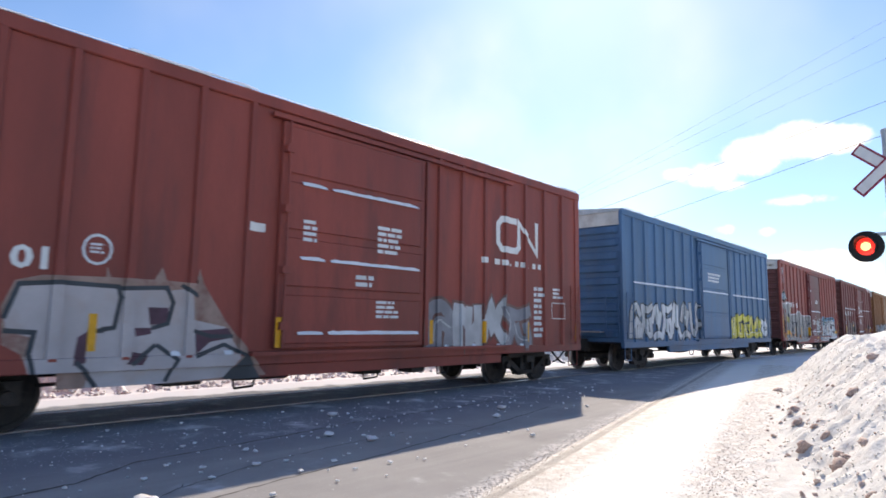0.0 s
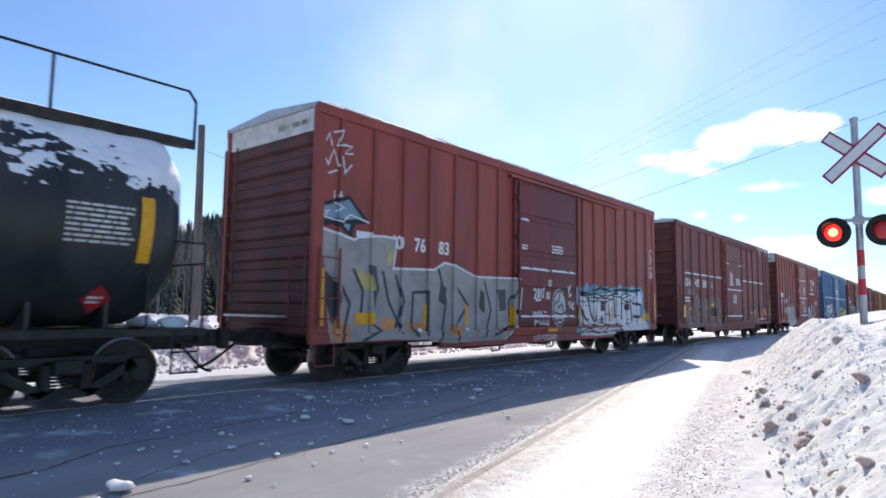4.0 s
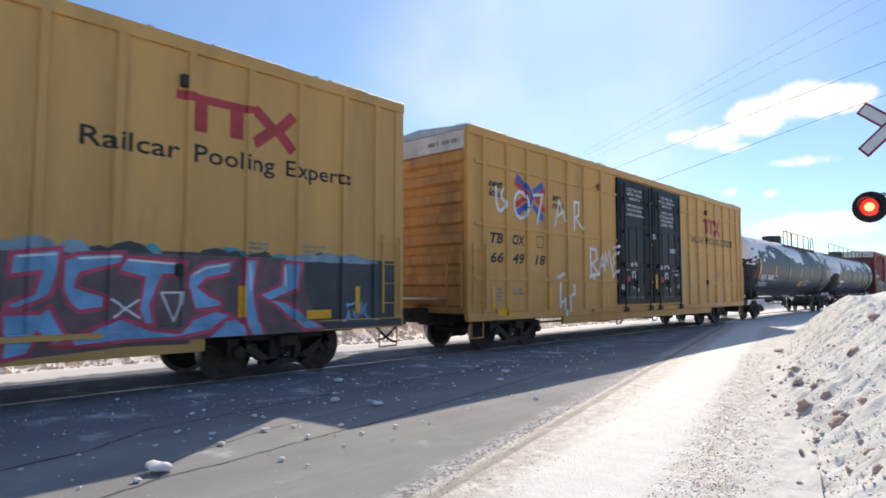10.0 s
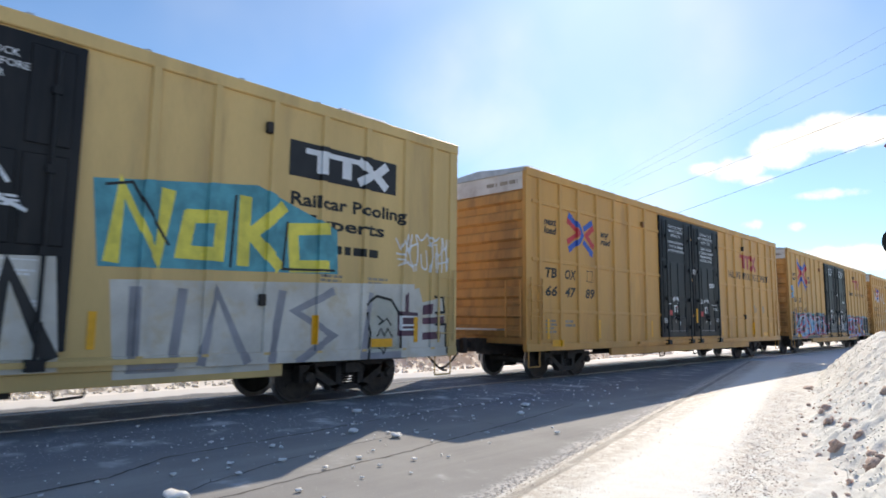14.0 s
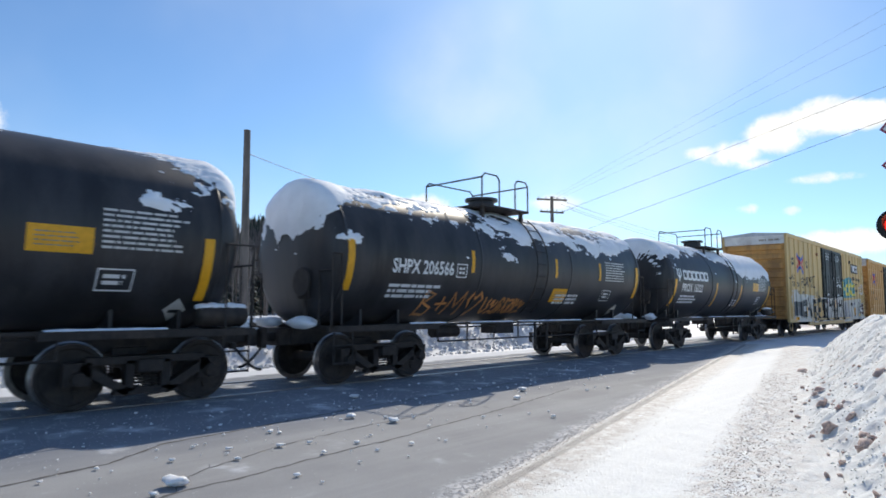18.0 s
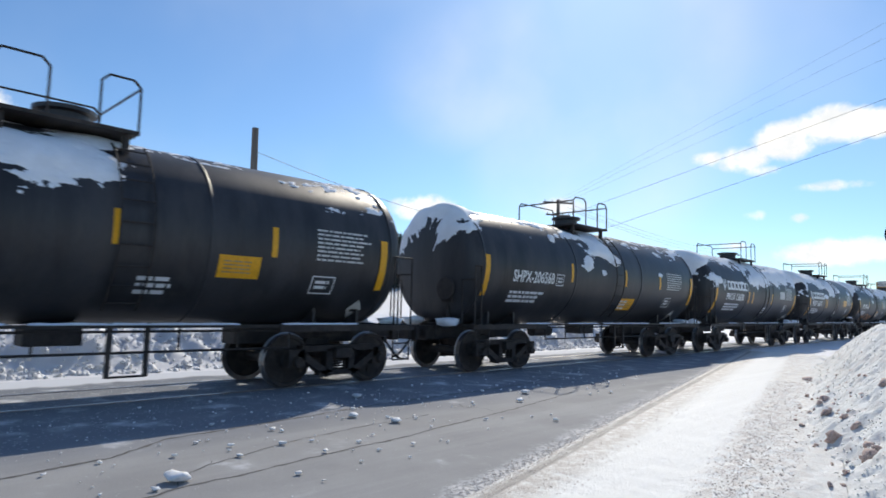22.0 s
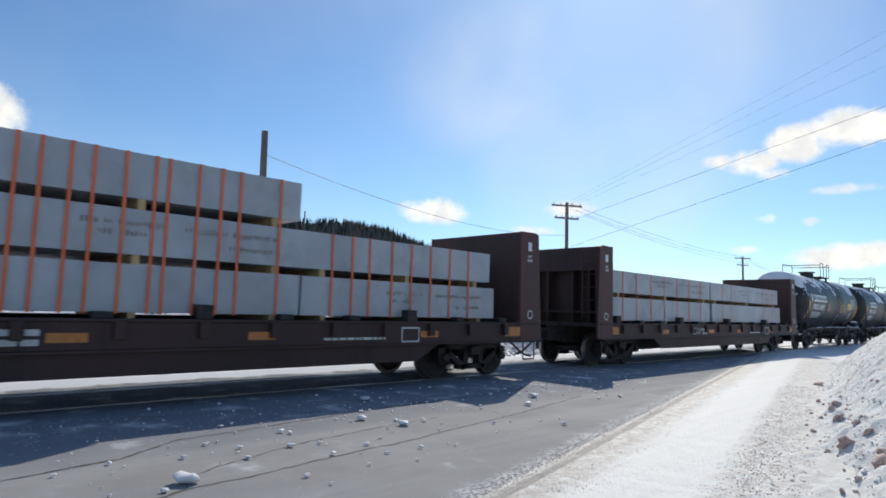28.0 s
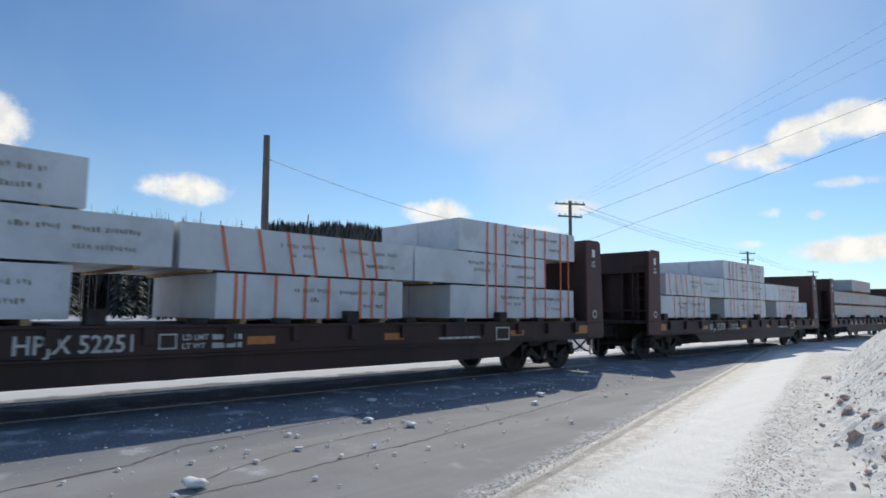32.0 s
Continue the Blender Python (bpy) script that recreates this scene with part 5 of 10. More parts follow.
# drifts and scoured places on the tank tops: place along, turn from the top, reach along and round, amount
PATCHES = {
    0: ((-1.9, 67, 1.08, 16, -1.8), (-0.3, 74, 0.8, 18, -1.5), (3.5, 61, 1.9, 21, 1.4), (-1.3, 77, 0.1, 6, 1.5), (-0.3, 87, 0.1, 5, 1.4), (0.8, 87, 0.12, 5, 1.4), (-1.7, 76, 0.2, 5, 1), (-0.8, 54, 0.13, 5, 1), (-2.3, 73, 0.18, 5, 1), (1.6, 76, 0.46, 8, 0.6)),
    1: ((-5.3, 81, 0.38, 7, 1.5), (-2.3, 90, 0.15, 9, 1.6), (-0.8, 85, 0.49, 10, 1.6), (2.4, 60, 2.11, 15, 0.9), (-4.5, 66, 1.14, 10, -0.8), (-1.2, 57, 0.96, 13, 0.6)),
    2: ((3.3, 48, 1.7, 45, -1.5), (-3.7, 69, 0.75, 10, -2), (-5.5, 60, 0.17, 10, -2), (-5, 79, 0.28, 6, -1.6), (-4.3, 64, 0.18, 10, -1.2), (-1.5, 73, 0.84, 7, -1.4), (-1.5, 86, 0.61, 9, 1.4), (-4.5, 91, 0.35, 6, 1.2), (-0.3, 70, 0.64, 18, 1.2), (1.6, 65, 0.8, 10, 1.1), (1.8, 85, 0.58, 5, 1), (-2.4, 57, 1.23, 14, 0.8), (-4.1, 97, 0.24, 5, 1.3), (4.2, 72, 0.48, 8, 1.5), (4.3, 88, 0.35, 5, 1.3), (2.6, 89, 0.15, 5, 1.3)),
    3: ((-4.4, 58, 1.09, 9, -1.8), (-3.2, 67, 1.19, 9, -1.6), (-4.7, 76, 0.39, 8, 1.6), (-2.3, 77, 0.31, 6, 1.3), (-0.7, 74, 0.69, 12, 1.5), (0.7, 73, 0.54, 9, 1.2), (2.5, 61, 2.1, 20, 1.3), (1.3, 86, 0.71, 6, -1.2)),
    5: ((-0.4, 59, 0.6, 22, 1.6), (-0.9, 85, 0.3, 14, 1.0)),
    7: ((4.3, 60, 0.5, 14, 0.9), (4.6, 75, 0.3, 9, 0.7)),
    4: ((-1.2, 82, 0.36, 14, 2), (-0.4, 59, 0.55, 12, 1.8), (-0.4, 88, 0.21, 8, 1.8), (0.4, 72, 0.41, 9, 1.6), (-2.6, 111, 0.1, 14, 1.8), (0.1, 117, 0.15, 11, 1.8), (0.7, 107, 0.12, 5, 1.6), (3.1, 83, 0.29, 6, 1.7), (3.2, 114, 0.19, 9, 1.6), (1.5, 137, 0.11, 7, 1.5), (-2.6, 52, 0.1, 5, 1.4), (-1.4, 42, 0.65, 9, 1)),
    6: ((-0.7, 69, 0.58, 21, 1.3), (-0.5, 22, 0.77, 27, 1.2), (1, 68, 0.46, 18, 0.8)),
}
GAS_PATCHES = ((-4.4, 64, 0.81, 15, -1.6), (-5.5, 67, 0.38, 9, 1), (-0.6, 62, 1.53, 18, 1.3), (0.5, 80, 0.28, 9, 1.2), (2.7, 58, 2.02, 22, -1.2), (4.8, 60, 0.39, 15, 1.2), (6.2, 62, 0.9, 12, 1.1), (-2.1, 60, 0.49, 8, 0.7))
tank_e = add(tank_car("tank_car", "long black gas tank car with snow on its top", "tank cars of the train", 20.17, 8.35, 0.75, 1.53, 2.62, cover=0.6, seed=1, rear=0.6, rail_spans=((-8.9, 9.2, 9),)), -48.13)
tank_f = add(tank_car("tank_car", "long black gas tank car with thick ragged snow", "tank cars of the train", 20.17, 8.35, 0.75, 1.53, 2.62, cover=0.4, seed=2, rear=0.45, patches=GAS_PATCHES, rail_spans=((-1.6, 0.2, 2), (0.34, 4.7, 3), (5.3, 6.0, 1))), -68.3)
PLUG = dict(style="plug", rails_z=(4.32, 2.92, 1.69), reach=0.97, bogie_in=2.35, rib_half=0.05, snow_roof=0.12, door_paint=DOOR_BLACK, lower=0.76, ridges=8, end_paint=YELLOW_END)
box_g = add(box_car("box_car", "yellow high-cube box car with black plug doors", 18.96, YELLOW, TBOX_RIBS, (-2.5, 2.45), "box cars of the train", seed=5, **PLUG), -88.83)
box_h = add(box_car("box_car", "pale yellow box car with blue and pink graffiti along its foot", 18.87, YELLOW_PALE, TBOX_RIBS, (-2.5, 2.45), "box cars of the train", seed=6, **{**PLUG, "rails_z": ()}), -109.67)
box_i = add(box_car("box_car", "clean yellow high-cube box car with black plug doors", 18.92, YELLOW, TBOX_RIBS, (-2.5, 2.45), "box cars of the train", seed=7, **PLUG), -130.36)
box_j = add(box_car("box_car", "faded beige-yellow box car with black and white graffiti", 18.87, YELLOW_FADED, TBOX_RIBS, (-2.5, 2.45), "box cars of the train", seed=8, **{**PLUG, "rails_z": ()}), -151.60)
ACID = dict(coupled=13.04, half=5.18, head=0.49, r=1.37, zc=2.42, bogie_at=4.32)
LONGER = {**ACID, "half": 5.5, "head": 0.40, "coupled": 13.24}
COVERS = [0.42, 0.0, 0.32, 0.3, -0.45, -0.42, -0.3, -0.12]
REAR = [0.3, 0.5, 0.5, 0.5, 0.75, 0.35, 0.45, 0.5]
MID = [0.2, 0.3, 0.3, 0.4, 0.4, 0.9, 0.6, 0.6]
TANK_AT = [-168.6, -181.84, -194.85, -207.74, -220.5, -233.88, -246.8, -259.88]
tanks = []
for i in range(8):
    c = tank_car("tank_car", ["black tank car thickly capped with snow", "black tank car with orange graffiti and a little snow", "black tank car with torn patches of snow", "black tank car half covered in snow",
                              "black tank car with scraps of snow", "nearly bare black tank car", "bare black tank car with frost streaks", "black tank car with a dusting of snow"][i],
                 "tank cars of the train", cover=COVERS[i], seed=i + 3, rear=REAR[i], mid=MID[i], fit_at=(-0.12, -0.25, 0.0, 0.0, -0.25, 0.0, 0.0, 0.0)[i], patches=PATCHES.get(i, ()), reservoir=i in (0, 2, 7), **(LONGER if i in (1, 4) else ACID))
    tanks.append(add(c, TANK_AT[i]))
flats = [add(flat_car("brown-red bulkhead flat car loaded with lumber packages"), y) for y in (-276.2, -295.8, -315.25, -334.8)]
loads = []
TIGHT = [(1.28, 1.96), (2.0, 2.67), (2.70, 3.37)]
LOOSE = [(1.28, 1.93), (2.06, 2.68), (2.83, 3.46)]
# rear end, front end, tier, wrap and, per strap, its place and its lean
LOADS = [
    [(-7.54, -0.78, 0, LOOSE, WRAP, ()), (-7.54, -0.78, 1, LOOSE, WRAP, (-6.9, -6.1, -5.2, -4.3, -3.4, -2.5, -1.6)), (-0.55, 6.9, 0, LOOSE, WRAP, ()), (-0.68, 6.6, 1, LOOSE, WRAP, (0.4, 1.3, 4.7, 5.4, 5.8, 6.3))],
    [(-7.72, -3.0, 0, LOOSE, WRAP, ()), (-7.72, -2.97, 1, LOOSE, WRAP, (-7.3, -6.75, -6.19, -5.71, -5.19, -4.71, -4.17, -3.66)), (-2.9, 2.2, 0, LOOSE, WRAP, ()), (-2.9, 2.2, 1, LOOSE, WRAP, ()),
     (-2.8, 2.16, 2, LOOSE, WRAP, (-2.41, -1.81, -1.55, -1.22, -0.95, -0.56, -0.17, 0.01, 0.44, 0.79, 1.09, 1.78)), (2.25, 7.1, 0, LOOSE, WRAP, ()), (2.2, 6.95, 1, LOOSE, WRAP, (2.82, 3.25, 3.63, 4.16, 4.65, 5.16, 5.7, 6.26))],
    [(-7.7, -3.7, 0, TIGHT, WRAP_WHITE, (-6.47, -6.07, -5.57, -5.04, -4.66, -4.18)), (-7.0, -2.45, 1, TIGHT, WRAP_WHITE, (-6.7, -6.23, -5.82, -5.48, -4.94, -4.37)), (-2.39, 1.87, 0, TIGHT, WRAP_WHITE, ()), (-2.38, 1.87, 1, TIGHT, WRAP_WHITE, ()),
     (-2.39, 1.86, 2, TIGHT, WRAP_WHITE, (-1.86, -1.53, -1.18, -0.59, -0.16, 0.49, 0.82, 1.2)), (3.21, 7.5, 0, TIGHT, WRAP_WHITE, ()), (1.95, 6.32, 1, TIGHT, WRAP_WHITE, (3.61, 4.15, 4.48, 4.87, 5.3, 5.5, 5.73, 5.96))],
    [(-7.6, -3.68, 0, TIGHT, WRAP_WHITE, ()), (-7.6, -2.45, 1, TIGHT, WRAP_WHITE, ()), (-7.6, -3.57, 2, TIGHT, WRAP_WHITE, (-7.0, -6.2, -5.4)), (-1.79, 1.83, 0, TIGHT, WRAP_WHITE, (-1.49, -1.35, -0.82, -0.28, 0.17, 0.84, 1.1, 1.42)),
     (-2.35, 2.08, 1, TIGHT, WRAP_WHITE, (-1.62, -1.02, -0.51, -0.08, 0.55, 0.92, 1.21)), (3.1, 7.5, 0, TIGHT, WRAP_WHITE, ()), (2.12, 6.34, 1, TIGHT, WRAP_WHITE, ()), (3.34, 7.56, 2, TIGHT, WRAP_WHITE, (4.22, 4.5, 4.83, 5.53, 5.9, 6.3, 6.93, 7.26))],
]
for n, (car, rows) in enumerate(zip(flats, LOADS)):
    for j, (y0, y1, tier, tiers, wrap, straps) in enumerate(rows):
        z0, z1 = tiers[tier]
        b = bundle(y0, y1, z0, z1, wrap, seed=n * 10 + j)
        # a strap runs from the top tier down to the lowest package under it
        low = min(tiers[r[2]][0] for r in rows if r[0] <= (y0 + y1) / 2 <= r[1])
        for k, y in enumerate(straps):
            single = n >= 2 and tier == 1 and j in (1, 4) or tier == 0
            strap(b, y, (z0 if single else low) - 0.02, z1 + 0.004, -0.13 if (n, j) in ((2, 1), (3, 4)) else 0.0)
        for y in (y0 + 0.45, y1 - 0.45, (y0 + y1) / 2):
            below = tiers[tier - 1][1] if tier else 1.20
            part("bearer", boxes((-1.24, 1.26, y - 0.05, y + 0.05, below, z0)), WOOD, b, "wooden bearer")
        if wrap is WRAP_WHITE or j % 2:
            tagged(part("print", stencil(y0 + (y1 - y0) * 0.36, y1 - 0.45, z0, z1, n * 10 + j), PRINT, b, "grey stencilled print"), "grey stencilled print", kind="stuff")
        loads.append((b, car))
    for k in range(12):
        y = -7.4 + k * 1.33
        c = part("load_chock", boxes((1.22, 1.46, y - 0.12, y + 0.12, 1.20, 1.29 + 0.12 * (k % 3 == 0)), bevel=0.01), STEEL, car)


# ---- lettering and graffiti ----
SILVER = material("silver_spray_paint", (0.50, 0.51, 0.53), 0.5, vary=0.18, scale=1.4, bump=0.0)
SMOKE = material("grey_spray_paint", (0.27, 0.27, 0.30), 0.55, vary=0.25, scale=1.4, bump=0.0)
GHOST = material("faded_grey_spray_paint", (0.205, 0.118, 0.105), 0.6, vary=0.4, scale=3.0, dirt=(0.175, 0.062, 0.050), dirt_amount=1.0, dirt_scale=2.6, bump=0.0, streak=True)
WORN_GREY = material("worn_grey_spray_paint", (0.25, 0.185, 0.165), 0.6, vary=0.4, scale=3.0, dirt=(0.185, 0.075, 0.066), dirt_amount=0.9, dirt_scale=4.0, bump=0.0)
SPRAY_BLACK = material("black_spray_paint", (0.02, 0.02, 0.022), 0.55, vary=0.25, bump=0.0)
SPRAY_WHITE = material("white_spray_paint", (0.70, 0.71, 0.73), 0.55, vary=0.12, scale=2.0, bump=0.0)
SPRAY_BLUE = material("light_blue_spray_paint", (0.15, 0.39, 0.64), 0.5, vary=0.3, scale=1.6, bump=0.0)
HAZE_BLUE = material("hazy_blue_spray_paint", (0.30, 0.44, 0.56), 0.55, vary=0.25, scale=2.5, bump=0.0)
SPRAY_PINK = material("crimson_spray_paint", (0.50, 0.07, 0.13), 0.5, vary=0.25, bump=0.0)
SPRAY_ORANGE = material("orange_spray_paint", (0.62, 0.27, 0.09), 0.5, vary=0.3, scale=1.5, bump=0.0)
SPRAY_YELLOW = material("lemon_spray_paint", (0.72, 0.62, 0.10), 0.5, vary=0.2, bump=0.0)
SPRAY_TEAL = material("teal_spray_paint", (0.07, 0.30, 0.36), 0.5, vary=0.25, bump=0.0)
SPRAY_GREEN = material("lime_spray_paint", (0.22, 0.40, 0.10), 0.5, vary=0.25, bump=0.0)
SLATE = material("dark_slate_spray_paint", (0.058, 0.068, 0.080), 0.55, vary=0.3, scale=1.5, bump=0.0)
CREAM = material("cream_overspray", (0.36, 0.24, 0.20), 0.6, vary=0.25, scale=3.0, dirt=(0.22, 0.07, 0.06), dirt_amount=0.6, dirt_scale=4.0, bump=0.0)
LILAC_SILVER = material("silver_lilac_spray_paint", (0.50, 0.46, 0.47), 0.5, vary=0.12, scale=1.4, dirt=(0.46, 0.34, 0.30), dirt_amount=0.4, dirt_scale=2.0, bump=0.0)
PLUM = material("dark_plum_spray_paint", (0.11, 0.05, 0.075), 0.55, vary=0.3, bump=0.0)
HALO_BLUE = material("pale_blue_overspray", (0.13, 0.36, 0.45), 0.6, vary=0.3, scale=2.0, dirt=(0.30, 0.11, 0.10), dirt_amount=0.75, dirt_scale=5.0, bump=0.0)
ASH = material("ash_grey_spray_paint", (0.36, 0.35, 0.34), 0.55, vary=0.25, scale=1.5, dirt=(0.25, 0.20, 0.19), dirt_amount=0.5, bump=0.0)
STRAW = material("straw_spray_paint", (0.50, 0.42, 0.16), 0.55, vary=0.25, scale=2.0, bump=0.0)
STEEL_BLUE = material("steel_blue_spray_paint", (0.20, 0.32, 0.40), 0.55, vary=0.25, scale=2.0, bump=0.0)
DUSK = material("dusky_grey_spray_paint", (0.13, 0.10, 0.11), 0.55, vary=0.3, scale=2.0, dirt=(0.24, 0.09, 0.11), dirt_amount=0.6, dirt_scale=3.0, bump=0.0)
PALE_GREEN = material("pale_green_spray_paint", (0.36, 0.42, 0.33), 0.55, vary=0.2, scale=1.5, bump=0.0)
BONE = material("bone_white_spray_paint", (0.56, 0.54, 0.50), 0.55, vary=0.15, scale=1.5, dirt=(0.50, 0.38, 0.20), dirt_amount=0.5, dirt_scale=2.5, bump=0.0)
FADED_RED = material("faded_red_sign_paint", (0.42, 0.05, 0.05), 0.5, vary=0.2)

# bolts, hooks, combs and chevrons in a unit box, as spray writers draw them, but no letters
FORMS = [
    [[(0.0, 0.15), (0.30, 0.95), (0.42, 0.40), (0.72, 1.0), (0.60, 0.45), (1.0, 0.0)]],
    [[(0.05, 0.0), (0.15, 0.8), (0.55, 1.0), (0.95, 0.7)], [(0.35, 0.0), (0.45, 0.55), (0.95, 0.35)], [(0.75, 0.0), (0.85, 0.3)]],
    [[(0.0, 0.85), (0.45, 0.60), (0.10, 0.35), (0.6, 0.05), (1.0, 0.2)], [(0.55, 1.0), (0.95, 0.55)]],
    [[(0.0, 1.0), (0.25, 0.25), (0.6, 0.05), (1.0, 0.35), (0.7, 0.7), (0.95, 1.0)]],
    [[(0.0, 0.0), (0.2, 0.55), (0.0, 0.95), (0.5, 0.85), (1.0, 1.0)], [(0.4, 0.5), (0.55, 0.1), (1.0, 0.05), (0.85, 0.55)]],
    [[(0.0, 0.5), (0.35, 0.9), (0.55, 0.3), (0.9, 0.75)], [(0.1, 0.0), (0.5, 0.12), (1.0, 0.02)]],
    [[(0.1, 0.05), (0.05, 0.95), (0.35, 0.6)], [(0.45, 0.95), (0.5, 0.05), (0.75, 0.45)], [(0.85, 1.0), (0.95, 0.0)]],
]


def curve(pts, n=4):
    """Rounds a run of points."""
    out = []
    for i in range(len(pts) - 1):
        p0, p1, p2, p3 = pts[max(0, i - 1)], pts[i], pts[i + 1], pts[min(len(pts) - 1, i + 2)]
        for k in range(n):
            t = k / n
            out.append(tuple(0.5 * (2 * b + (c - a) * t + (2 * a - 5 * b + 4 * c - d) * t * t + (3 * b - a - 3 * c + d) * t ** 3) for a, b, c, d in zip(p0, p1, p2, p3)))
    return out + [pts[-1]]


def rib_zones(ribs, half, door, depth, proud=1.524, sill=None):
    z = [(r - half, r + half, proud) for r in ribs]
    z.append((door[0] - 0.05, door[1] + 0.05, depth))
    return z


def mark(car, bm, mat, zones, base=1.473, label="", name="lettering"):
    if not bm.verts:
        bm.free()
        return None
    return part(name, lay(bm, zones, base), mat, car, label)


def graffiti(car, zones, y0, y1, z0, z1, n, fills, edge, seed, back=None, hl=None, fat=0.26, name="graffiti", label="spray-painted graffiti piece", base=1.473):
    """Rows of fat letter-like shapes with an outline, a fill and a few highlights."""
    rnd = random.Random(seed)
    w, h = (y1 - y0) / n, z1 - z0
    layers = [bmesh.new() for _ in range(3 + len(fills))]
    if back:
        pts = []
        m = n * 3
        for i in range(m + 1):
            pts.append((y0 - 0.12 + (y1 - y0 + 0.24) * i / m, z1 + rnd.uniform(-0.12, 0.12)))
        for i in range(m + 1):
            pts.append((y1 + 0.12 - (y1 - y0 + 0.24) * i / m, z0 + rnd.uniform(-0.06, 0.10)))
        for i in range(m):
            poly(layers[0], [pts[2 * m + 1 - i], pts[2 * m - i], pts[i + 1], pts[i]])
    t = fat * min(w, h)
    if back:
        part(name, lay(layers[0], zones, base), back, car, label)
    else:
        layers[0].free()
    for bm in layers[1:]:
        bm.free()
    for i in range(n):
        form = FORMS[rnd.randrange(len(FORMS))]
        tilt = rnd.uniform(-0.15, 0.15)
        k0, k1 = rnd.uniform(-0.05, 0.08), rnd.uniform(0.9, 1.08)
        rim, body, shine = bmesh.new(), bmesh.new(), bmesh.new()
        for line in form:
            pts = []
            for a, b in line:
                bb = k0 + (k1 - k0) * b
                pts.append((y0 + w * (i + 0.04 + 0.92 * a + tilt * (bb - 0.5)) + rnd.uniform(-0.03, 0.03) * w, z0 + t * 0.5 + (h - t) * bb))
            pts = curve(pts)
            stroke(rim, pts, t * 1.45, 0.0025 + 0.0013 * (i % 2))
            stroke(body, pts, t, 0.0055 + 0.0013 * (i % 2))
            if hl and rnd.random() < 0.8:
                stroke(shine, [(p[0] - t * 0.22, p[1] + t * 0.2) for p in pts[:9]], t * 0.12, 0.0085)
        for bm, mat in ((rim, edge), (body, fills[rnd.randrange(len(fills))]), (shine, hl)):
            if mat and bm.verts:
                part(name, lay(bm, zones, base), mat, car, label)
            else:
                bm.free()


def tag(car, zones, y0, y1, z0, z1, n, mat, seed, w=0.035, wrap=None, label="hand-sprayed tag", base=1.473):
    """Thin quick writing."""
    rnd = random.Random(seed)
    s = (y1 - y0) / n
    for i in range(n):
        bm = bmesh.new()
        for line in FORMS[rnd.randrange(len(FORMS))]:
            stroke(bm, curve([(y0 + s * (i + 0.1 + 0.8 * a) + rnd.uniform(-0.08, 0.08) * s, z0 + (z1 - z0) * (b + rnd.uniform(-0.06, 0.06))) for a, b in line]), w, 0.003)
        part("graffiti", on_tank(cut_bands(bm), *wrap) if wrap else lay(bm, zones, base), mat, car, label)


def paint(car, zones, kind, mat, lift, lines, base=1.473):
    """Sprayed shapes on a side that run on over its sill: filled ones (kind 0) or lines of that width, drawn in y and z."""
    low = 0.76 if zones is Z_Y else 0.78
    end = 5.4 if zones is Z_Y else 4.35
    for line in lines:
        bm = bmesh.new()
        if kind:
            stroke(bm, line, kind, lift)
        else:
            poly(bm, line, lift)
            bmesh.ops.triangulate(bm, faces=bm.faces[:])
        for z in (low + 0.163, low + 0.157, low - 0.017, low - 0.023, low - 0.22):
            bmesh.ops.bisect_plane(bm, geom=bm.verts[:] + bm.edges[:] + bm.faces[:], plane_co=(0, 0, z), plane_no=(0, 0, 1), dist=1e-5)
        lay(bm, zones, base)
        for v in bm.verts:
            if v.co.z < low + 0.16:
                deep = max([q[2] for q in zones if q[0] < v.co.y < q[1]], default=base)
                v.co.x += (1.517 if v.co.z > low - 0.02 else 1.462) - deep
        cut = [(f, f.calc_center_median()) for f in bm.faces]
        bmesh.ops.delete(bm, geom=[f for f, c in cut if c.z < low - 0.22 or c.z < low - 0.02 and abs(c.y) > end], context="FACES")
        if bm.faces:
            part("graffiti", bm, mat, car, "sprayed line of a graffiti piece" if kind else "sprayed patch of a graffiti piece")
        else:
            bm.free()


def plate(y0, y1, z0, z1, x=0.0):
    bm = bmesh.new()
    poly(bm, [(y0, z0), (y1, z0), (y1, z1), (y0, z1)], x)
    return bm


def frame_mark(y0, y1, z0, z1, w=0.02):
    bm = bmesh.new()
    for a, b in (((y0, z0), (y1, z0)), ((y1, z0), (y1, z1)), ((y1, z1), (y0, z1)), ((y0, z1), (y0, z0))):
        stroke(bm, [a, b], w)
    return bm


def reflectors(car, zones, places, z0=1.02, z1=1.5, w=0.10):
    for y in places:
        mark(car, plate(y - w / 2, y + w / 2, z0, z1, 0.0125), REFLECT, zones, name="reflector", label="yellow reflective strip")


Z_B = rib_zones(FINE_RIBS, 0.07, (-1.7, 1.7), 1.588)
Z_C = rib_zones(BOX_RIBS, 0.07, (-1.67, 1.5), 1.588)
Z_D = rib_zones(FINE_RIBS, 0.07, (-1.6, 1.7), 1.588)
Z_Y = rib_zones(TBOX_RIBS, 0.075, (-2.5, 2.45), 1.556, 1.525)

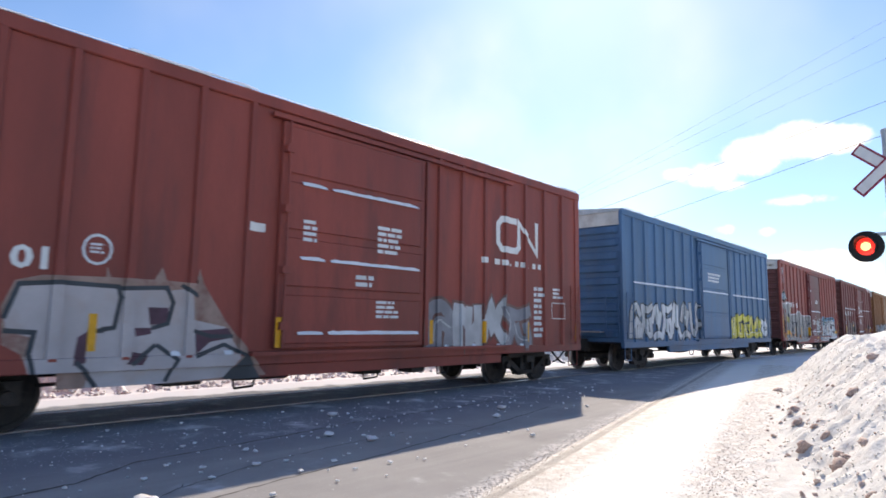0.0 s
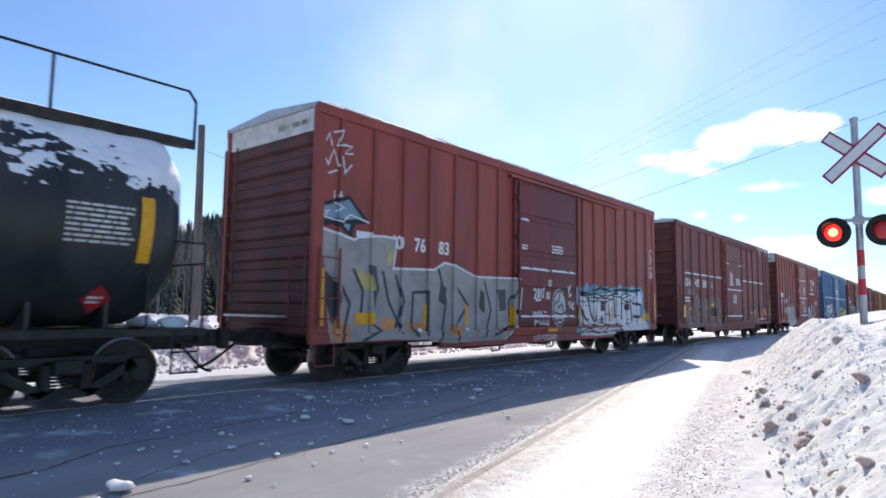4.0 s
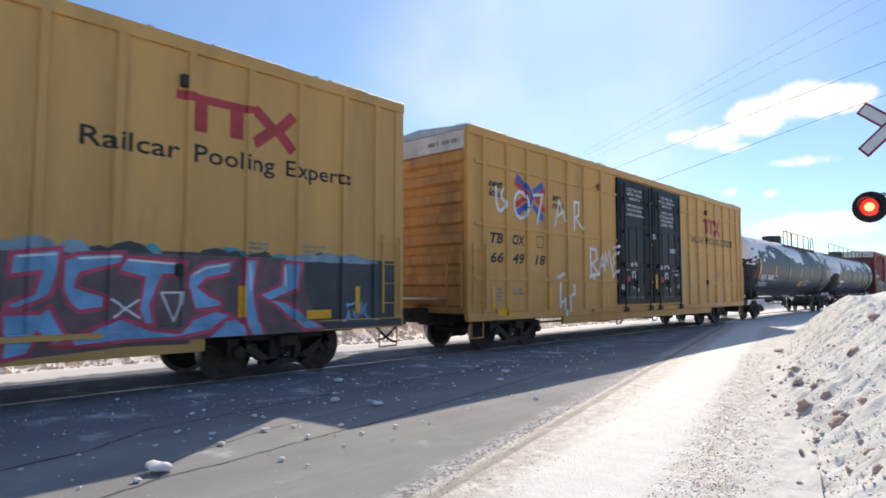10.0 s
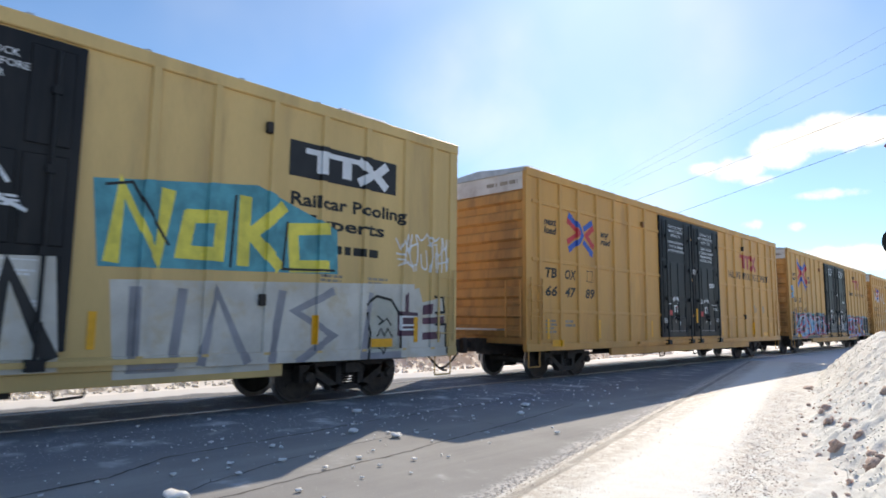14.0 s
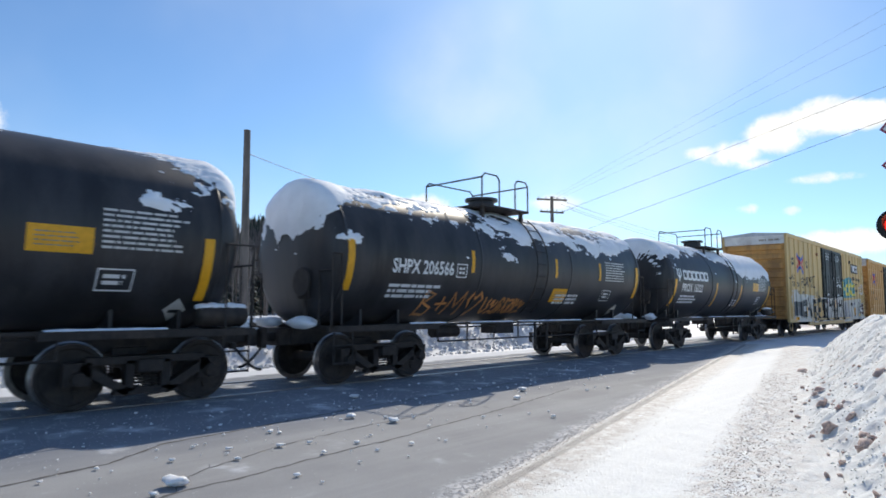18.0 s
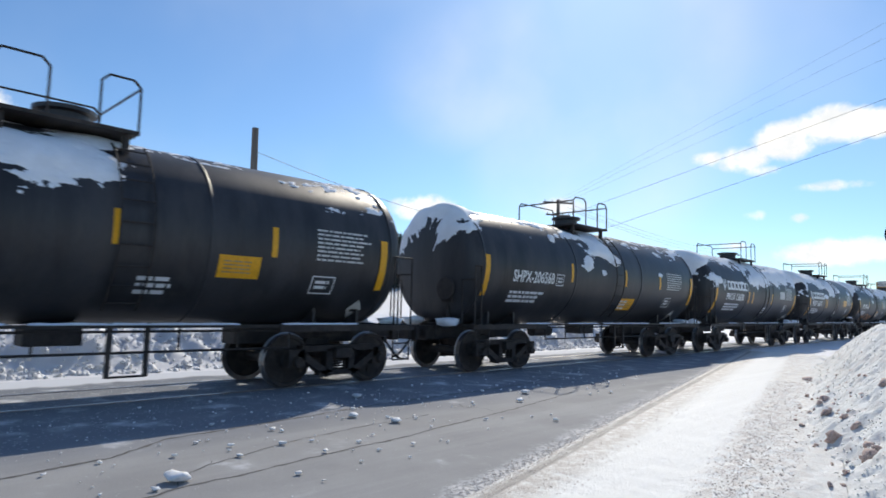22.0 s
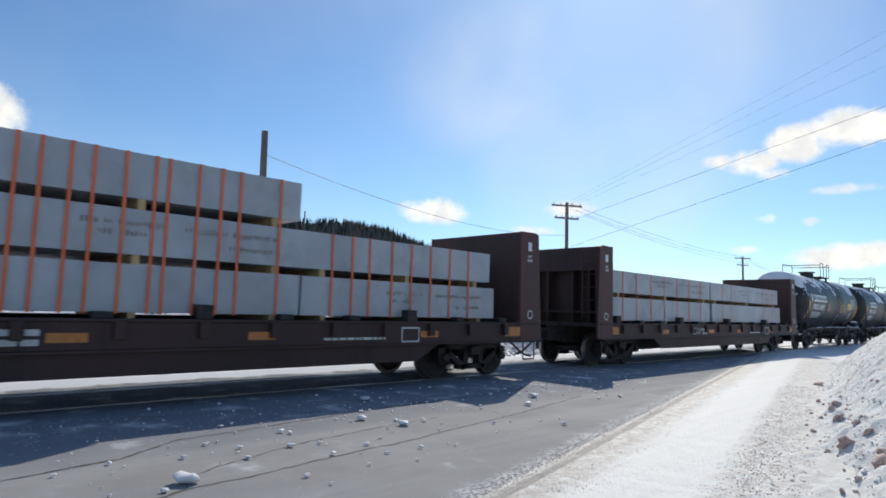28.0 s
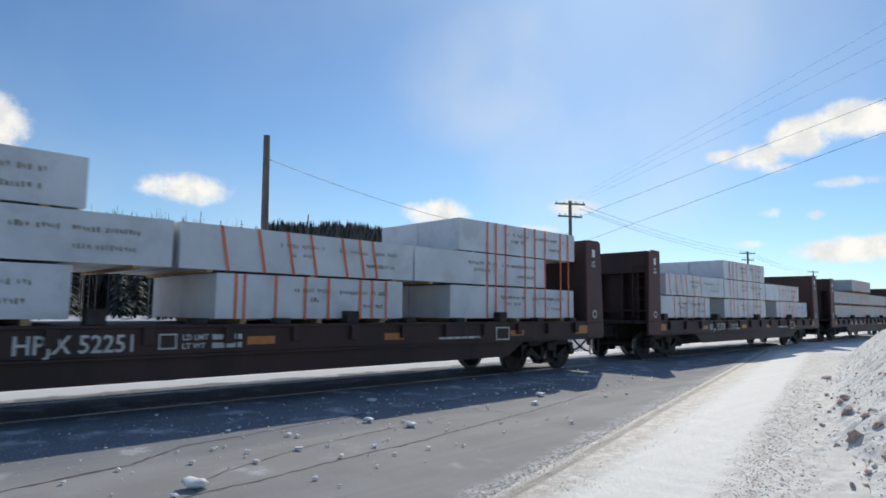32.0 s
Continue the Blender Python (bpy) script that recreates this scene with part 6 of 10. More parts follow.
# blue car
graffiti(box_a, Z_B, -7.6, -1.8, 0.95, 2.3, 7, (SILVER, SPRAY_WHITE), SLATE, 1, back=None, hl=SPRAY_WHITE)
graffiti(box_a, Z_B, 1.8, 7.6, 0.95, 2.0, 6, (SPRAY_WHITE, SPRAY_YELLOW), SLATE, 2, hl=SPRAY_WHITE)
mark(box_a, bars(-0.8, 0.8, 3.2, 3.6, 3, 4), SPRAY_WHITE, Z_B)
for a, b in ((-7.4, -2.3), (-1.5, 1.5), (2.3, 7.4)):
    ledge_snow(box_a, a, b, 2.78, 1.525 if abs(a) > 2 else 1.588)

# red car with the silver piece
mark(box_b, bars(-6.95, -6.42, 2.40, 2.70, 1, 3, 0.95), WHITE, Z_B)
for s, y in (("40", -6.95), ("59", -6.03), ("01", -5.28)):
    mark(box_b, text_mesh(s, 0.26, y, 2.04, fit=0.40, heavy=0.012), WHITE, Z_B, label="white lettering")
bm = bmesh.new()
stroke(bm, [(4.95, 3.92), (4.40, 3.92), (4.25, 3.78), (4.25, 3.35), (4.40, 3.20), (4.98, 3.20), (5.08, 3.30), (5.08, 3.92), (5.85, 3.20), (5.85, 3.95)], 0.15)
mark(box_b, bm, WHITE, Z_B, name="emblem", label="white line emblem")
for k, (y, w) in enumerate(((3.62, 0.2), (4.12, 0.2), (4.40, 0.2), (4.72, 0.05), (4.92, 0.14), (5.14, 0.14), (5.42, 0.05), (5.66, 0.14), (5.90, 0.14))):
    mark(box_b, plate(y, y + w, 2.82, 2.95 if w > 0.1 else 2.87, 0.001), WHITE, Z_B)
bm = bmesh.new()
stroke(bm, [(-4.33 + 0.17 * math.cos(k * 0.524), 2.33 + 0.19 * math.sin(k * 0.524)) for k in range(13)], 0.035)
mark(box_b, bm, SPRAY_WHITE, Z_B, name="emblem", label="round white stencil")
mark(box_b, bars(-4.42, -4.24, 2.27, 2.42, 3, 8), SPRAY_WHITE, Z_B)
graffiti(box_b, Z_B, 1.8, 5.5, 0.85, 1.95, 4, (SMOKE, SILVER), GHOST, 4, back=None, hl=SILVER, fat=0.3)
for y0, y1, z in ((-1.30, 1.45, 3.70), (-1.30, 1.5, 2.45), (-1.30, 1.5, 1.22)):
    ledge_snow(box_b, y0, y0 + 0.5, z, 1.575)
    ledge_snow(box_b, y0 + 0.62, y1, z, 1.575)
for k, (a, b, c, d, n) in enumerate(((-1.25, -0.95, 2.75, 3.15, 4), (0.4, 1.05, 2.7, 3.25, 5), (0.4, 1.0, 1.5, 1.85, 4), (-0.1, 0.35, 2.05, 2.3, 2), (5.72, 6.15, 1.1, 2.4, 9), (-7.0, -6.5, 1.4, 1.9, 4), (-5.95, -5.55, 1.45, 1.75, 3))):
    mark(box_b, bars(a, b, c, d, n, k), SPRAY_WHITE, Z_B)
mark(box_b, frame_mark(6.55, 7.1, 1.6, 2.0), WHITE, Z_B)
mark(box_b, bars(6.6, 7.0, 2.1, 2.4, 3, 5), SPRAY_WHITE, Z_B)
mark(box_b, plate(-2.2, -1.9, 2.84, 2.98, 0.003), WHITE, Z_B)
reflectors(box_b, Z_B, (-7.5, -4.32, -1.66, 2.0, 3.7, 5.42, 7.75))

# dark car with snow ledges
for a, b in ((-6.97, -6.15), (-5.95, -5.05), (-4.85, -4.0), (-3.8, -2.98), (-2.75, -1.85)):
    ledge_snow(box_c, a, b, 2.98, 1.474)
for a, b in ((-1.3, -0.95), (0.9, 1.4)):
    ledge_snow(box_c, a, b, 3.74, 1.575)
ledge_snow(box_c, -1.3, 1.4, 2.48, 1.575)
ledge_snow(box_c, -1.3, 1.4, 1.20, 1.575)
for a, b in ((1.85, 2.8), (3.1, 3.95), (4.2, 5.2), (5.5, 6.4)):
    ledge_snow(box_c, a, b, 3.02, 1.474)
for s, y, w in (("CNA", -6.9, 0.76), ("405", -5.65, 0.62), ("581", -4.6, 0.60)):
    mark(box_c, text_mesh(s, 0.31, y, 2.49, fit=w, heavy=0.011), WHITE, Z_C, label="white lettering")
mark(box_c, frame_mark(-3.4, -3.15, 2.5, 2.76), WHITE, Z_C)
mark(box_c, bars(-3.33, -3.22, 2.55, 2.7, 2, 1), WHITE, Z_C)
for k, (a, b, c, d, n) in enumerate(((-6.9, -6.15, 1.80, 2.05, 2), (-5.6, -5.2, 1.6, 2.1, 4), (-0.75, -0.1, 2.7, 3.35, 6), (0.3, 1.2, 2.75, 3.1, 3), (-0.2, 0.4, 1.85, 2.3, 5), (6.45, 6.9, 1.45, 1.65, 2), (5.1, 6.9, 1.02, 1.1, 1))):
    mark(box_c, bars(a, b, c, d, n, k + 20), SPRAY_WHITE, Z_C)
mark(box_c, plate(-3.55, -2.86, 1.23, 1.6, 0.013), SPRAY_BLACK, Z_C, name="plate")
mark(box_c, frame_mark(4.2, 4.65, 1.3, 1.58), WHITE, Z_C)
mark(box_c, bars(4.27, 4.6, 1.36, 1.52, 2, 2), WHITE, Z_C)
reflectors(box_c, Z_C, (-4.78, -1.64, 1.88, 3.95, 6.02))
mark(box_c, plate(-7.47, -7.22, 1.19, 1.67, 0.118), REFLECT, Z_C, name="reflector")
mark(box_c, plate(7.78, 7.88, 1.23, 2.1, 0.03), REFLECT, Z_C, name="reflector")
for a, b, c, d in ((-6.55, -6.3, 1.5, 1.58), (-3.5, -3.1, 1.68, 1.78), (6.4, 6.95, 1.26, 1.42), (3.42, 3.68, 1.34, 1.44)):
    mark(box_c, plate(a, b, c, d, 0.014), REFLECT, Z_C, name="sticker", label="yellow sticker")

ledge_snow(box_c, 5.2, 7.9, 5.07, 1.49)
for k in range(9):
    y = 5.25 + 0.3 * k + 0.08 * (k % 2)
    bm = bmesh.new()
    tube(bm, (1.545, y, 5.05), (1.545, y, 4.98 - (0.12, 0.3, 0.08, 0.2, 0.05)[k % 5]), 0.03, 0.004, n=6)
    part("icicle", bm, CAR_SNOW, box_c, "small icicle under the roof edge")
for car, ys in ((box_c, (1.95, 2.75, 3.2, 3.8, 4.3, 5.0, -2.3, -4.0, -6.3)), (box_b, (-6.6, -3.3, -2.5, 2.4, 3.3, 4.2, 5.1)), (box_d, (-5.1, -3.5, 2.6, 4.2, 5.8))):
    for y in ys:
        ledge_snow(car, y, y + 0.13, 0.93, 1.475)

# red car with the large piece
for s, y, w in (("40", -5.96, 0.38), ("76", -5.22, 0.35), ("83", -4.45, 0.36)):
    mark(box_d, text_mesh(s, 0.27, y, 2.60, fit=w, heavy=0.012), WHITE, Z_D, label="white lettering")
mark(box_d, bars(-6.83, -6.43, 2.60, 2.87, 1, 3, 0.95), WHITE, Z_D)
mark(box_d, text_mesh("16", 0.16, -7.4, 3.39), WHITE, Z_D)
tag(box_d, Z_D, 7.3, 7.75, 2.6, 3.0, 2, SPRAY_WHITE, 17)
tag(box_d, Z_D, 7.3, 7.7, 3.1, 3.65, 1, SPRAY_WHITE, 18)
for a, b, z in ((-1.36, -0.9, 2.45), (-0.86, 0.02, 2.45), (0.14, 1.08, 2.45), (1.11, 1.48, 2.45), (-1.36, -0.92, 1.22), (-0.86, 0.08, 1.22), (0.14, 1.08, 1.22), (1.12, 1.46, 1.22), (-1.38, -1.0, 3.7)):
    ledge_snow(box_d, a, b, z, 1.575)
mark(box_d, bars(0.2, 0.85, 2.95, 3.2, 3, 3), SPRAY_WHITE, Z_D)
mark(box_d, bars(-1.3, -1.0, 2.95, 3.1, 2, 3), SPRAY_WHITE, Z_D)
mark(box_d, plate(-0.08, 0.42, 0.84, 0.915, 0.05), REFLECT, Z_D, name="sticker", label="yellow notice plate on the sill")
mark(box_d, plate(-0.12, 0.08, 1.70, 1.90, 0.004), OFFWHITE, Z_D, name="placard", label="dirty white placard")
bm = bmesh.new()
stroke(bm, [(0.10 + 0.08 * math.cos(t * 0.5), 2.14 + 0.08 * math.sin(t * 0.5)) for t in range(14)], 0.03, 0.003)
stroke(bm, [(0.10, 2.09), (0.10, 2.19)], 0.03, 0.003)
mark(box_d, bm, SPRAY_WHITE, Z_D, name="emblem", label="round white stencil")
tag(box_d, Z_D, -0.8, 0.5, 0.62, 0.76, 6, SPRAY_WHITE, 71, 0.022, base=1.462)
reflectors(box_d, Z_D, (-4.87, -3.46, -1.66, 1.75))
mark(box_d, plate(4.14, 4.26, 1.08, 1.56, 0.0135), REFLECT, Z_D, name="reflector", label="yellow reflective strip")
mark(box_d, plate(6.6, 7.06, 1.09, 1.31, 0.0135), REFLECT, Z_D, name="sticker", label="yellow notice plate")
mark(box_d, plate(-7.7, -7.58, 1.08, 2.1, 0.03), REFLECT, Z_D, name="reflector")
mark(box_d, plate(7.68, 7.8, 1.12, 2.05, 0.03), REFLECT, Z_D, name="reflector")
mark(box_d, plate(-6.83, -6.35, 1.1, 1.32, 0.012), REFLECT, Z_D, name="sticker", label="yellow sticker")


# yellow cars
def arrows(car, zones, y0, z0, w, h):
    """The blue and red arrow emblem."""
    def at(p):
        return (y0 + w * p[0], z0 + h * p[1])
    red, blue = bmesh.new(), bmesh.new()
    t = 0.115 * w
    for line in ([(0.02, 0.80), (0.42, 0.53), (0.02, 0.27)], [(0.98, 0.73), (0.72, 0.50), (0.98, 0.24)]):
        stroke(red, [at(p) for p in line], t, 0.002)
    for line in ([(0.06, 0.93), (0.50, 0.64), (0.56, 0.50), (0.50, 0.38), (0.06, 0.09)], [(0.93, 0.86), (0.64, 0.68)], [(0.93, 0.05), (0.62, 0.30)]):
        stroke(blue, [at(p) for p in line], t, 0.004)
    for bm, tips in ((red, ((0.0, 0.80, 0.0), (0.0, 0.27, 0.0), (1.0, 0.73, 0.0), (1.0, 0.24, 0.0))), (blue, ((0.05, 0.95, 1), (0.05, 0.07, 1), (0.95, 0.88, 1), (0.95, 0.02, 1)))):
        for a, b, k in tips:
            s = 1 if a < 0.5 else -1
            poly(bm, [at(p) for p in ((a - 0.01 * s, b - 0.09), (a + 0.15 * s, b), (a - 0.01 * s, b + 0.09))], 0.005)
    mark(car, red, LOGO_RED, zones, name="emblem", label="red arrows of the emblem")
    mark(car, blue, LOGO_BLUE, zones, name="emblem", label="blue arrows of the emblem")


def owner_sign(car, zones, y0, z0, w, h, paint_of=None, up=0.0):
    """The red block sign over the slogan, as plain shapes."""
    bm = bmesh.new()
    poly(bm, [(y0, z0 + h * 0.78), (y0 + w * 0.62, z0 + h * 0.80), (y0 + w * 0.66, z0 + h), (y0, z0 + h)])
    for a in (0.13, 0.43):
        poly(bm, [(y0 + w * a, z0 + h * 0.1), (y0 + w * (a + 0.115), z0 + h * 0.1), (y0 + w * (a + 0.115), z0 + h * 0.81), (y0 + w * a, z0 + h * 0.81)])
    stroke(bm, [(y0 + w * 0.66, z0 + h * 0.92), (y0 + w * 0.82, z0 + h * 0.52), (y0 + w * 0.66, z0 + h * 0.12)], w * 0.092, 0.002)
    stroke(bm, [(y0 + w * 0.99, z0 + h * 0.95), (y0 + w * 0.86, z0 + h * 0.52), (y0 + w * 0.99, z0 + h * 0.10)], w * 0.092, 0.002)
    for v in bm.verts:
        v.co.x += up
    mark(car, bm, paint_of or FADED_RED, zones, name="emblem", label="block emblem")


def yellow_marks(car, nums, slogan, seed, extra=True):
    Z = Z_Y
    for s, y, w in (("TB", -8.66, 0.50), ("OX", -7.80, 0.52)):
        mark(car, text_mesh(s, 0.23, y, 2.52, fit=w, slant=0.2, heavy=0.010), INK, Z, label="black slanted lettering")
    for s, y, w in zip(nums, (-8.65, -7.80, -6.84), (0.50, 0.50, 0.46)):
        mark(car, text_mesh(s, 0.23, y, 2.07, fit=w, slant=0.2, heavy=0.010), INK, Z, label="black slanted lettering")
    for s, y, z in (("next", -8.70, 3.82), ("load", -8.70, 3.60), ("any", -6.02, 3.78), ("road", -6.02, 3.56)):
        mark(car, text_mesh(s, 0.17, y, z, fit=0.54 if s != "any" else 0.44, slant=0.2, heavy=0.010), INK, Z, label="black slanted lettering")
    arrows(car, Z, *((-7.66, 3.22, 1.25, 1.0) if car is not box_h else (-7.92, 3.25, 1.66, 1.42)))
    if car is box_j:
        mark(car, plate(5.45, 7.75, 3.77, 4.37, 0.006), SPRAY_BLACK, Z, name="graffiti", label="black sprayed block behind the emblem")
        owner_sign(car, Z, 5.75, 3.84, 1.75, 0.44, SPRAY_WHITE, 0.010)
        mark(car, text_mesh("Railcar Pooling", 0.21, 5.5, 3.30, fit=2.5, heavy=0.009), INK, Z, label="black slogan lettering")
        mark(car, text_mesh("Experts", 0.21, 5.75, 2.95, fit=1.75, heavy=0.009), INK, Z, label="black slogan lettering")
        mark(car, bars(5.85, 7.45, 2.54, 2.70, 1, 4, 0.9), INK, Z)
    elif car is box_h:
        owner_sign(car, Z, 4.95, 3.70, 1.95, 0.62)
    else:
        owner_sign(car, Z, 4.82, 3.60, 1.80, 0.62)
    for s, y, w in zip(slogan, (3.73, 5.24, 6.79) if car is box_h else (3.44, 5.06, 6.8), (1.30, 1.34, 1.36) if car is box_h else (1.42, 1.54, 1.41)):
        mark(car, text_mesh(s, 0.26, y, 3.31 if car is box_h else 3.23, fit=w, heavy=0.004), INK, Z, label="black slogan lettering")
    for k, (lines, y0) in enumerate(((("CLOSE THIS DOOR", "BEFORE CLOSING", "MAIN DOOR"), -1.85), (("CLOSE AND LOCK", "BOTH DOORS BEFORE", "MOVING CAR"), 0.65))):
        for i, s in enumerate(lines):
            mark(car, text_mesh(s, 0.088, y0 + 0.5, 4.52 - 0.14 * i, align="CENTER", heavy=0.001), SPRAY_WHITE, [], 1.559, label="white stencil lettering")
    if extra:
        for k, (lines, y0) in enumerate(((("CIERRE ESTA PUERTA", "ANTES DE CERRAR", "LA PUERTA PRINCIPAL"), -1.85), (("CIERRE Y PONGA", "EL SEGURO EN AMBAS", "PUERTAS ANTES DE", "MOVER EL CARRO"), 0.65))):
            for i, s in enumerate(lines):
                mark(car, text_mesh(s, 0.085, y0 + 0.5, 4.02 - 0.14 * i, align="CENTER", heavy=0.001), SPRAY_WHITE, [], 1.559, label="white stencil lettering")
    rnd = random.Random(seed)
    for a, b, c, d, n in ((-0.06, 0.22, 3.1, 3.28, 4), (1.34, 1.90, 2.70, 2.86, 3), (1.54, 2.10, 2.08, 2.11, 1), (1.66, 2.08, 1.90, 1.99, 2), (1.92, 2.12, 1.48, 1.63, 3), (-2.36, -2.1, 1.44, 1.60, 3), (-1.62, -1.47, 1.60, 1.66, 2), (-2.0, -1.8, 2.03, 2.07, 1), (-1.38, -1.26, 2.06, 2.09, 1)):
        mark(car, bars(a, b, c, d, n, rnd.randrange(99)), SPRAY_WHITE, [], 1.559)
    for y in (-1.50, 0.99):
        for dy, lean in ((-0.09, 0.5), (0.17, -0.55)):
            bm = bars(-0.10, 0.10, -0.06, 0.06, 3, rnd.randrange(99), 0.8)
            bmesh.ops.rotate(bm, verts=bm.verts, cent=(0, 0, 0), matrix=Matrix.Rotation(lean, 3, "X"))
            bmesh.ops.translate(bm, verts=bm.verts, vec=(0, y + dy, 2.22))
            mark(car, bm, SPRAY_WHITE, [], 1.559)
        mark(car, plate(y + 0.02, y + 0.10, 1.93, 1.985, 0.0), LOGO_RED, [], 1.565, name="sticker", label="red sticker")
        mark(car, plate(y - 0.45, y - 0.26, 1.69, 1.85, 0.0), LOGO_RED, [], 1.56, name="sticker", label="red sticker")
        mark(car, plate(y + 0.30, y + 0.34, 1.38, 1.50, 0.0), SPRAY_WHITE, [], 1.56, name="sticker", label="small white mark")
        mark(car, plate(y - 0.02, y + 0.01, 1.46, 1.54, 0.0), SPRAY_WHITE, [], 1.56, name="sticker", label="small white mark")
        # bright scuffed lip along the foot of the leaf
        mark(car, plate(y - 0.5, y + 0.75, 1.185, 1.20, 0.0), SMOKE, [], 1.556, name="door_lip", label="scuffed steel lip")
    bm = bmesh.new()
    stroke(bm, [(0.59 + 0.07 * math.cos(t * 0.5), 2.19 + 0.07 * math.sin(t * 0.5)) for t in range(14)], 0.028, 0.0)
    stroke(bm, [(0.59, 2.15), (0.59, 2.23)], 0.025, 0.0)
    mark(car, bm, SPRAY_WHITE, [], 1.559, name="emblem", label="round white stencil")
    for a, b, c, d, n in ((-8.65, -8.15, 1.15, 1.5, 4), (-7.8, -7.3, 1.3, 1.5, 2), (6.1, 6.6, 1.9, 2.2, 4), (7.1, 7.6, 1.9, 2.2, 4)):
        mark(car, bars(a, b, c, d, n, rnd.randrange(99)), PRINT, Z)
    mark(car, frame_mark(-6.75, -6.48, 2.5, 2.78), INK, Z)
    for a, b, c, d in ((-8.45, -8.02, 0.84, 1.0), (7.2, 7.7, 0.95, 1.1)):
        mark(car, plate(a, b, c, d, 0.055), REFLECT, Z, name="sticker", label="yellow notice plate")
    reflectors(car, Z, (-8.55, -6.24, -3.06, 2.71, 6.03, 8.32))
    mark(car, plate(0.11, 0.25, 1.46, 1.94, 0.0), REFLECT, [], 1.56, name="reflector")
    # top hatch hinges
    if car in (box_g, box_i):
        part("latch_bar", boxes((1.50, 1.545, 5.08, 5.85, 1.64, 1.80), bevel=0.01), YELLOW, car)
    for y, z in ((5.05, 4.45), (5.05, 1.72), (-3.6, 4.4)):
        part("hinge_block", boxes((1.47, 1.56, y - 0.05, y + 0.05, z - 0.09, z + 0.09), bevel=0.01), OCHRE if y < 0 else STEEL, car)


def fascia_marks(car, half):
    # dark stencilled marks on the white end fascia
    for x0, x1, z0, z1 in ((0.25, 0.60, 4.74, 4.86), (0.68, 1.25, 4.74, 4.86)):
        bm = bars(x0, x1, z0, z1, 1, 3, 0.8)
        for v in bm.verts:
            v.co = Vector((v.co.y, -half + 0.046, v.co.z))
        part("lettering", bm, PRINT, car)


for car, half in ((box_g, 9.48), (box_h, 9.435), (box_i, 9.46), (box_j, 9.435), (box_d, 7.85), (box_b, 7.935)):
    fascia_marks(car, half)
yellow_marks(box_g, ("66", "49", "18"), ("RAILCAR", "POOLING", "EXPERTS"), 1)
yellow_marks(box_h, ("66", "21", "62"), ("Railcar", "Pooling", "Experts"), 2, False)
yellow_marks(box_i, ("66", "47", "89"), ("RAILCAR", "POOLING", "EXPERTS"), 3)
yellow_marks(box_j, ("66", "05", "82"), (), 4, False)
tag(box_g, Z_Y, -8.5, -8.05, 3.25, 3.8, 1, SPRAY_WHITE, 25, 0.08)
bm = bmesh.new()
stroke(bm, [(-7.45 + 0.28 * math.cos(k * 0.6), 3.5 + 0.33 * math.sin(k * 0.6)) for k in range(11)], 0.08, 0.008)
stroke(bm, [(-6.9, 3.8), (-6.5, 3.85), (-6.75, 3.1)], 0.08, 0.008)
mark(box_g, bm, SPRAY_WHITE, Z_Y, name="graffiti")
mark(box_h, plate(-9.38, -2.55, 0.92, 1.98, 0.0015), SLATE, Z_Y, name="graffiti", label="dark slate ground of the graffiti")
mark(box_h, plate(2.5, 9.38, 0.92, 1.98, 0.0015), SLATE, Z_Y, name="graffiti", label="dark slate ground of the graffiti")
mark(box_h, plate(-9.38, 9.38, 0.765, 0.90, 0.0015), SLATE, [], 1.517, name="graffiti", label="overspray along the graffiti")
rnd = random.Random(77)
for k in range(56):
    y = rnd.uniform(-9.1, -2.9) if k % 2 else rnd.uniform(2.8, 9.1)
    w, up = rnd.uniform(0.12, 0.34), rnd.uniform(0.02, 0.13)
    bm = bmesh.new()
    poly(bm, [(y - w, 1.93), (y - w * 0.7, 1.97 + up * 0.6), (y, 1.98 + up), (y + w * 0.6, 1.97 + up * 0.7), (y + w, 1.93), (y, 1.90)], 0.002 + 0.0003 * (k % 6))
    mark(box_h, bm, (SPRAY_TEAL, STEEL_BLUE, SLATE)[k % 3], Z_Y, name="graffiti", label="overspray along the graffiti")
mark(box_h, plate(-2.42, 2.38, 1.02, 2.0, 0.0015), SLATE, [], 1.5535, name="graffiti", label="dark slate ground of the graffiti")
tag(box_h, Z_Y, 0.2, 1.3, 1.1, 1.75, 3, SPRAY_WHITE, 35, 0.06, base=1.557)
tag(box_h, Z_Y, 1.5, 2.2, 1.1, 1.7, 2, SPRAY_BLUE, 36, 0.06, base=1.557)
tag(box_h, Z_Y, 8.0, 8.6, 0.9, 1.2, 2, SPRAY_BLUE, 33, 0.04)
tag(box_h, Z_Y, -9.0, -8.5, 2.75, 3.3, 2, SPRAY_BLUE, 34, 0.05)
tag(box_j, Z_Y, 7.95, 9.3, 2.4, 3.1, 4, SPRAY_WHITE, 49, 0.03)

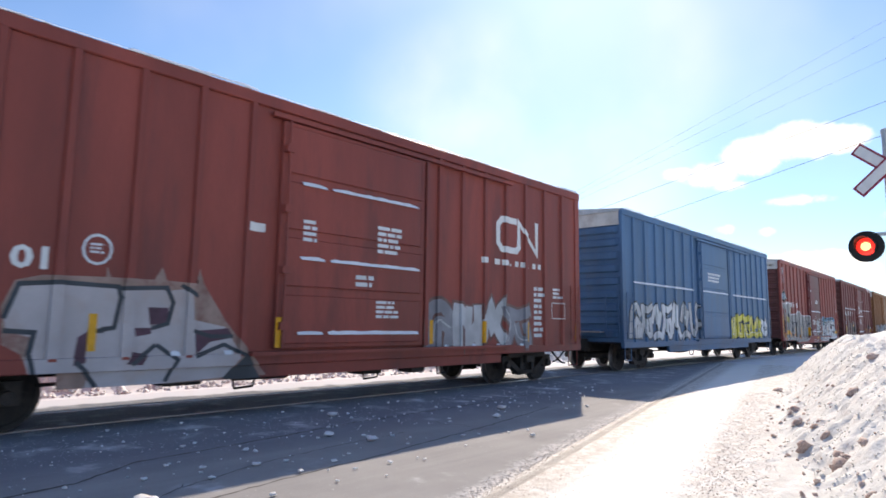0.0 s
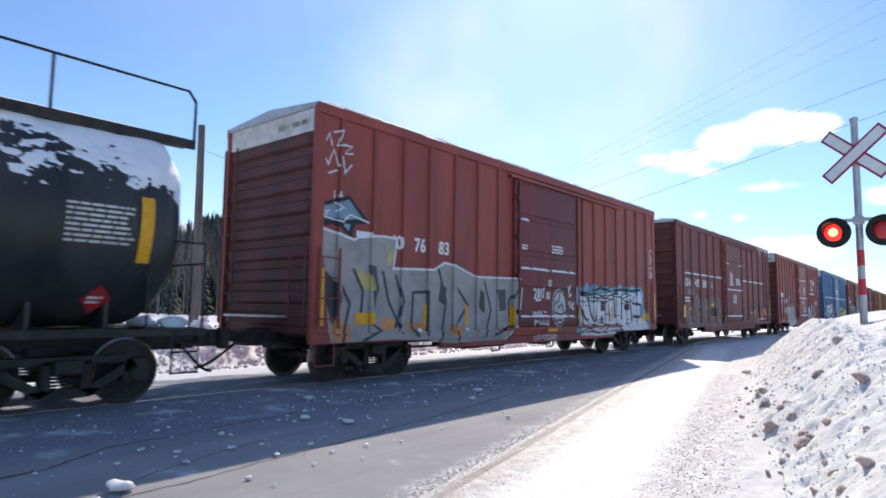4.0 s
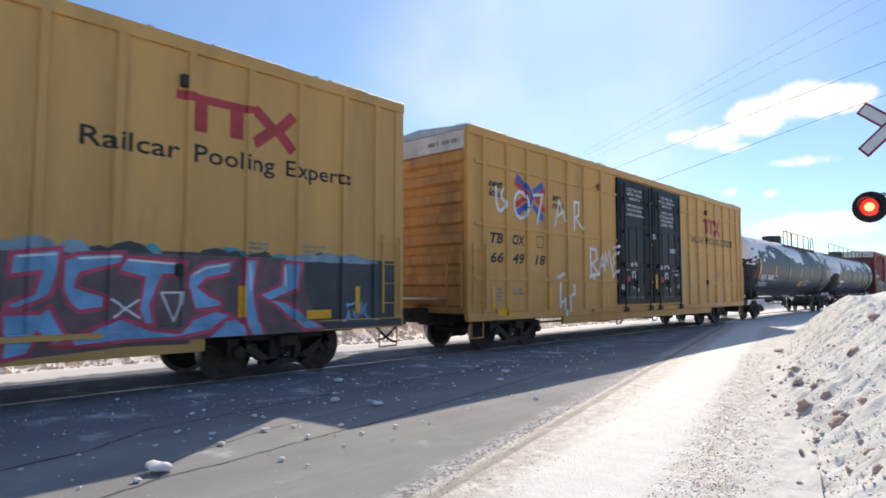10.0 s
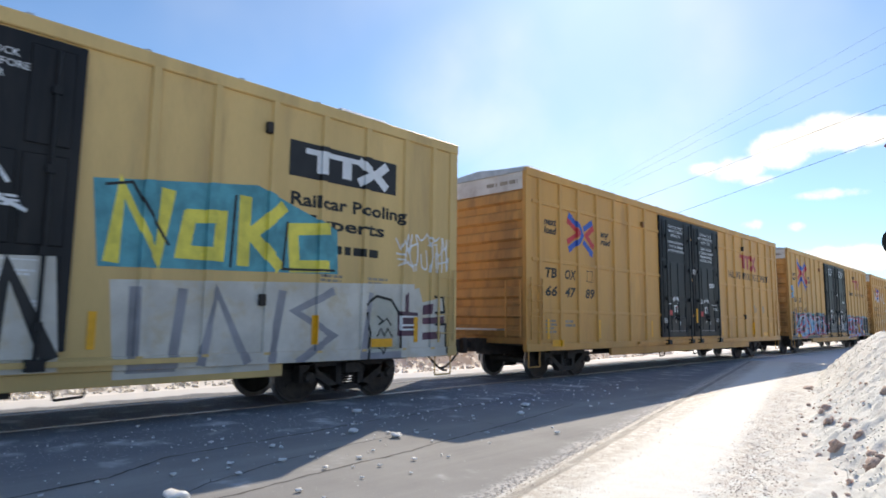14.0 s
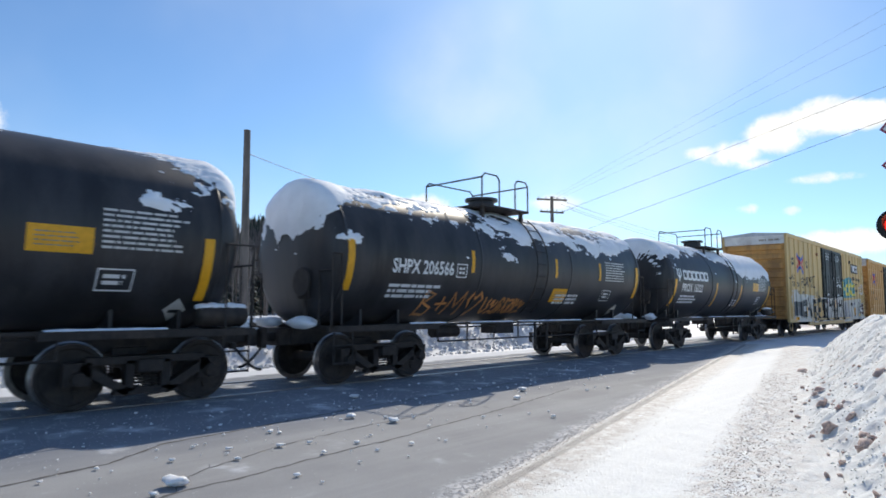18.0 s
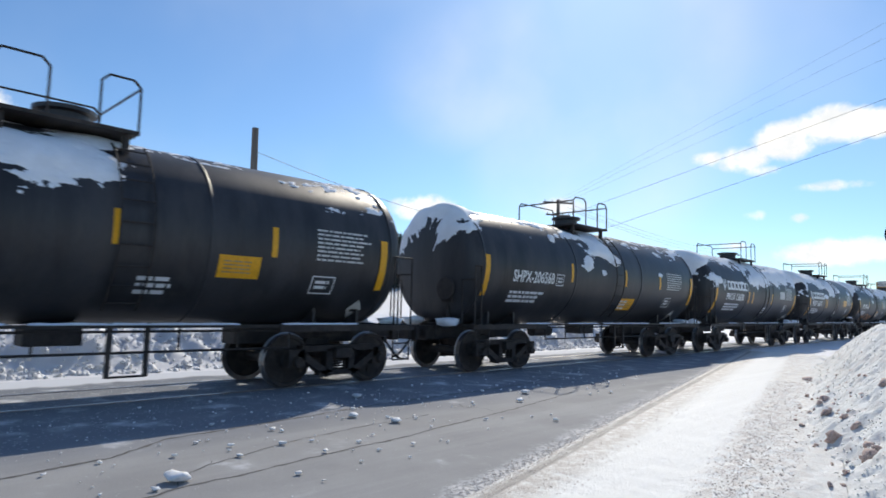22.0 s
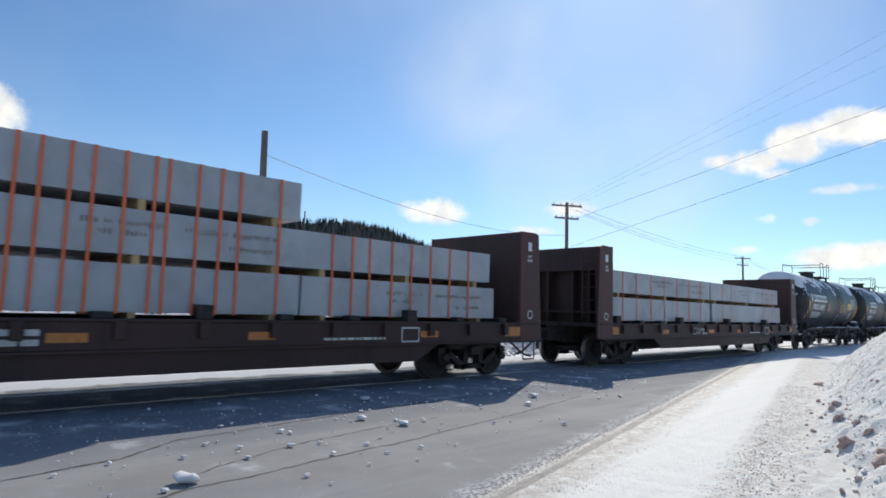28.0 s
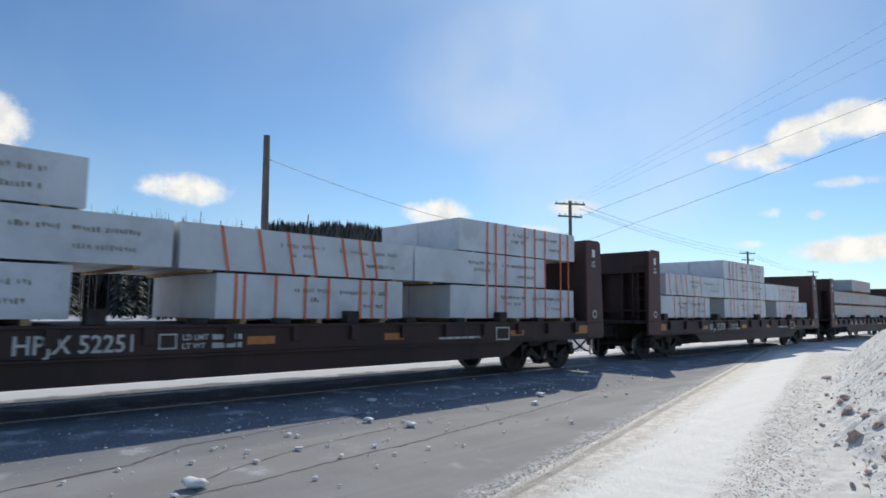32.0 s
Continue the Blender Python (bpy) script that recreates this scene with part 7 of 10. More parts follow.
# ---- sprayed pieces ----
# silver piece of the red car
for kind, mat, lift, lines in (
    (0, CREAM, 0.001, ([(-5.32, 1.56), (-5.2, 1.88), (-4.92, 1.96), (-4.2, 1.98), (-4.2, 2.12), (-4.14, 1.98), (-3.58, 1.98), (-3.48, 2.16), (-3.4, 1.98), (-2.98, 1.96), (-2.94, 2.18), (-2.86, 1.96), (-2.5, 1.44), (-1.76, 0.6), (-2.46, 0.56), (-4.92, 0.56), (-5.08, 1), (-5.28, 1.12)],)),
    (0, LILAC_SILVER, 0.003, ([(-5.28, 1.44), (-5.16, 1.82), (-4.74, 1.88), (-4.04, 1.86), (-3.38, 1.84), (-3.04, 1.88), (-3, 1.44), (-2.5, 1.34), (-2.2, 0.92), (-2.46, 0.6), (-3.28, 0.56), (-4.36, 0.56), (-4.92, 0.56), (-5.04, 0.92), (-5, 1.2), (-5.24, 1.28)],)),
    (0, PLUM, 0.005, ([(-3.64, 1.6), (-3.36, 1.6), (-3.36, 1.38), (-3.6, 1.36)], [(-3.8, 1.32), (-3.58, 1.32), (-3.58, 1.24), (-3.78, 1.2)], [(-2.96, 1.28), (-2.44, 1.32), (-2.36, 1.18), (-2.72, 1.12), (-2.92, 0.94)], [(-4.52, 0.84), (-4.48, 1.2), (-4.36, 1.28), (-4.38, 0.88)], [(-3.88, 0.84), (-3.8, 1), (-3.6, 0.96), (-3.68, 0.82)],)),
    (0, SLATE, 0.005, ([(-2.46, 0.56), (-2.12, 0.94), (-1.86, 0.56)],)),
    (0.06, SLATE, 0.007, ([(-5.28, 1.44), (-5.16, 1.84), (-4.74, 1.88), (-4.04, 1.86), (-4, 1.72), (-4.06, 1.32), (-4.2, 1.3)], [(-5.26, 1.28), (-4.96, 1.26), (-5, 1), (-4.9, 0.56)], [(-4.48, 0.88), (-4.38, 0.78), (-4.24, 0.58)], [(-4, 1.84), (-3.4, 1.88), (-3.3, 1.68), (-3.36, 1.38), (-3.56, 1.32)], [(-3.48, 1.08), (-3.2, 0.88), (-3.34, 0.6)], [(-3.8, 0.84), (-3.52, 1.08)], [(-3.18, 1.92), (-2.96, 1.78)], [(-2.92, 0.92), (-2.5, 1.08), (-2.12, 0.9), (-2.46, 0.58)], [(-2.98, 1.28), (-2.72, 1.2), (-2.38, 1.2)], [(-4.36, 1.28), (-4.2, 1.28)],)),
):
    paint(box_b, Z_B, kind, mat, lift, lines)
# white piece with black lines, and the ball on the door
for kind, mat, lift, lines in (
    (0, HALO_BLUE, 0.001, ([(1.58, 2.08), (1.84, 2.12), (2.2, 2.06), (2.6, 2.1), (2.88, 2.18), (3.4, 2.14), (3.86, 2.1), (4.44, 2.18), (5.18, 2.16), (5.76, 2.22), (6.4, 2.2), (6.76, 2.12), (6.76, 1.56), (7.16, 1.2), (7.24, 0.8), (5.92, 0.72), (2.04, 0.72), (1.72, 0.78), (1.66, 1.22), (1.72, 1.48), (1.56, 1.64)],)),
    (0, SPRAY_WHITE, 0.003, ([(1.72, 1.88), (2.24, 1.84), (3.32, 1.92), (4.44, 2.04), (5.68, 2.06), (6.58, 2.14), (6.64, 1.62), (6.32, 1.56), (6.38, 1.2), (7, 1.04), (7.02, 0.8), (5.04, 0.68), (3.38, 0.64), (2.1, 0.68), (1.96, 1.08), (1.88, 1.68)],)),
    (0.08, SPRAY_BLACK, 0.005, ([(1.72, 1.96), (2.54, 1.92)], [(2.68, 2), (3.4, 2.12), (4.12, 2.02)], [(4.32, 2.06), (5, 2.12), (5.68, 2.08), (6.48, 2.16)],)),
    (0.1, SLATE, 0.006, ([(1.96, 1.64), (2.2, 1.2), (2.5, 1.12)], [(2.52, 1.8), (2.68, 1.32), (2.82, 1.18)], [(3.16, 1.8), (2.92, 1.1)], [(4.32, 1.84), (4.4, 1.2)], [(4.92, 1.86), (4.88, 1.16)], [(5.8, 1.68), (6.54, 1.62)], [(5.84, 1.24), (6.38, 1.2)], [(3.88, 1.76), (4, 1.1)], [(5.6, 1.82), (5.72, 1.08)],)),
    (0, PLUM, 0.006, ([(3.38, 1.74), (3.68, 1.68), (3.66, 1.4), (3.36, 1.4)], [(3.36, 1.24), (3.52, 1.24), (3.5, 1.02), (3.36, 1.02)], [(5.08, 1.6), (5.52, 1.68), (5.48, 1.44), (5.12, 1.44)],)),
):
    paint(box_d, Z_D, kind, mat, lift, lines)
for kind, mat, lift, lines in (
    (0, SILVER, 0.001, ([(0.2, 1.44), (0.24, 1.72), (0.36, 1.94), (0.6, 2.02), (0.84, 1.9), (1, 1.6), (1, 1.28), (0.84, 1.04), (0.6, 0.92), (0.36, 1.04), (0.24, 1.22)],)),
    (0.05, SPRAY_BLACK, 0.004, ([(0.28, 1.44), (0.3, 1.72), (0.44, 1.9), (0.64, 1.96), (0.88, 1.8), (0.98, 1.52), (0.94, 1.22), (0.8, 1.06), (0.58, 1), (0.36, 1.12), (0.28, 1.32), (0.28, 1.44)], [(0.34, 1.56), (0.48, 1.68), (0.52, 1.46), (0.72, 1.6), (0.8, 1.4)], [(0.36, 1.36), (0.64, 1.28), (0.92, 1.36)], [(0.44, 1.14), (0.74, 1.14)], [(0.6, 1.88), (0.56, 1.64)],)),
    (0.05, SPRAY_WHITE, 0.003, ([(-0.76, 1.92), (-0.66, 1.96), (-0.62, 1.88), (-0.72, 1.72), (-0.56, 1.72)], [(-0.52, 1.96), (-0.54, 1.78), (-0.46, 1.74), (-0.44, 1.88), (-0.52, 1.96)], [(-0.36, 1.96), (-0.34, 1.74)], [(-0.28, 1.96), (-0.22, 2), (-0.28, 1.74)], [(-0.64, 1.66), (-0.4, 1.68)], [(1.1, 2.08), (1.16, 1.8), (1.26, 1.88)], [(1.24, 2.12), (1.12, 1.94)], [(1.1, 1.66), (1.2, 1.48), (1.26, 1.68), (1.32, 1.44)], [(1.42, 1.62), (1.28, 1.52), (1.44, 1.44)],)),
    (0.035, SPRAY_WHITE, 0.003, ([(-0.76, 1.36), (-0.72, 1.28), (-0.68, 1.36), (-0.62, 1.28), (-0.58, 1.36)], [(-0.54, 1.28), (-0.48, 1.38), (-0.4, 1.28)], [(-0.36, 1.38), (-0.36, 1.28), (-0.28, 1.28)], [(-0.24, 1.36), (-0.1, 1.36)], [(-0.7, 1.14), (-0.68, 0.98), (-0.64, 1.14), (-0.52, 1.1)], [(-0.4, 1.16), (-0.44, 1.06), (-0.36, 1.02), (-0.34, 1.1)], [(-0.24, 1.16), (-0.28, 1.04), (-0.18, 1.02), (-0.16, 1.1)], [(-0.06, 1.16), (-0.12, 1.04), (0, 1), (0.02, 1.14)],)),
):
    paint(box_d, Z_D, kind, mat, lift, lines)
# grey piece at the rear of the same car
for kind, mat, lift, lines in (
    (0, ASH, 0.001, ([(-7.74, 2.82), (-6.88, 2.68), (-6.74, 2.72), (-6.12, 2.8), (-5.76, 2.78), (-5.88, 2.18), (-4.6, 2.2), (-4.24, 2.4), (-3.8, 2.36), (-3.08, 2.14), (-1.4, 2.16), (-1.4, 1.04), (-1.86, 0.68), (-4, 0.66), (-5.72, 0.8), (-7.42, 0.78), (-7.56, 2.12)],)),
    (0, SPRAY_ORANGE, 0.003, ([(-7.34, 1.2), (-6.92, 1.1), (-6.96, 0.8), (-7.38, 0.8)], [(-6.12, 1.24), (-5.72, 1.18), (-5.78, 0.96), (-6.16, 1.02)], [(-5.42, 1.14), (-4.84, 1.12), (-4.86, 0.92), (-5.38, 0.96)], [(-4, 1.08), (-3.56, 1.02), (-3.62, 0.8), (-4.08, 0.84)],)),
    (0, STRAW, 0.003, ([(-6.82, 2.16), (-6.42, 2.02), (-6.26, 1.72), (-6.7, 1.78)], [(-5.96, 2.72), (-5.82, 2.4), (-6, 2.22)],)),
    (0, SLATE, 0.003, ([(-7.56, 2.08), (-7.28, 1.84), (-7.16, 1.6), (-7.36, 1.08), (-7.52, 1.52)], [(-6.5, 2.24), (-6.32, 2.2), (-6.2, 1.8), (-6.36, 1.38)], [(-4.36, 2), (-4.16, 1.86), (-4.22, 1.48), (-4.44, 1.58)], [(-3, 1.9), (-2.76, 1.8), (-2.74, 1.32), (-3.04, 1.44)], [(-2.28, 1.88), (-1.88, 1.92), (-1.86, 1.4), (-2.2, 1.36)],)),
    (0.07, SLATE, 0.005, ([(-7.16, 1.8), (-6.96, 1.48), (-7.12, 0.8)], [(-6.88, 2.12), (-6.64, 1.74), (-6.68, 1.22), (-6.12, 0.98), (-6.62, 0.8)], [(-6.12, 2.12), (-5.96, 1.56), (-5.62, 1.04)], [(-5.76, 2.06), (-5.56, 1.56), (-5.74, 1.04)], [(-5.24, 1.74), (-4.8, 1.76), (-4.8, 0.86)], [(-5.24, 1.74), (-5.28, 1.04), (-5.08, 0.84)], [(-4.44, 2.26), (-4.18, 1.58), (-4.34, 0.72)], [(-3.8, 1.88), (-3.4, 1.5), (-3.84, 1.04), (-3.68, 0.7)], [(-2.76, 2.06), (-2.5, 1.4), (-2.74, 0.76)], [(-1.4, 1.96), (-1.76, 1.62), (-1.68, 1), (-2.36, 0.8)],)),
    (0.05, SPRAY_WHITE, 0.006, ([(-7.74, 2.84), (-6.88, 2.68), (-6.74, 2.76), (-6.12, 2.82), (-5.74, 2.8), (-5.84, 2.2), (-4.6, 2.24), (-4.24, 2.42), (-3.8, 2.36), (-3.08, 2.16), (-1.36, 2.2)], [(-1.3, 1.96), (-1.44, 1.04), (-1.86, 0.68)],)),
    (0, SPRAY_BLACK, 0.004, ([(-7.82, 3.24), (-7.04, 3.5), (-6.5, 3.04), (-6.88, 2.96), (-6.94, 2.72), (-7.4, 2.92), (-7.8, 2.82)],)),
    (0, STEEL_BLUE, 0.006, ([(-7.72, 3.2), (-7.04, 3.42), (-6.7, 3.1), (-7.16, 3.02), (-7.42, 3.04), (-7.6, 3)], [(-7.2, 2.96), (-7, 2.96), (-7.02, 2.82)],)),
    (0.035, SPRAY_WHITE, 0.008, ([(-7.8, 3.1), (-7.5, 3.16), (-7.64, 3.04), (-7.2, 2.98), (-7, 3.14), (-6.52, 3.04)], [(-7.38, 3.32), (-7.2, 3.24), (-7.36, 3.16)], [(-7.8, 4.56), (-7.68, 4.28), (-7.56, 4.58), (-7.48, 4.36)], [(-7.44, 4.62), (-7.26, 4.68), (-7.36, 4.38), (-7.16, 4.42)], [(-7.68, 4.16), (-7.56, 4), (-7.44, 4.3), (-7.32, 4)], [(-7.22, 4.42), (-7, 4.44), (-7.2, 4.26), (-6.98, 4.3)], [(-7.26, 4.18), (-7.2, 3.88), (-7, 4.08)], [(-7.54, 3.84), (-7.36, 3.92)],)),
):
    paint(box_d, Z_D, kind, mat, lift, lines)
# blue and crimson pieces along the pale yellow car
for kind, mat, lift, lines in (
    (0, DUSK, 0.003, ([(2.94, 1.92), (7.12, 1.96), (7.2, 1.4), (7.56, 0.76), (6.42, 0.64), (4.38, 0.68), (3, 0.6)],)),
    (0, SPRAY_BLUE, 0.005, ([(3.06, 1.88), (3.58, 1.96), (3.56, 1.64), (3.48, 1.36), (3.12, 1.2), (3.02, 1.22), (3.04, 1.28), (3.28, 1.4), (3.36, 1.66), (3.04, 1.6)], [(2.98, 1.16), (3.36, 1.16), (3.48, 1.24), (3.72, 0.76), (3.56, 0.72), (3.34, 0.92), (3.28, 0.66), (3, 0.6)], [(3.6, 1.82), (3.76, 1.9), (4.32, 1.94), (4.28, 1.78), (3.92, 1.68), (3.8, 1.64), (3.76, 1.48), (4.1, 1.36), (4.1, 1.2), (3.8, 1.16), (3.68, 1.26), (3.6, 1.44)], [(4.24, 1.68), (4.34, 1.88), (5.16, 1.84), (5.08, 1.64), (4.84, 1.64), (4.68, 1.24), (4.74, 0.96), (4.6, 0.96), (4.52, 1.16), (4.58, 1.6)], [(3.56, 0.76), (3.84, 0.88), (4.28, 1.08), (4.68, 0.9), (5.08, 0.84), (5.26, 1.02), (5.62, 1.14), (5.88, 1.06), (5.52, 0.84), (5.04, 0.76), (4.36, 0.76), (3.76, 0.72)], [(5.18, 1.66), (5.42, 1.82), (5.92, 1.9), (5.84, 1.68), (5.48, 1.6), (5.36, 1.48), (5.52, 1.36), (5.72, 1.28), (5.72, 1.18), (5.3, 1.14), (5.24, 1.32), (5.16, 1.48)], [(6.06, 1.92), (6.32, 1.92), (6.24, 1.44), (6.32, 1.08), (6.44, 0.68), (6.16, 0.66), (6.04, 1.22)], [(6.32, 1.36), (6.72, 1.52), (6.76, 1.88), (7.1, 1.88), (7.02, 1.44), (6.56, 1.28), (6.84, 1.24), (7.54, 0.8), (7.16, 0.78), (6.64, 1.18)], [(5.4, 0.68), (5.8, 1), (6, 1), (6.28, 0.66)],)),
    (0.055, SPRAY_PINK, 0.008, ([(3.06, 1.88), (3.58, 1.96), (3.56, 1.64), (3.48, 1.36), (3.12, 1.2), (3.02, 1.22), (3.04, 1.28), (3.28, 1.4), (3.36, 1.66), (3.04, 1.6), (3.06, 1.88)], [(2.98, 1.16), (3.36, 1.16), (3.48, 1.24), (3.72, 0.76), (3.56, 0.72), (3.34, 0.92), (3.28, 0.66), (3, 0.6), (2.98, 1.16)], [(3.6, 1.82), (3.76, 1.9), (4.32, 1.94), (4.28, 1.78), (3.92, 1.68), (3.8, 1.64), (3.76, 1.48), (4.1, 1.36), (4.1, 1.2), (3.8, 1.16), (3.68, 1.26), (3.6, 1.44), (3.6, 1.82)], [(4.24, 1.68), (4.34, 1.88), (5.16, 1.84), (5.08, 1.64), (4.84, 1.64), (4.68, 1.24), (4.74, 0.96), (4.6, 0.96), (4.52, 1.16), (4.58, 1.6), (4.24, 1.68)], [(3.56, 0.76), (3.84, 0.88), (4.28, 1.08), (4.68, 0.9), (5.08, 0.84), (5.26, 1.02), (5.62, 1.14), (5.88, 1.06), (5.52, 0.84), (5.04, 0.76), (4.36, 0.76), (3.76, 0.72), (3.56, 0.76)], [(5.18, 1.66), (5.42, 1.82), (5.92, 1.9), (5.84, 1.68), (5.48, 1.6), (5.36, 1.48), (5.52, 1.36), (5.72, 1.28), (5.72, 1.18), (5.3, 1.14), (5.24, 1.32), (5.16, 1.48), (5.18, 1.66)], [(6.06, 1.92), (6.32, 1.92), (6.24, 1.44), (6.32, 1.08), (6.44, 0.68), (6.16, 0.66), (6.04, 1.22), (6.06, 1.92)], [(6.32, 1.36), (6.72, 1.52), (6.76, 1.88), (7.1, 1.88), (7.02, 1.44), (6.56, 1.28), (6.84, 1.24), (7.54, 0.8), (7.16, 0.78), (6.64, 1.18), (6.32, 1.36)], [(5.4, 0.68), (5.8, 1), (6, 1), (6.28, 0.66), (5.4, 0.68)],)),
    (0.03, SPRAY_WHITE, 0.009, ([(3.12, 1.84), (3.52, 1.88)], [(3.78, 1.84), (4.26, 1.88)], [(4.38, 1.84), (5.08, 1.8)], [(5.24, 1.64), (5.46, 1.76), (5.8, 1.82)], [(6.14, 1.84), (6.16, 1.44)], [(6.8, 1.8), (6.82, 1.5)], [(4.82, 1.4), (5.1, 1.4), (5.08, 1.2), (5, 1), (4.82, 1.4)], [(4.16, 1.32), (4.54, 1.06)], [(4.52, 1.3), (4.2, 1.08)],)),
):
    paint(box_h, Z_Y, kind, mat, lift, lines)
for kind, mat, lift, lines in (
    (0, SPRAY_BLUE, 0.005, ([(-8.52, 1.82), (-8.28, 1.96), (-8.16, 1.64), (-8.5, 1.52)], [(-8.76, 1.1), (-8.22, 1.2), (-7.38, 1.48), (-7.28, 1.66), (-7.82, 1.4), (-7.88, 1.84), (-6.96, 1.98), (-7, 1.5), (-7.68, 1.16), (-8.68, 1.04)], [(-8.08, 1.02), (-6.9, 1.14), (-6.72, 2), (-6.56, 1.76), (-6.22, 1.54), (-6.26, 0.96), (-6.96, 0.8), (-7.72, 0.84)], [(-6.16, 1.24), (-5.96, 1.68), (-5.76, 2), (-5.16, 1.62), (-5.26, 1), (-5.94, 0.96)], [(-5.06, 1.9), (-4.84, 1.9), (-4.68, 1.4), (-4.52, 1.14), (-4.28, 1.4), (-4.34, 1.88), (-3.94, 1.88), (-3.94, 1.22), (-4.52, 0.9), (-5, 1.24)], [(-3.8, 0.96), (-3.38, 1.12), (-3.44, 2), (-3.24, 2), (-2.92, 1.56), (-2.44, 1.38), (-2.92, 0.94)],)),
    (0.07, SPRAY_PINK, 0.008, ([(-8.52, 1.82), (-8.28, 1.96), (-8.16, 1.64), (-8.5, 1.52), (-8.52, 1.82)], [(-8.76, 1.1), (-8.22, 1.2), (-7.38, 1.48), (-7.28, 1.66), (-7.82, 1.4), (-7.88, 1.84), (-6.96, 1.98), (-7, 1.5), (-7.68, 1.16), (-8.68, 1.04), (-8.76, 1.1)], [(-8.08, 1.02), (-6.9, 1.14), (-6.72, 2), (-6.56, 1.76), (-6.22, 1.54), (-6.26, 0.96), (-6.96, 0.8), (-7.72, 0.84), (-8.08, 1.02)], [(-6.16, 1.24), (-5.96, 1.68), (-5.76, 2), (-5.16, 1.62), (-5.26, 1), (-5.94, 0.96), (-6.16, 1.24)], [(-5.06, 1.9), (-4.84, 1.9), (-4.68, 1.4), (-4.52, 1.14), (-4.28, 1.4), (-4.34, 1.88), (-3.94, 1.88), (-3.94, 1.22), (-4.52, 0.9), (-5, 1.24), (-5.06, 1.9)], [(-3.8, 0.96), (-3.38, 1.12), (-3.44, 2), (-3.24, 2), (-2.92, 1.56), (-2.44, 1.38), (-2.92, 0.94), (-3.8, 0.96)],)),
    (0.03, SPRAY_WHITE, 0.009, ([(-7.76, 1.78), (-7.08, 1.88)], [(-5.86, 1.84), (-5.48, 1.66)], [(-4.96, 1.78), (-4.74, 1.32)], [(-6.68, 1.8), (-6.36, 1.52)], [(-3.32, 1.92), (-2.92, 1.48)],)),
    (0, PLUM, 0.006, ([(-5.9, 1.4), (-5.76, 1.6), (-5.64, 1.02), (-5.84, 1.06)], [(-4.74, 1.8), (-4.46, 1.8), (-4.48, 1.4), (-4.66, 1.48)], [(-7.72, 1.64), (-7.24, 1.88), (-7.12, 1.72), (-7.64, 1.48)],)),
):
    paint(box_h, Z_Y, kind, mat, lift, lines)
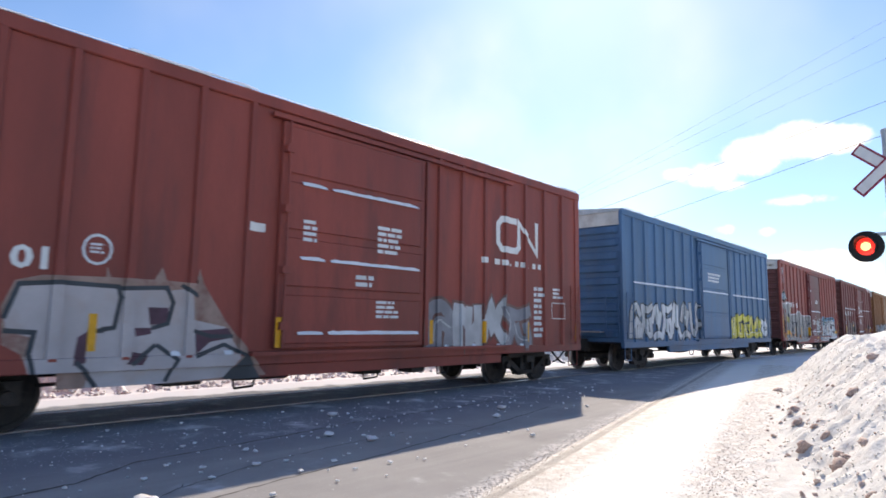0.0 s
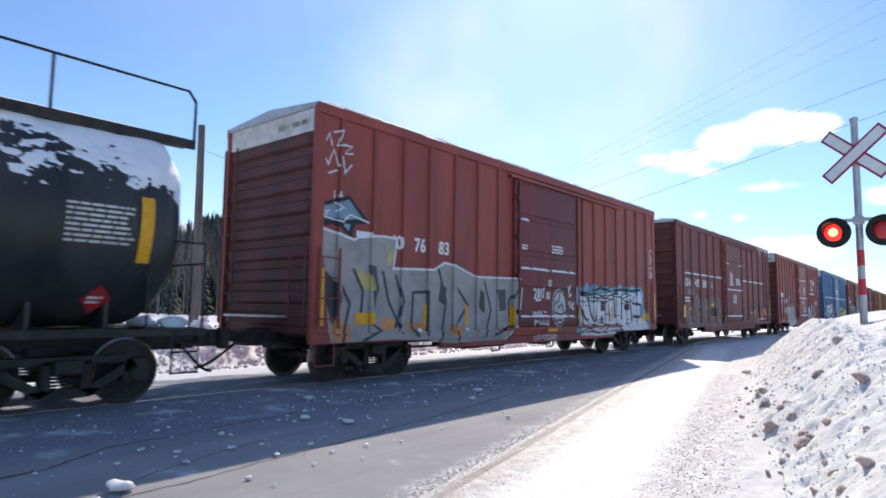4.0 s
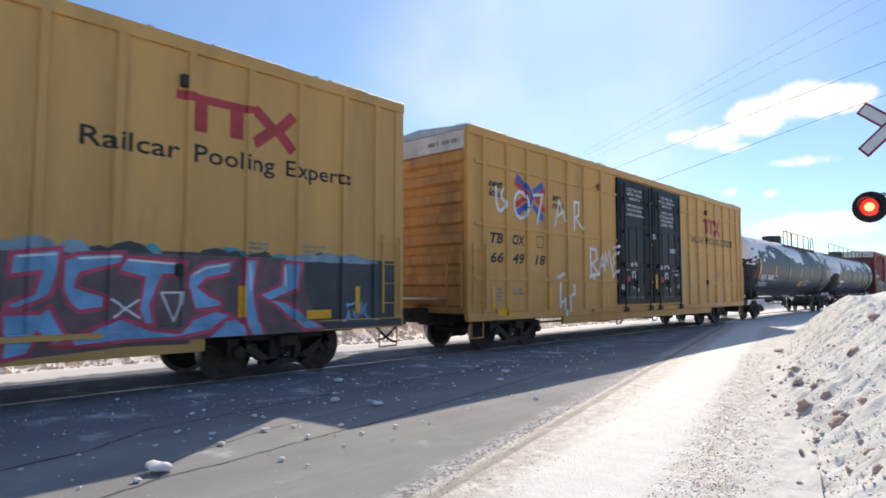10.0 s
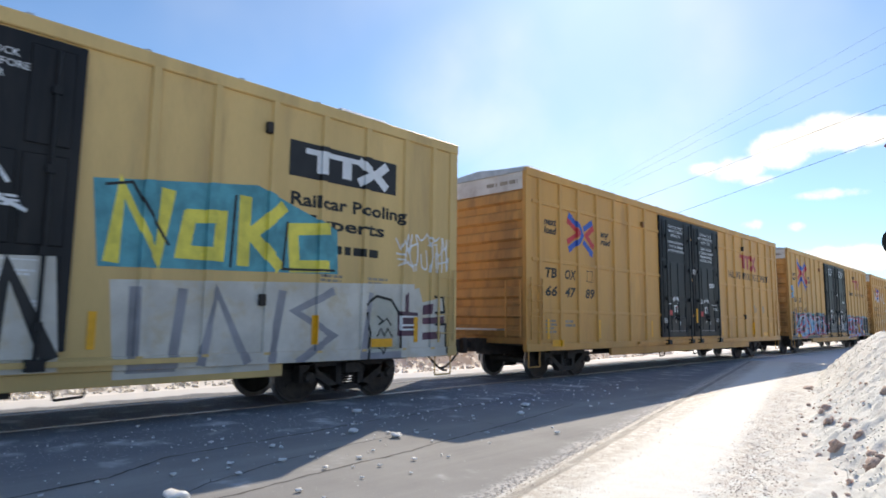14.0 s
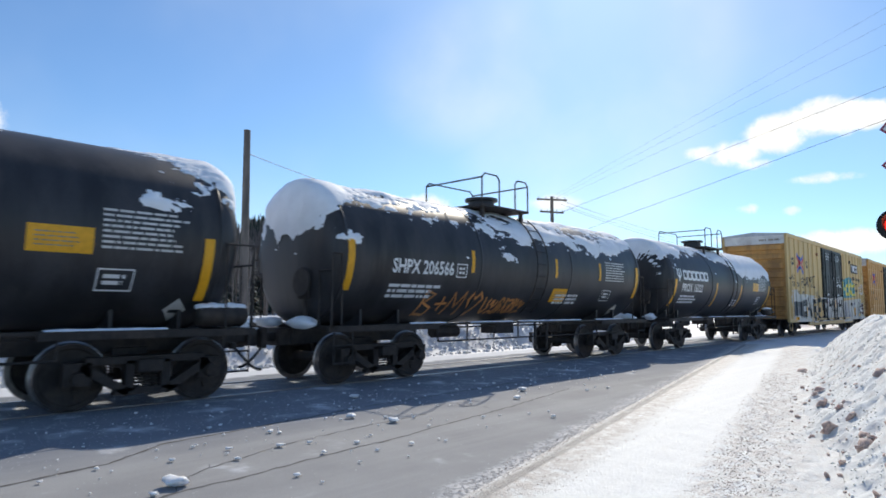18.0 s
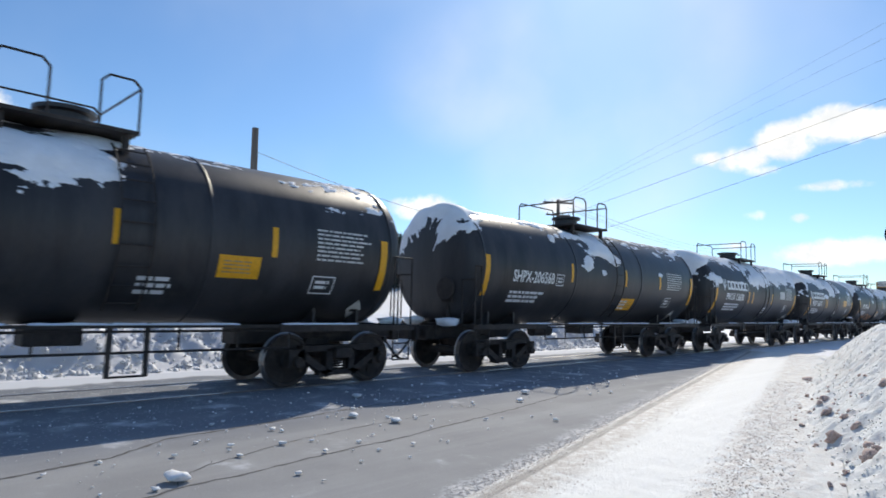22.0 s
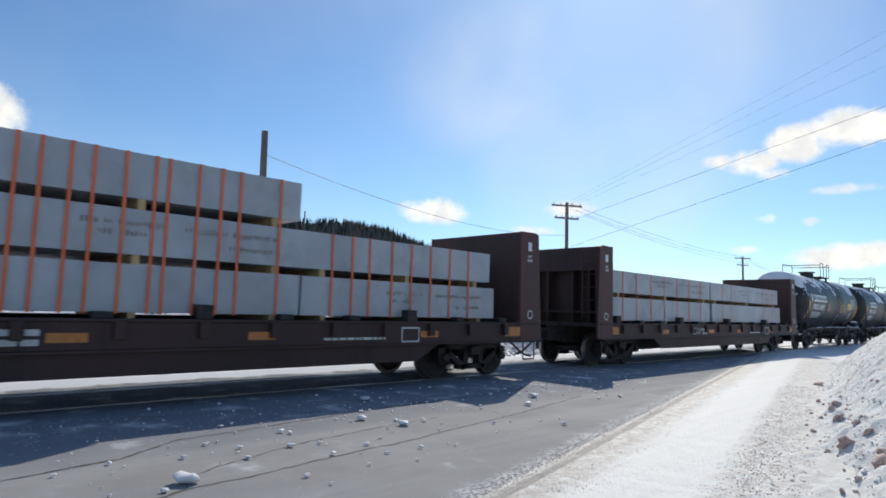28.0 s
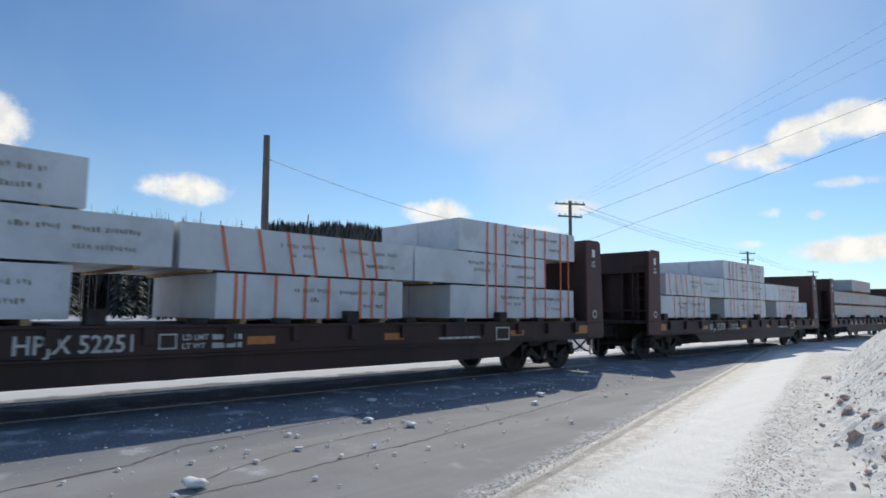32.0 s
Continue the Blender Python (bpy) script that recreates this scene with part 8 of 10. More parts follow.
# white and black pieces on the faded yellow car
for kind, mat, lift, lines in (
    (0, BONE, 0.001, ([(-9.02, 1.96), (-8.58, 2.36), (-7.92, 2.36), (-7.46, 2.14), (-6.18, 2.16), (-4.44, 2.12), (-4.84, 1.6), (-5.28, 0.64), (-6.92, 0.68), (-7.52, 0.74), (-8.62, 0.88), (-8.94, 1.52)],)),
    (0, SLATE, 0.003, ([(-8.52, 1.76), (-7.88, 1.78), (-7.86, 1.06), (-8.44, 1.08)], [(-7.76, 1.76), (-7.06, 1.76), (-7, 1.02), (-7.64, 1.08)],)),
    (0.3, SPRAY_BLACK, 0.004, ([(-6.34, 1.72), (-6.76, 1.68), (-6.88, 1.38), (-6.76, 1.1), (-6.28, 1.14)],)),
    (0.16, SPRAY_BLACK, 0.004, ([(-6.08, 1.16), (-5.68, 2), (-5.28, 1.02)], [(-5.96, 1.4), (-5.42, 1.4)],)),
    (0.24, SPRAY_BLACK, 0.005, ([(-4.7, 1.86), (-4.6, 0.76)], [(-4.7, 1.84), (-4.16, 1.72), (-4.6, 1.36), (-3.98, 1.12), (-4.6, 0.8)], [(-3.04, 1.92), (-3.68, 1.86), (-3.6, 0.82), (-2.92, 0.84)], [(-3.64, 1.36), (-3.12, 1.38)], [(-2, 1.9), (-2.72, 1.82), (-2.64, 1.44), (-2.12, 1.32), (-2.04, 0.94), (-2.7, 0.88)],)),
    (0.05, SPRAY_WHITE, 0.004, ([(-4.92, 1.96), (-4.04, 1.96), (-3.76, 0.7), (-4.84, 0.72), (-4.92, 1.96)], [(-2.94, 2), (-1.78, 2.02), (-1.72, 0.76), (-2.84, 0.74)], [(-9, 1.52), (-9, 1.96), (-8.58, 2.36)], [(-6.18, 2.16), (-6.44, 1.76), (-6.26, 1.04)],)),
    (0.06, INK, 0.006, ([(-6.94, 2.92), (-6.88, 2.54)], [(-7, 2.9), (-6.6, 3)], [(-6.92, 2.76), (-6.66, 2.8)], [(-6.52, 2.92), (-6.52, 2.64), (-6.28, 2.64), (-6.26, 2.92), (-6.52, 2.92)], [(-6.14, 3), (-6.06, 2.68), (-5.86, 2.72), (-5.9, 3.06)], [(-5.76, 2.54), (-5.76, 3.04), (-5.52, 3.04), (-5.74, 2.8), (-5.44, 2.56)], [(-5.08, 3.12), (-5.36, 3.04), (-5.3, 2.56), (-5, 2.62)], [(-5.34, 2.84), (-5.06, 2.88)], [(-4.96, 3.12), (-4.8, 2.92), (-4.66, 3.16)], [(-4.8, 2.92), (-4.76, 2.54)], [(-4.22, 3.2), (-4.6, 3.12), (-4.52, 2.56), (-4.14, 2.64)], [(-9.28, 2.98), (-9, 2.88), (-8.82, 3.02)], [(-8.76, 2.86), (-8.64, 3.08), (-8.56, 2.88)], [(-8.48, 3.1), (-8.4, 2.86), (-8.28, 3.1), (-8.2, 2.84)], [(-4.04, 2.32), (-3.82, 2.04), (-3.68, 2.32), (-3.46, 2.04), (-3.12, 1.96)],)),
):
    paint(box_j, Z_Y, kind, mat, lift, lines)
for kind, mat, lift, lines in (
    (0, BONE, 0.001, ([(-2.38, 1.94), (2.24, 2.16), (2.36, 0.76), (-2.28, 0.72)],)),
    (0.2, SPRAY_BLACK, 0.003, ([(-2.18, 1.84), (-1.32, 1.92)], [(-1.76, 1.88), (-1.7, 0.76)], [(-1.12, 0.76), (-1.04, 1.88), (-0.72, 1.24), (-0.4, 1.88), (-0.3, 0.76)], [(0.08, 1.96), (0.14, 0.8)], [(0.56, 0.8), (0.98, 2), (1.32, 0.84)], [(1.64, 0.84), (1.76, 2), (2.24, 0.96)],)),
    (0.05, SPRAY_WHITE, 0.003, ([(0.52, 3.36), (0.68, 3)], [(1, 3.32), (0.78, 2.94), (1.28, 3.02)], [(1.42, 3.38), (1.68, 3)], [(0.48, 2.72), (1.4, 2.9), (1.88, 2.68)],)),
):
    paint(box_j, Z_Y, kind, mat, lift, lines, 1.556)
for kind, mat, lift, lines in (
    (0, SPRAY_TEAL, 0.001, ([(2.6, 3.22), (4.92, 3.5), (6.44, 2.96), (6.48, 2.2), (2.72, 2.08)],)),
    (0.2, SPRAY_YELLOW, 0.003, ([(2.88, 2.2), (2.96, 3.16), (3.46, 2.24), (3.56, 3.16)], [(3.88, 2.88), (3.8, 2.36), (4.32, 2.36), (4.34, 2.92), (3.88, 2.88)], [(4.72, 3.24), (4.72, 2.28)], [(5.36, 3.2), (4.84, 2.72), (5.32, 2.26)], [(6.24, 2.96), (5.56, 2.88), (5.62, 2.28), (6.24, 2.32)],)),
    (0.04, SPRAY_BLACK, 0.005, ([(2.76, 3.16), (3.08, 3.24), (3.6, 2.44)], [(4.56, 3.28), (4.52, 2.2)], [(5.46, 2.98), (5.4, 2.22), (6.4, 2.26)],)),
    (0, BONE, 0.001, ([(2.88, 1.92), (8.28, 2.12), (8.32, 0.68), (3, 0.62)],)),
    (0.14, SMOKE, 0.003, ([(3.2, 1.8), (3.22, 0.76), (3.74, 0.76), (3.84, 1.8)], [(4.14, 0.8), (4.34, 1.82), (4.84, 0.8)], [(5.42, 1.84), (5.26, 0.8)], [(6.38, 1.9), (5.66, 1.56), (6.42, 1.16), (5.74, 0.76)], [(7.2, 1.88), (7.04, 0.78), (7.88, 0.8)],)),
):
    paint(box_j, Z_Y, kind, mat, lift, lines)
# white tags on the clean yellow car
for kind, mat, lift, lines in (
    (0.08, SPRAY_WHITE, 0.004, ([(-4.04, 1.82), (-4.08, 2.6), (-3.76, 2.58), (-3.68, 2.32), (-4, 2.16), (-3.58, 1.88)], [(-3.56, 1.9), (-3.46, 2.44), (-3.24, 2)], [(-3.52, 2.12), (-3.32, 2.16)], [(-3.24, 2.02), (-3.2, 2.54), (-3.08, 2.24), (-2.96, 2.62), (-2.82, 2.1)], [(-2.5, 2.56), (-2.72, 2.4), (-2.62, 2.26), (-2.76, 2.12), (-2.74, 1.82), (-2.5, 2.02)], [(-2.72, 2.68), (-2.4, 2.76)], [(-4.92, 3.08), (-4.92, 3.84), (-4.68, 3.84), (-4.7, 3.48), (-4.88, 3.42), (-4.5, 3.14)], [(-5.9, 3.12), (-5.7, 3.8), (-5.4, 3.28)], [(-5.82, 3.36), (-5.48, 3.52)], [(-5.82, 1.76), (-5.48, 1.86)], [(-5.66, 1.8), (-5.68, 1.24), (-5.68, 0.98)], [(-5.64, 1.08), (-5.44, 1.18), (-5.44, 0.72)], [(-5.26, 1.28), (-5.24, 0.88)], [(-4.98, 1.56), (-4.96, 1.32), (-5.08, 1.3)], [(-4.12, 1.8), (-3.84, 1.88)], [(-3.88, 1.84), (-3.86, 1.66)],)),
    (0.07, SPRAY_WHITE, 0.004, ([(-4.04, 1.86), (-3.56, 1.88)],)),
):
    paint(box_g, Z_Y, kind, mat, lift, lines)
# pieces at the front of the faded yellow car
for kind, mat, lift, lines in (
    (0, PALE_GREEN, 0.001, ([(7.1, 1.7), (7.35, 1.84), (7.7, 1.8), (7.94, 1.5), (7.94, 0.6), (7.15, 0.6)],)),
    (0, BONE, 0.002, ([(7.95, 1.93), (8.4, 2.06), (8.5, 1.78), (9.1, 1.92), (9.16, 0.76), (7.95, 0.70)],)),
    (0, PLUM, 0.004, ([(8.0, 1.9), (8.14, 1.96), (8.14, 1.5), (8.0, 1.5)], [(8.5, 1.72), (8.74, 1.76), (8.72, 1.56), (8.5, 1.54)], [(8.5, 1.48), (9.1, 1.52), (9.1, 1.38), (8.5, 1.36)], [(8.5, 1.2), (9.0, 1.22), (9.0, 1.08), (8.5, 1.06)], [(7.86, 1.6), (8.38, 1.58), (8.38, 1.14), (7.86, 1.14)])),
    (0.05, INK, 0.006, ([(7.1, 1.7), (7.35, 1.86), (7.7, 1.8), (7.94, 1.5)], [(7.1, 1.55), (7.22, 1.2), (7.15, 0.7)], [(8.78, 1.9), (9.06, 1.9), (9.1, 1.6), (8.8, 1.58)], [(8.8, 1.36), (9.14, 1.36), (9.14, 0.8)])),
    (0.035, SPRAY_WHITE, 0.008, ([(7.92, 1.5), (8.33, 1.5), (8.33, 1.26), (7.92, 1.26), (7.92, 1.5)], [(7.92, 1.34), (8.33, 1.34)], [(7.78, 2.96), (7.9, 2.76), (7.96, 2.94), (8.04, 2.74), (8.2, 2.86), (8.34, 2.92), (8.34, 2.56)], [(7.8, 2.68), (8.0, 2.66)], [(7.84, 2.58), (8.0, 2.56), (7.84, 2.44), (8.06, 2.54), (8.18, 2.46), (8.3, 2.5)], [(8.6, 3.1), (8.76, 3.0), (8.62, 2.9), (8.84, 2.94), (8.9, 2.7), (9.1, 2.9), (9.16, 2.62), (8.9, 2.56)])),
    (0.03, INK, 0.006, ([(7.38, 1.5), (7.5, 1.42), (7.4, 1.34), (7.6, 1.46), (7.7, 1.34)], [(7.38, 1.14), (7.46, 1.28), (7.54, 1.14), (7.62, 1.28), (7.74, 1.12)], [(7.4, 0.96), (7.5, 0.84), (7.6, 0.98)])),
):
    paint(box_j, Z_Y, kind, mat, lift, lines)
# cloudy blue and white spray inside the letters on the plug-door car
rnd = random.Random(31)
for k in range(60):
    y, z = rnd.uniform(-8.5, -2.9), rnd.uniform(0.85, 1.85)
    w, up = rnd.uniform(0.08, 0.30), rnd.uniform(0.03, 0.10)
    paint(box_h, Z_Y, 0, (SPRAY_BLUE, HAZE_BLUE, SILVER, STEEL_BLUE)[k % 4], 0.0055 + 0.0003 * (k % 7), [[(y + w * math.cos(j * 0.7 + 0.3) * rnd.uniform(0.6, 1.1), z + up * math.sin(j * 0.7 + 0.3) * rnd.uniform(0.6, 1.2) + 0.25 * w * math.cos(j * 0.7)) for j in range(9)]])
for k in range(14):
    y, z = rnd.uniform(-8.5, -2.6), rnd.uniform(0.8, 1.9)
    paint(box_h, Z_Y, 0.045, (SPRAY_PINK, SPRAY_WHITE, SPRAY_PINK)[k % 3], 0.009, [curve([(y, z), (y + rnd.uniform(0.1, 0.3), z + rnd.uniform(-0.3, 0.3)), (y + rnd.uniform(0.3, 0.55), z + rnd.uniform(-0.2, 0.2))])])
# what is left of an old grey piece on the box car's panels
for shape in ([(-6.86, 0.70), (-6.82, 1.39), (-6.60, 1.53), (-6.64, 1.75), (-6.41, 1.82), (-6.10, 1.65), (-5.96, 1.33), (-5.90, 0.70)], [(-5.84, 0.70), (-5.86, 1.85), (-5.62, 2.06), (-5.46, 2.14), (-5.17, 2.04), (-4.90, 1.80), (-4.78, 0.70)],
              [(-4.57, 0.70), (-4.58, 1.75), (-4.27, 2.0), (-3.98, 1.88), (-3.82, 1.58), (-3.80, 0.70)], [(-3.59, 0.70), (-3.55, 1.95), (-3.25, 2.14), (-2.96, 2.0), (-2.87, 1.68), (-2.80, 0.70)],
              [(-2.57, 0.70), (-2.57, 1.82), (-2.33, 2.06), (-2.06, 1.98), (-1.86, 1.7), (-1.84, 0.70)], [(-6.79, 2.46), (-6.2, 2.40), (-5.82, 2.42), (-5.86, 2.24), (-6.3, 2.2), (-6.7, 2.3)]):
    paint(box_c, Z_C, 0, GHOST, 0.003, [curve(shape + shape[:1])])
    rnd = random.Random(int(shape[0][0] * -100))
    for k in range(13):
        y, z = rnd.uniform(shape[0][0] + 0.15, max(p[0] for p in shape) - 0.15), rnd.uniform(min(p[1] for p in shape) + 0.1, max(p[1] for p in shape) - 0.28)
        w, h = rnd.uniform(0.05, 0.17), rnd.uniform(0.05, 0.2)
        paint(box_c, Z_C, 0, WORN_GREY, 0.005 + 0.0003 * k, [[(y + w * math.cos(j * 0.7) * rnd.uniform(0.55, 1.2), z + h * math.sin(j * 0.7) * rnd.uniform(0.55, 1.2)) for j in range(9)]])
for wide, lines in ((0.06, ([(-6.86, 1.2), (-6.70, 1.44), (-6.36, 1.50), (-6.02, 1.38)], [(-6.72, 1.62), (-6.5, 1.82), (-6.2, 1.78)], [(-5.84, 1.7), (-5.46, 2.12), (-5.1, 1.98)], [(-4.56, 1.7), (-4.27, 1.98), (-3.98, 1.86)])),
                    (0.13, ([(-6.76, 1.18), (-6.4, 1.1), (-5.96, 1.16)], [(-6.8, 0.84), (-6.3, 0.74)], [(-5.5, 1.5), (-5.3, 1.0)], [(-2.5, 1.2), (-2.1, 0.9)])),
                    (0.05, ([(-3.56, 1.8), (-3.25, 2.1), (-2.96, 1.96)], [(-2.56, 1.7), (-2.3, 2.02), (-2.0, 1.9)], [(-4.3, 1.4), (-4.1, 1.0), (-3.9, 1.3)]))):
    paint(box_c, Z_C, wide, WORN_GREY, 0.006, lines)
paint(box_c, Z_C, 0, SPRAY_BLACK, 0.003, [[(5.05, 1.5), (5.0, 1.78), (5.22, 1.86), (5.36, 1.7), (5.3, 1.46)]])

# black lines that cross the white piece, and the blue spray above it
rnd = random.Random(17)
for lo, hi in ((0.66, 0.80), (0.74, 0.92), (0.9, 1.06), (1.62, 1.78), (1.7, 1.9), (1.8, 1.97), (1.86, 2.02)):
    y, line = 1.95, []
    while y < 6.6:
        line.append((y, rnd.uniform(lo, hi)))
        y += rnd.uniform(0.16, 0.62)
        if len(line) > 3 and rnd.random() < 0.3:
            paint(box_d, Z_D, 0.034, SPRAY_BLACK, 0.0085, [line])
            line = [(y - 0.3, rnd.uniform(lo, hi))]
for k in range(16):
    y, z = rnd.uniform(1.95, 6.3), rnd.uniform(0.75, 1.95)
    paint(box_d, Z_D, 0.022, SPRAY_BLACK, 0.0075, [[(y, z), (y + rnd.uniform(0.25, 0.6), z + rnd.uniform(-0.05, 0.05))]])
for k in range(46):
    y = rnd.uniform(1.75, 6.75)
    z, w = rnd.uniform(2.0, 2.16), rnd.uniform(0.05, 0.12)
    up = rnd.uniform(0.05, 0.2)
    paint(box_d, Z_D, 0, SPRAY_BLUE if k % 3 else HALO_BLUE, 0.0035 + 0.0004 * (k % 5), [[(y - w, z), (y - w * 0.6, z + up * 0.7), (y, z + up), (y + w * 0.7, z + up * 0.6), (y + w, z), (y + w * 0.4, z - 0.08), (y - w * 0.5, z - 0.07)]])

# gas tank cars
R1, ZC1 = 1.53, 2.62


def tmark(car, bm, mat, r, zc, name="lettering", label="", lift=0.005):
    if not bm.verts:
        bm.free()
        return
    part(name, on_tank(cut_bands(bm), r, zc, lift), mat, car, label)


for car, bars_at in ((tank_e, (-8.9, -5.9, -3.6, -1.3, 1.34, 3.57, 5.88, 9.0)), (tank_f, (-8.72, -5.44, -2.53, 0.05, 2.84, 6.27, 8.95))):
    for k, y in enumerate(bars_at):
        big = abs(y) > 8
        yy = math.copysign(8.32, y) if big else y
        tmark(car, plate(yy - (0.09 if big else 0.05), yy + (0.09 if big else 0.05), 2.0 if big else 2.18, 2.9 if big else 2.66), REFLECT, R1, ZC1, "reflector", "yellow reflective strip", 0.02 if big else 0.006)
    tmark(car, bars(7.3, 8.2, 2.2, 2.75, 8, 3, 0.5), OFFWHITE, R1, ZC1)
    tmark(car, frame_mark(6.1, 6.6, 1.65, 1.93), WHITE, R1, ZC1)
    tmark(car, bars(6.18, 6.52, 1.72, 1.88, 2, 3), WHITE, R1, ZC1)
    bm = bmesh.new()
    poly(bm, [(7.7, 1.48), (7.9, 1.28), (8.1, 1.48), (7.9, 1.68)])
    tmark(car, bm, LOGO_RED, R1, ZC1, "placard", "red diamond placard")
    tmark(car, bars(7.78, 8.02, 1.42, 1.54, 2, 5), WHITE, R1, ZC1, lift=0.008)
for s, y, w in (("SHQX", -7.9, 0.9), ("50493", -6.7, 0.98)):
    tmark(tank_f, text_mesh(s, 0.26, y, 1.92, fit=w, heavy=0.009), WHITE, R1, ZC1, label="white lettering")
tmark(tank_f, frame_mark(-5.34, -5.02, 1.9, 2.16), WHITE, R1, ZC1)
tmark(tank_f, bars(-7.95, -6.2, 1.6, 1.82, 2, 7), SPRAY_WHITE, R1, ZC1)
tmark(tank_f, text_mesh("LIQUEFIED PETROLEUM GAS", 0.12, 1.21, 1.86, fit=1.95), WHITE, R1, ZC1, label="white lettering")
tmark(tank_f, text_mesh("NON - ODORIZED", 0.12, 1.21, 1.68, fit=1.2), WHITE, R1, ZC1, label="white lettering")
tmark(tank_f, plate(0.12, 0.95, 1.66, 1.92), REFLECT, R1, ZC1, "sticker", "yellow notice with small print")
tmark(tank_f, bars(0.2, 0.9, 1.7, 1.88, 3, 9, 0.35), PRINT, R1, ZC1, lift=0.008)
tmark(tank_e, plate(2.2, 2.95, 1.6, 1.92), SPRAY_ORANGE, R1, ZC1, "sticker", "worn orange notice")
tmark(tank_e, bars(-7.6, -5.6, 1.9, 2.15, 1, 2), WHITE, R1, ZC1)
tmark(tank_e, bars(-7.6, -6.2, 1.6, 1.82, 2, 4), SPRAY_WHITE, R1, ZC1)
tag(tank_e, [], 4.5, 5.85, 1.9, 2.2, 5, SPRAY_GREEN, 61, 0.035, (R1, ZC1))
tag(tank_e, [], 4.7, 5.75, 1.5, 1.82, 4, SPRAY_GREEN, 62, 0.035, (R1, ZC1))

# short tank cars
R2, ZC2 = ACID["r"], ACID["zc"]
TANK_TEXT = [("PROX 16322", -4.44, 1.82), ("SHPX 206566", -4.4, 1.70), ("PROX 16317", -4.4, 1.92), ("PROX 13630", -3.95, 1.90), ("SHPX-206568", -4.46, 1.66), ("PROX 16343", -4.4, 1.68), ("PROX 60078", -3.95, 1.80), ("PROX 16342", -4.27, 2.05)]
STICKERS = [(2.87, 3.6, 2.15), (1.1, 1.75, 1.56), (2.7, 3.45, 2.08), None, (0.8, 1.6, 1.48), (1.85, 2.54, 1.80), None, (2.85, 3.66, 2.10)]
SMALL = [(-1.25, 1.43), (-2.1, 1.1, 3.25), (-1.62, -1.3, 1.28), (-1.45, -0.95, 1.1, 1.58), (-2.0, 0.85, 3.05), (-1.9, 0.4, 2.75), (-1.9, 1.45), (-1.7, -1.2, 1.42, 1.9)]
for i, car in enumerate(tanks):
    s, y, w = TANK_TEXT[i]
    shpx = s.startswith("SH")
    z = 2.08 if shpx else 2.0
    tmark(car, text_mesh(s, 0.26, y, z, fit=w, heavy=0.009), WHITE, R2, ZC2, label="white lettering")
    tmark(car, bars(y, y + w * 0.85, 1.58, 1.88, 3, i), SPRAY_WHITE, R2, ZC2)
    if not shpx:
        # owner's name as a row of plain white block shapes
        y0, y1 = y + 0.05, y + w + 0.45
        c = (y1 - y0) / 6
        for k in range(6):
            bm = bmesh.new()
            a, b, lo, hi = y0 + k * c + 0.045, y0 + (k + 1) * c - 0.045, 2.43, 2.69
            stroke(bm, [(a, (lo + hi) / 2), (a, hi - 0.02), (a + 0.03, hi), (b - 0.03, hi), (b, hi - 0.02), (b, lo + 0.02), (b - 0.03, lo), (a + 0.03, lo), (a, lo + 0.02), (a, (lo + hi) / 2)], 0.088)
            tmark(car, bm, WHITE, R2, ZC2, "emblem", "white ring of the emblem")
        if i in (0, 2, 3, 7):
            bm = bmesh.new()
            yy = y0 - 0.32
            stroke(bm, [(yy, 2.35), (yy, 2.75)], 0.07)
            stroke(bm, [(yy - 0.15, 2.75), (yy - 0.13, 2.55), (yy, 2.42), (yy + 0.13, 2.55), (yy + 0.15, 2.75)], 0.07)
            tmark(car, bm, WHITE, R2, ZC2, "emblem", "white forked emblem")
    else:
        tmark(car, frame_mark(y + w + 0.1, y + w + 0.4, 2.05, 2.32), WHITE, R2, ZC2)
        tmark(car, bars(y + w + 0.16, y + w + 0.34, 2.1, 2.27, 2, 4), WHITE, R2, ZC2)
    for yy in SMALL[i]:
        tall = i in (0, 6)
        tmark(car, plate(yy - 0.05, yy + 0.05, 1.5 if tall else 2.16 if shpx or i == 5 else 1.92, 2.36 if tall else 2.64 if shpx or i == 5 else 2.38), REFLECT, R2, ZC2, "reflector", "yellow reflective strip")
    for sgn in (-1, 1):
        lo = 1.72 if shpx or i == 5 else 1.5
        at = 5.4 if i in (1, 4) else 5.0
        tmark(car, plate(sgn * at - 0.075, sgn * at + 0.075, lo, lo + 0.9), REFLECT, R2, ZC2, "reflector", "yellow reflective strip", 0.016)
    if STICKERS[i]:
        a, b, c = STICKERS[i]
        tmark(car, plate(a, b, c, c + 0.34), REFLECT, R2, ZC2, "sticker", "yellow notice with small print")
        tmark(car, bars(a + 0.08, b - 0.08, c + 0.06, c + 0.28, 4, i, 0.28), PRINT, R2, ZC2, lift=0.008)
    elif i in (3, 6):
        tmark(car, plate(2.68, 3.38, 2.18, 2.52), OFFWHITE, R2, ZC2, "sticker", "white notice with small print")
    tmark(car, bars(3.55, 4.7, 2.15, 2.72, 8, i + 3, 0.45), OFFWHITE, R2, ZC2)
    tmark(car, frame_mark(3.55, 4.0, 1.62, 1.9), WHITE, R2, ZC2)
    tmark(car, bars(3.62, 3.95, 1.68, 1.85, 2, 5), WHITE, R2, ZC2)
    tmark(car, bars(0.75 if i != 1 else 1.3, 1.25 if i != 1 else 2.4, 1.5, 1.78, 3, i + 7), SPRAY_WHITE, R2, ZC2)
    bm = bmesh.new()
    poly(bm, [(4.55, 1.36), (4.72, 1.19), (4.89, 1.36), (4.72, 1.53)])
    tmark(car, bm, OFFWHITE, R2, ZC2, "placard", "white diamond placard")
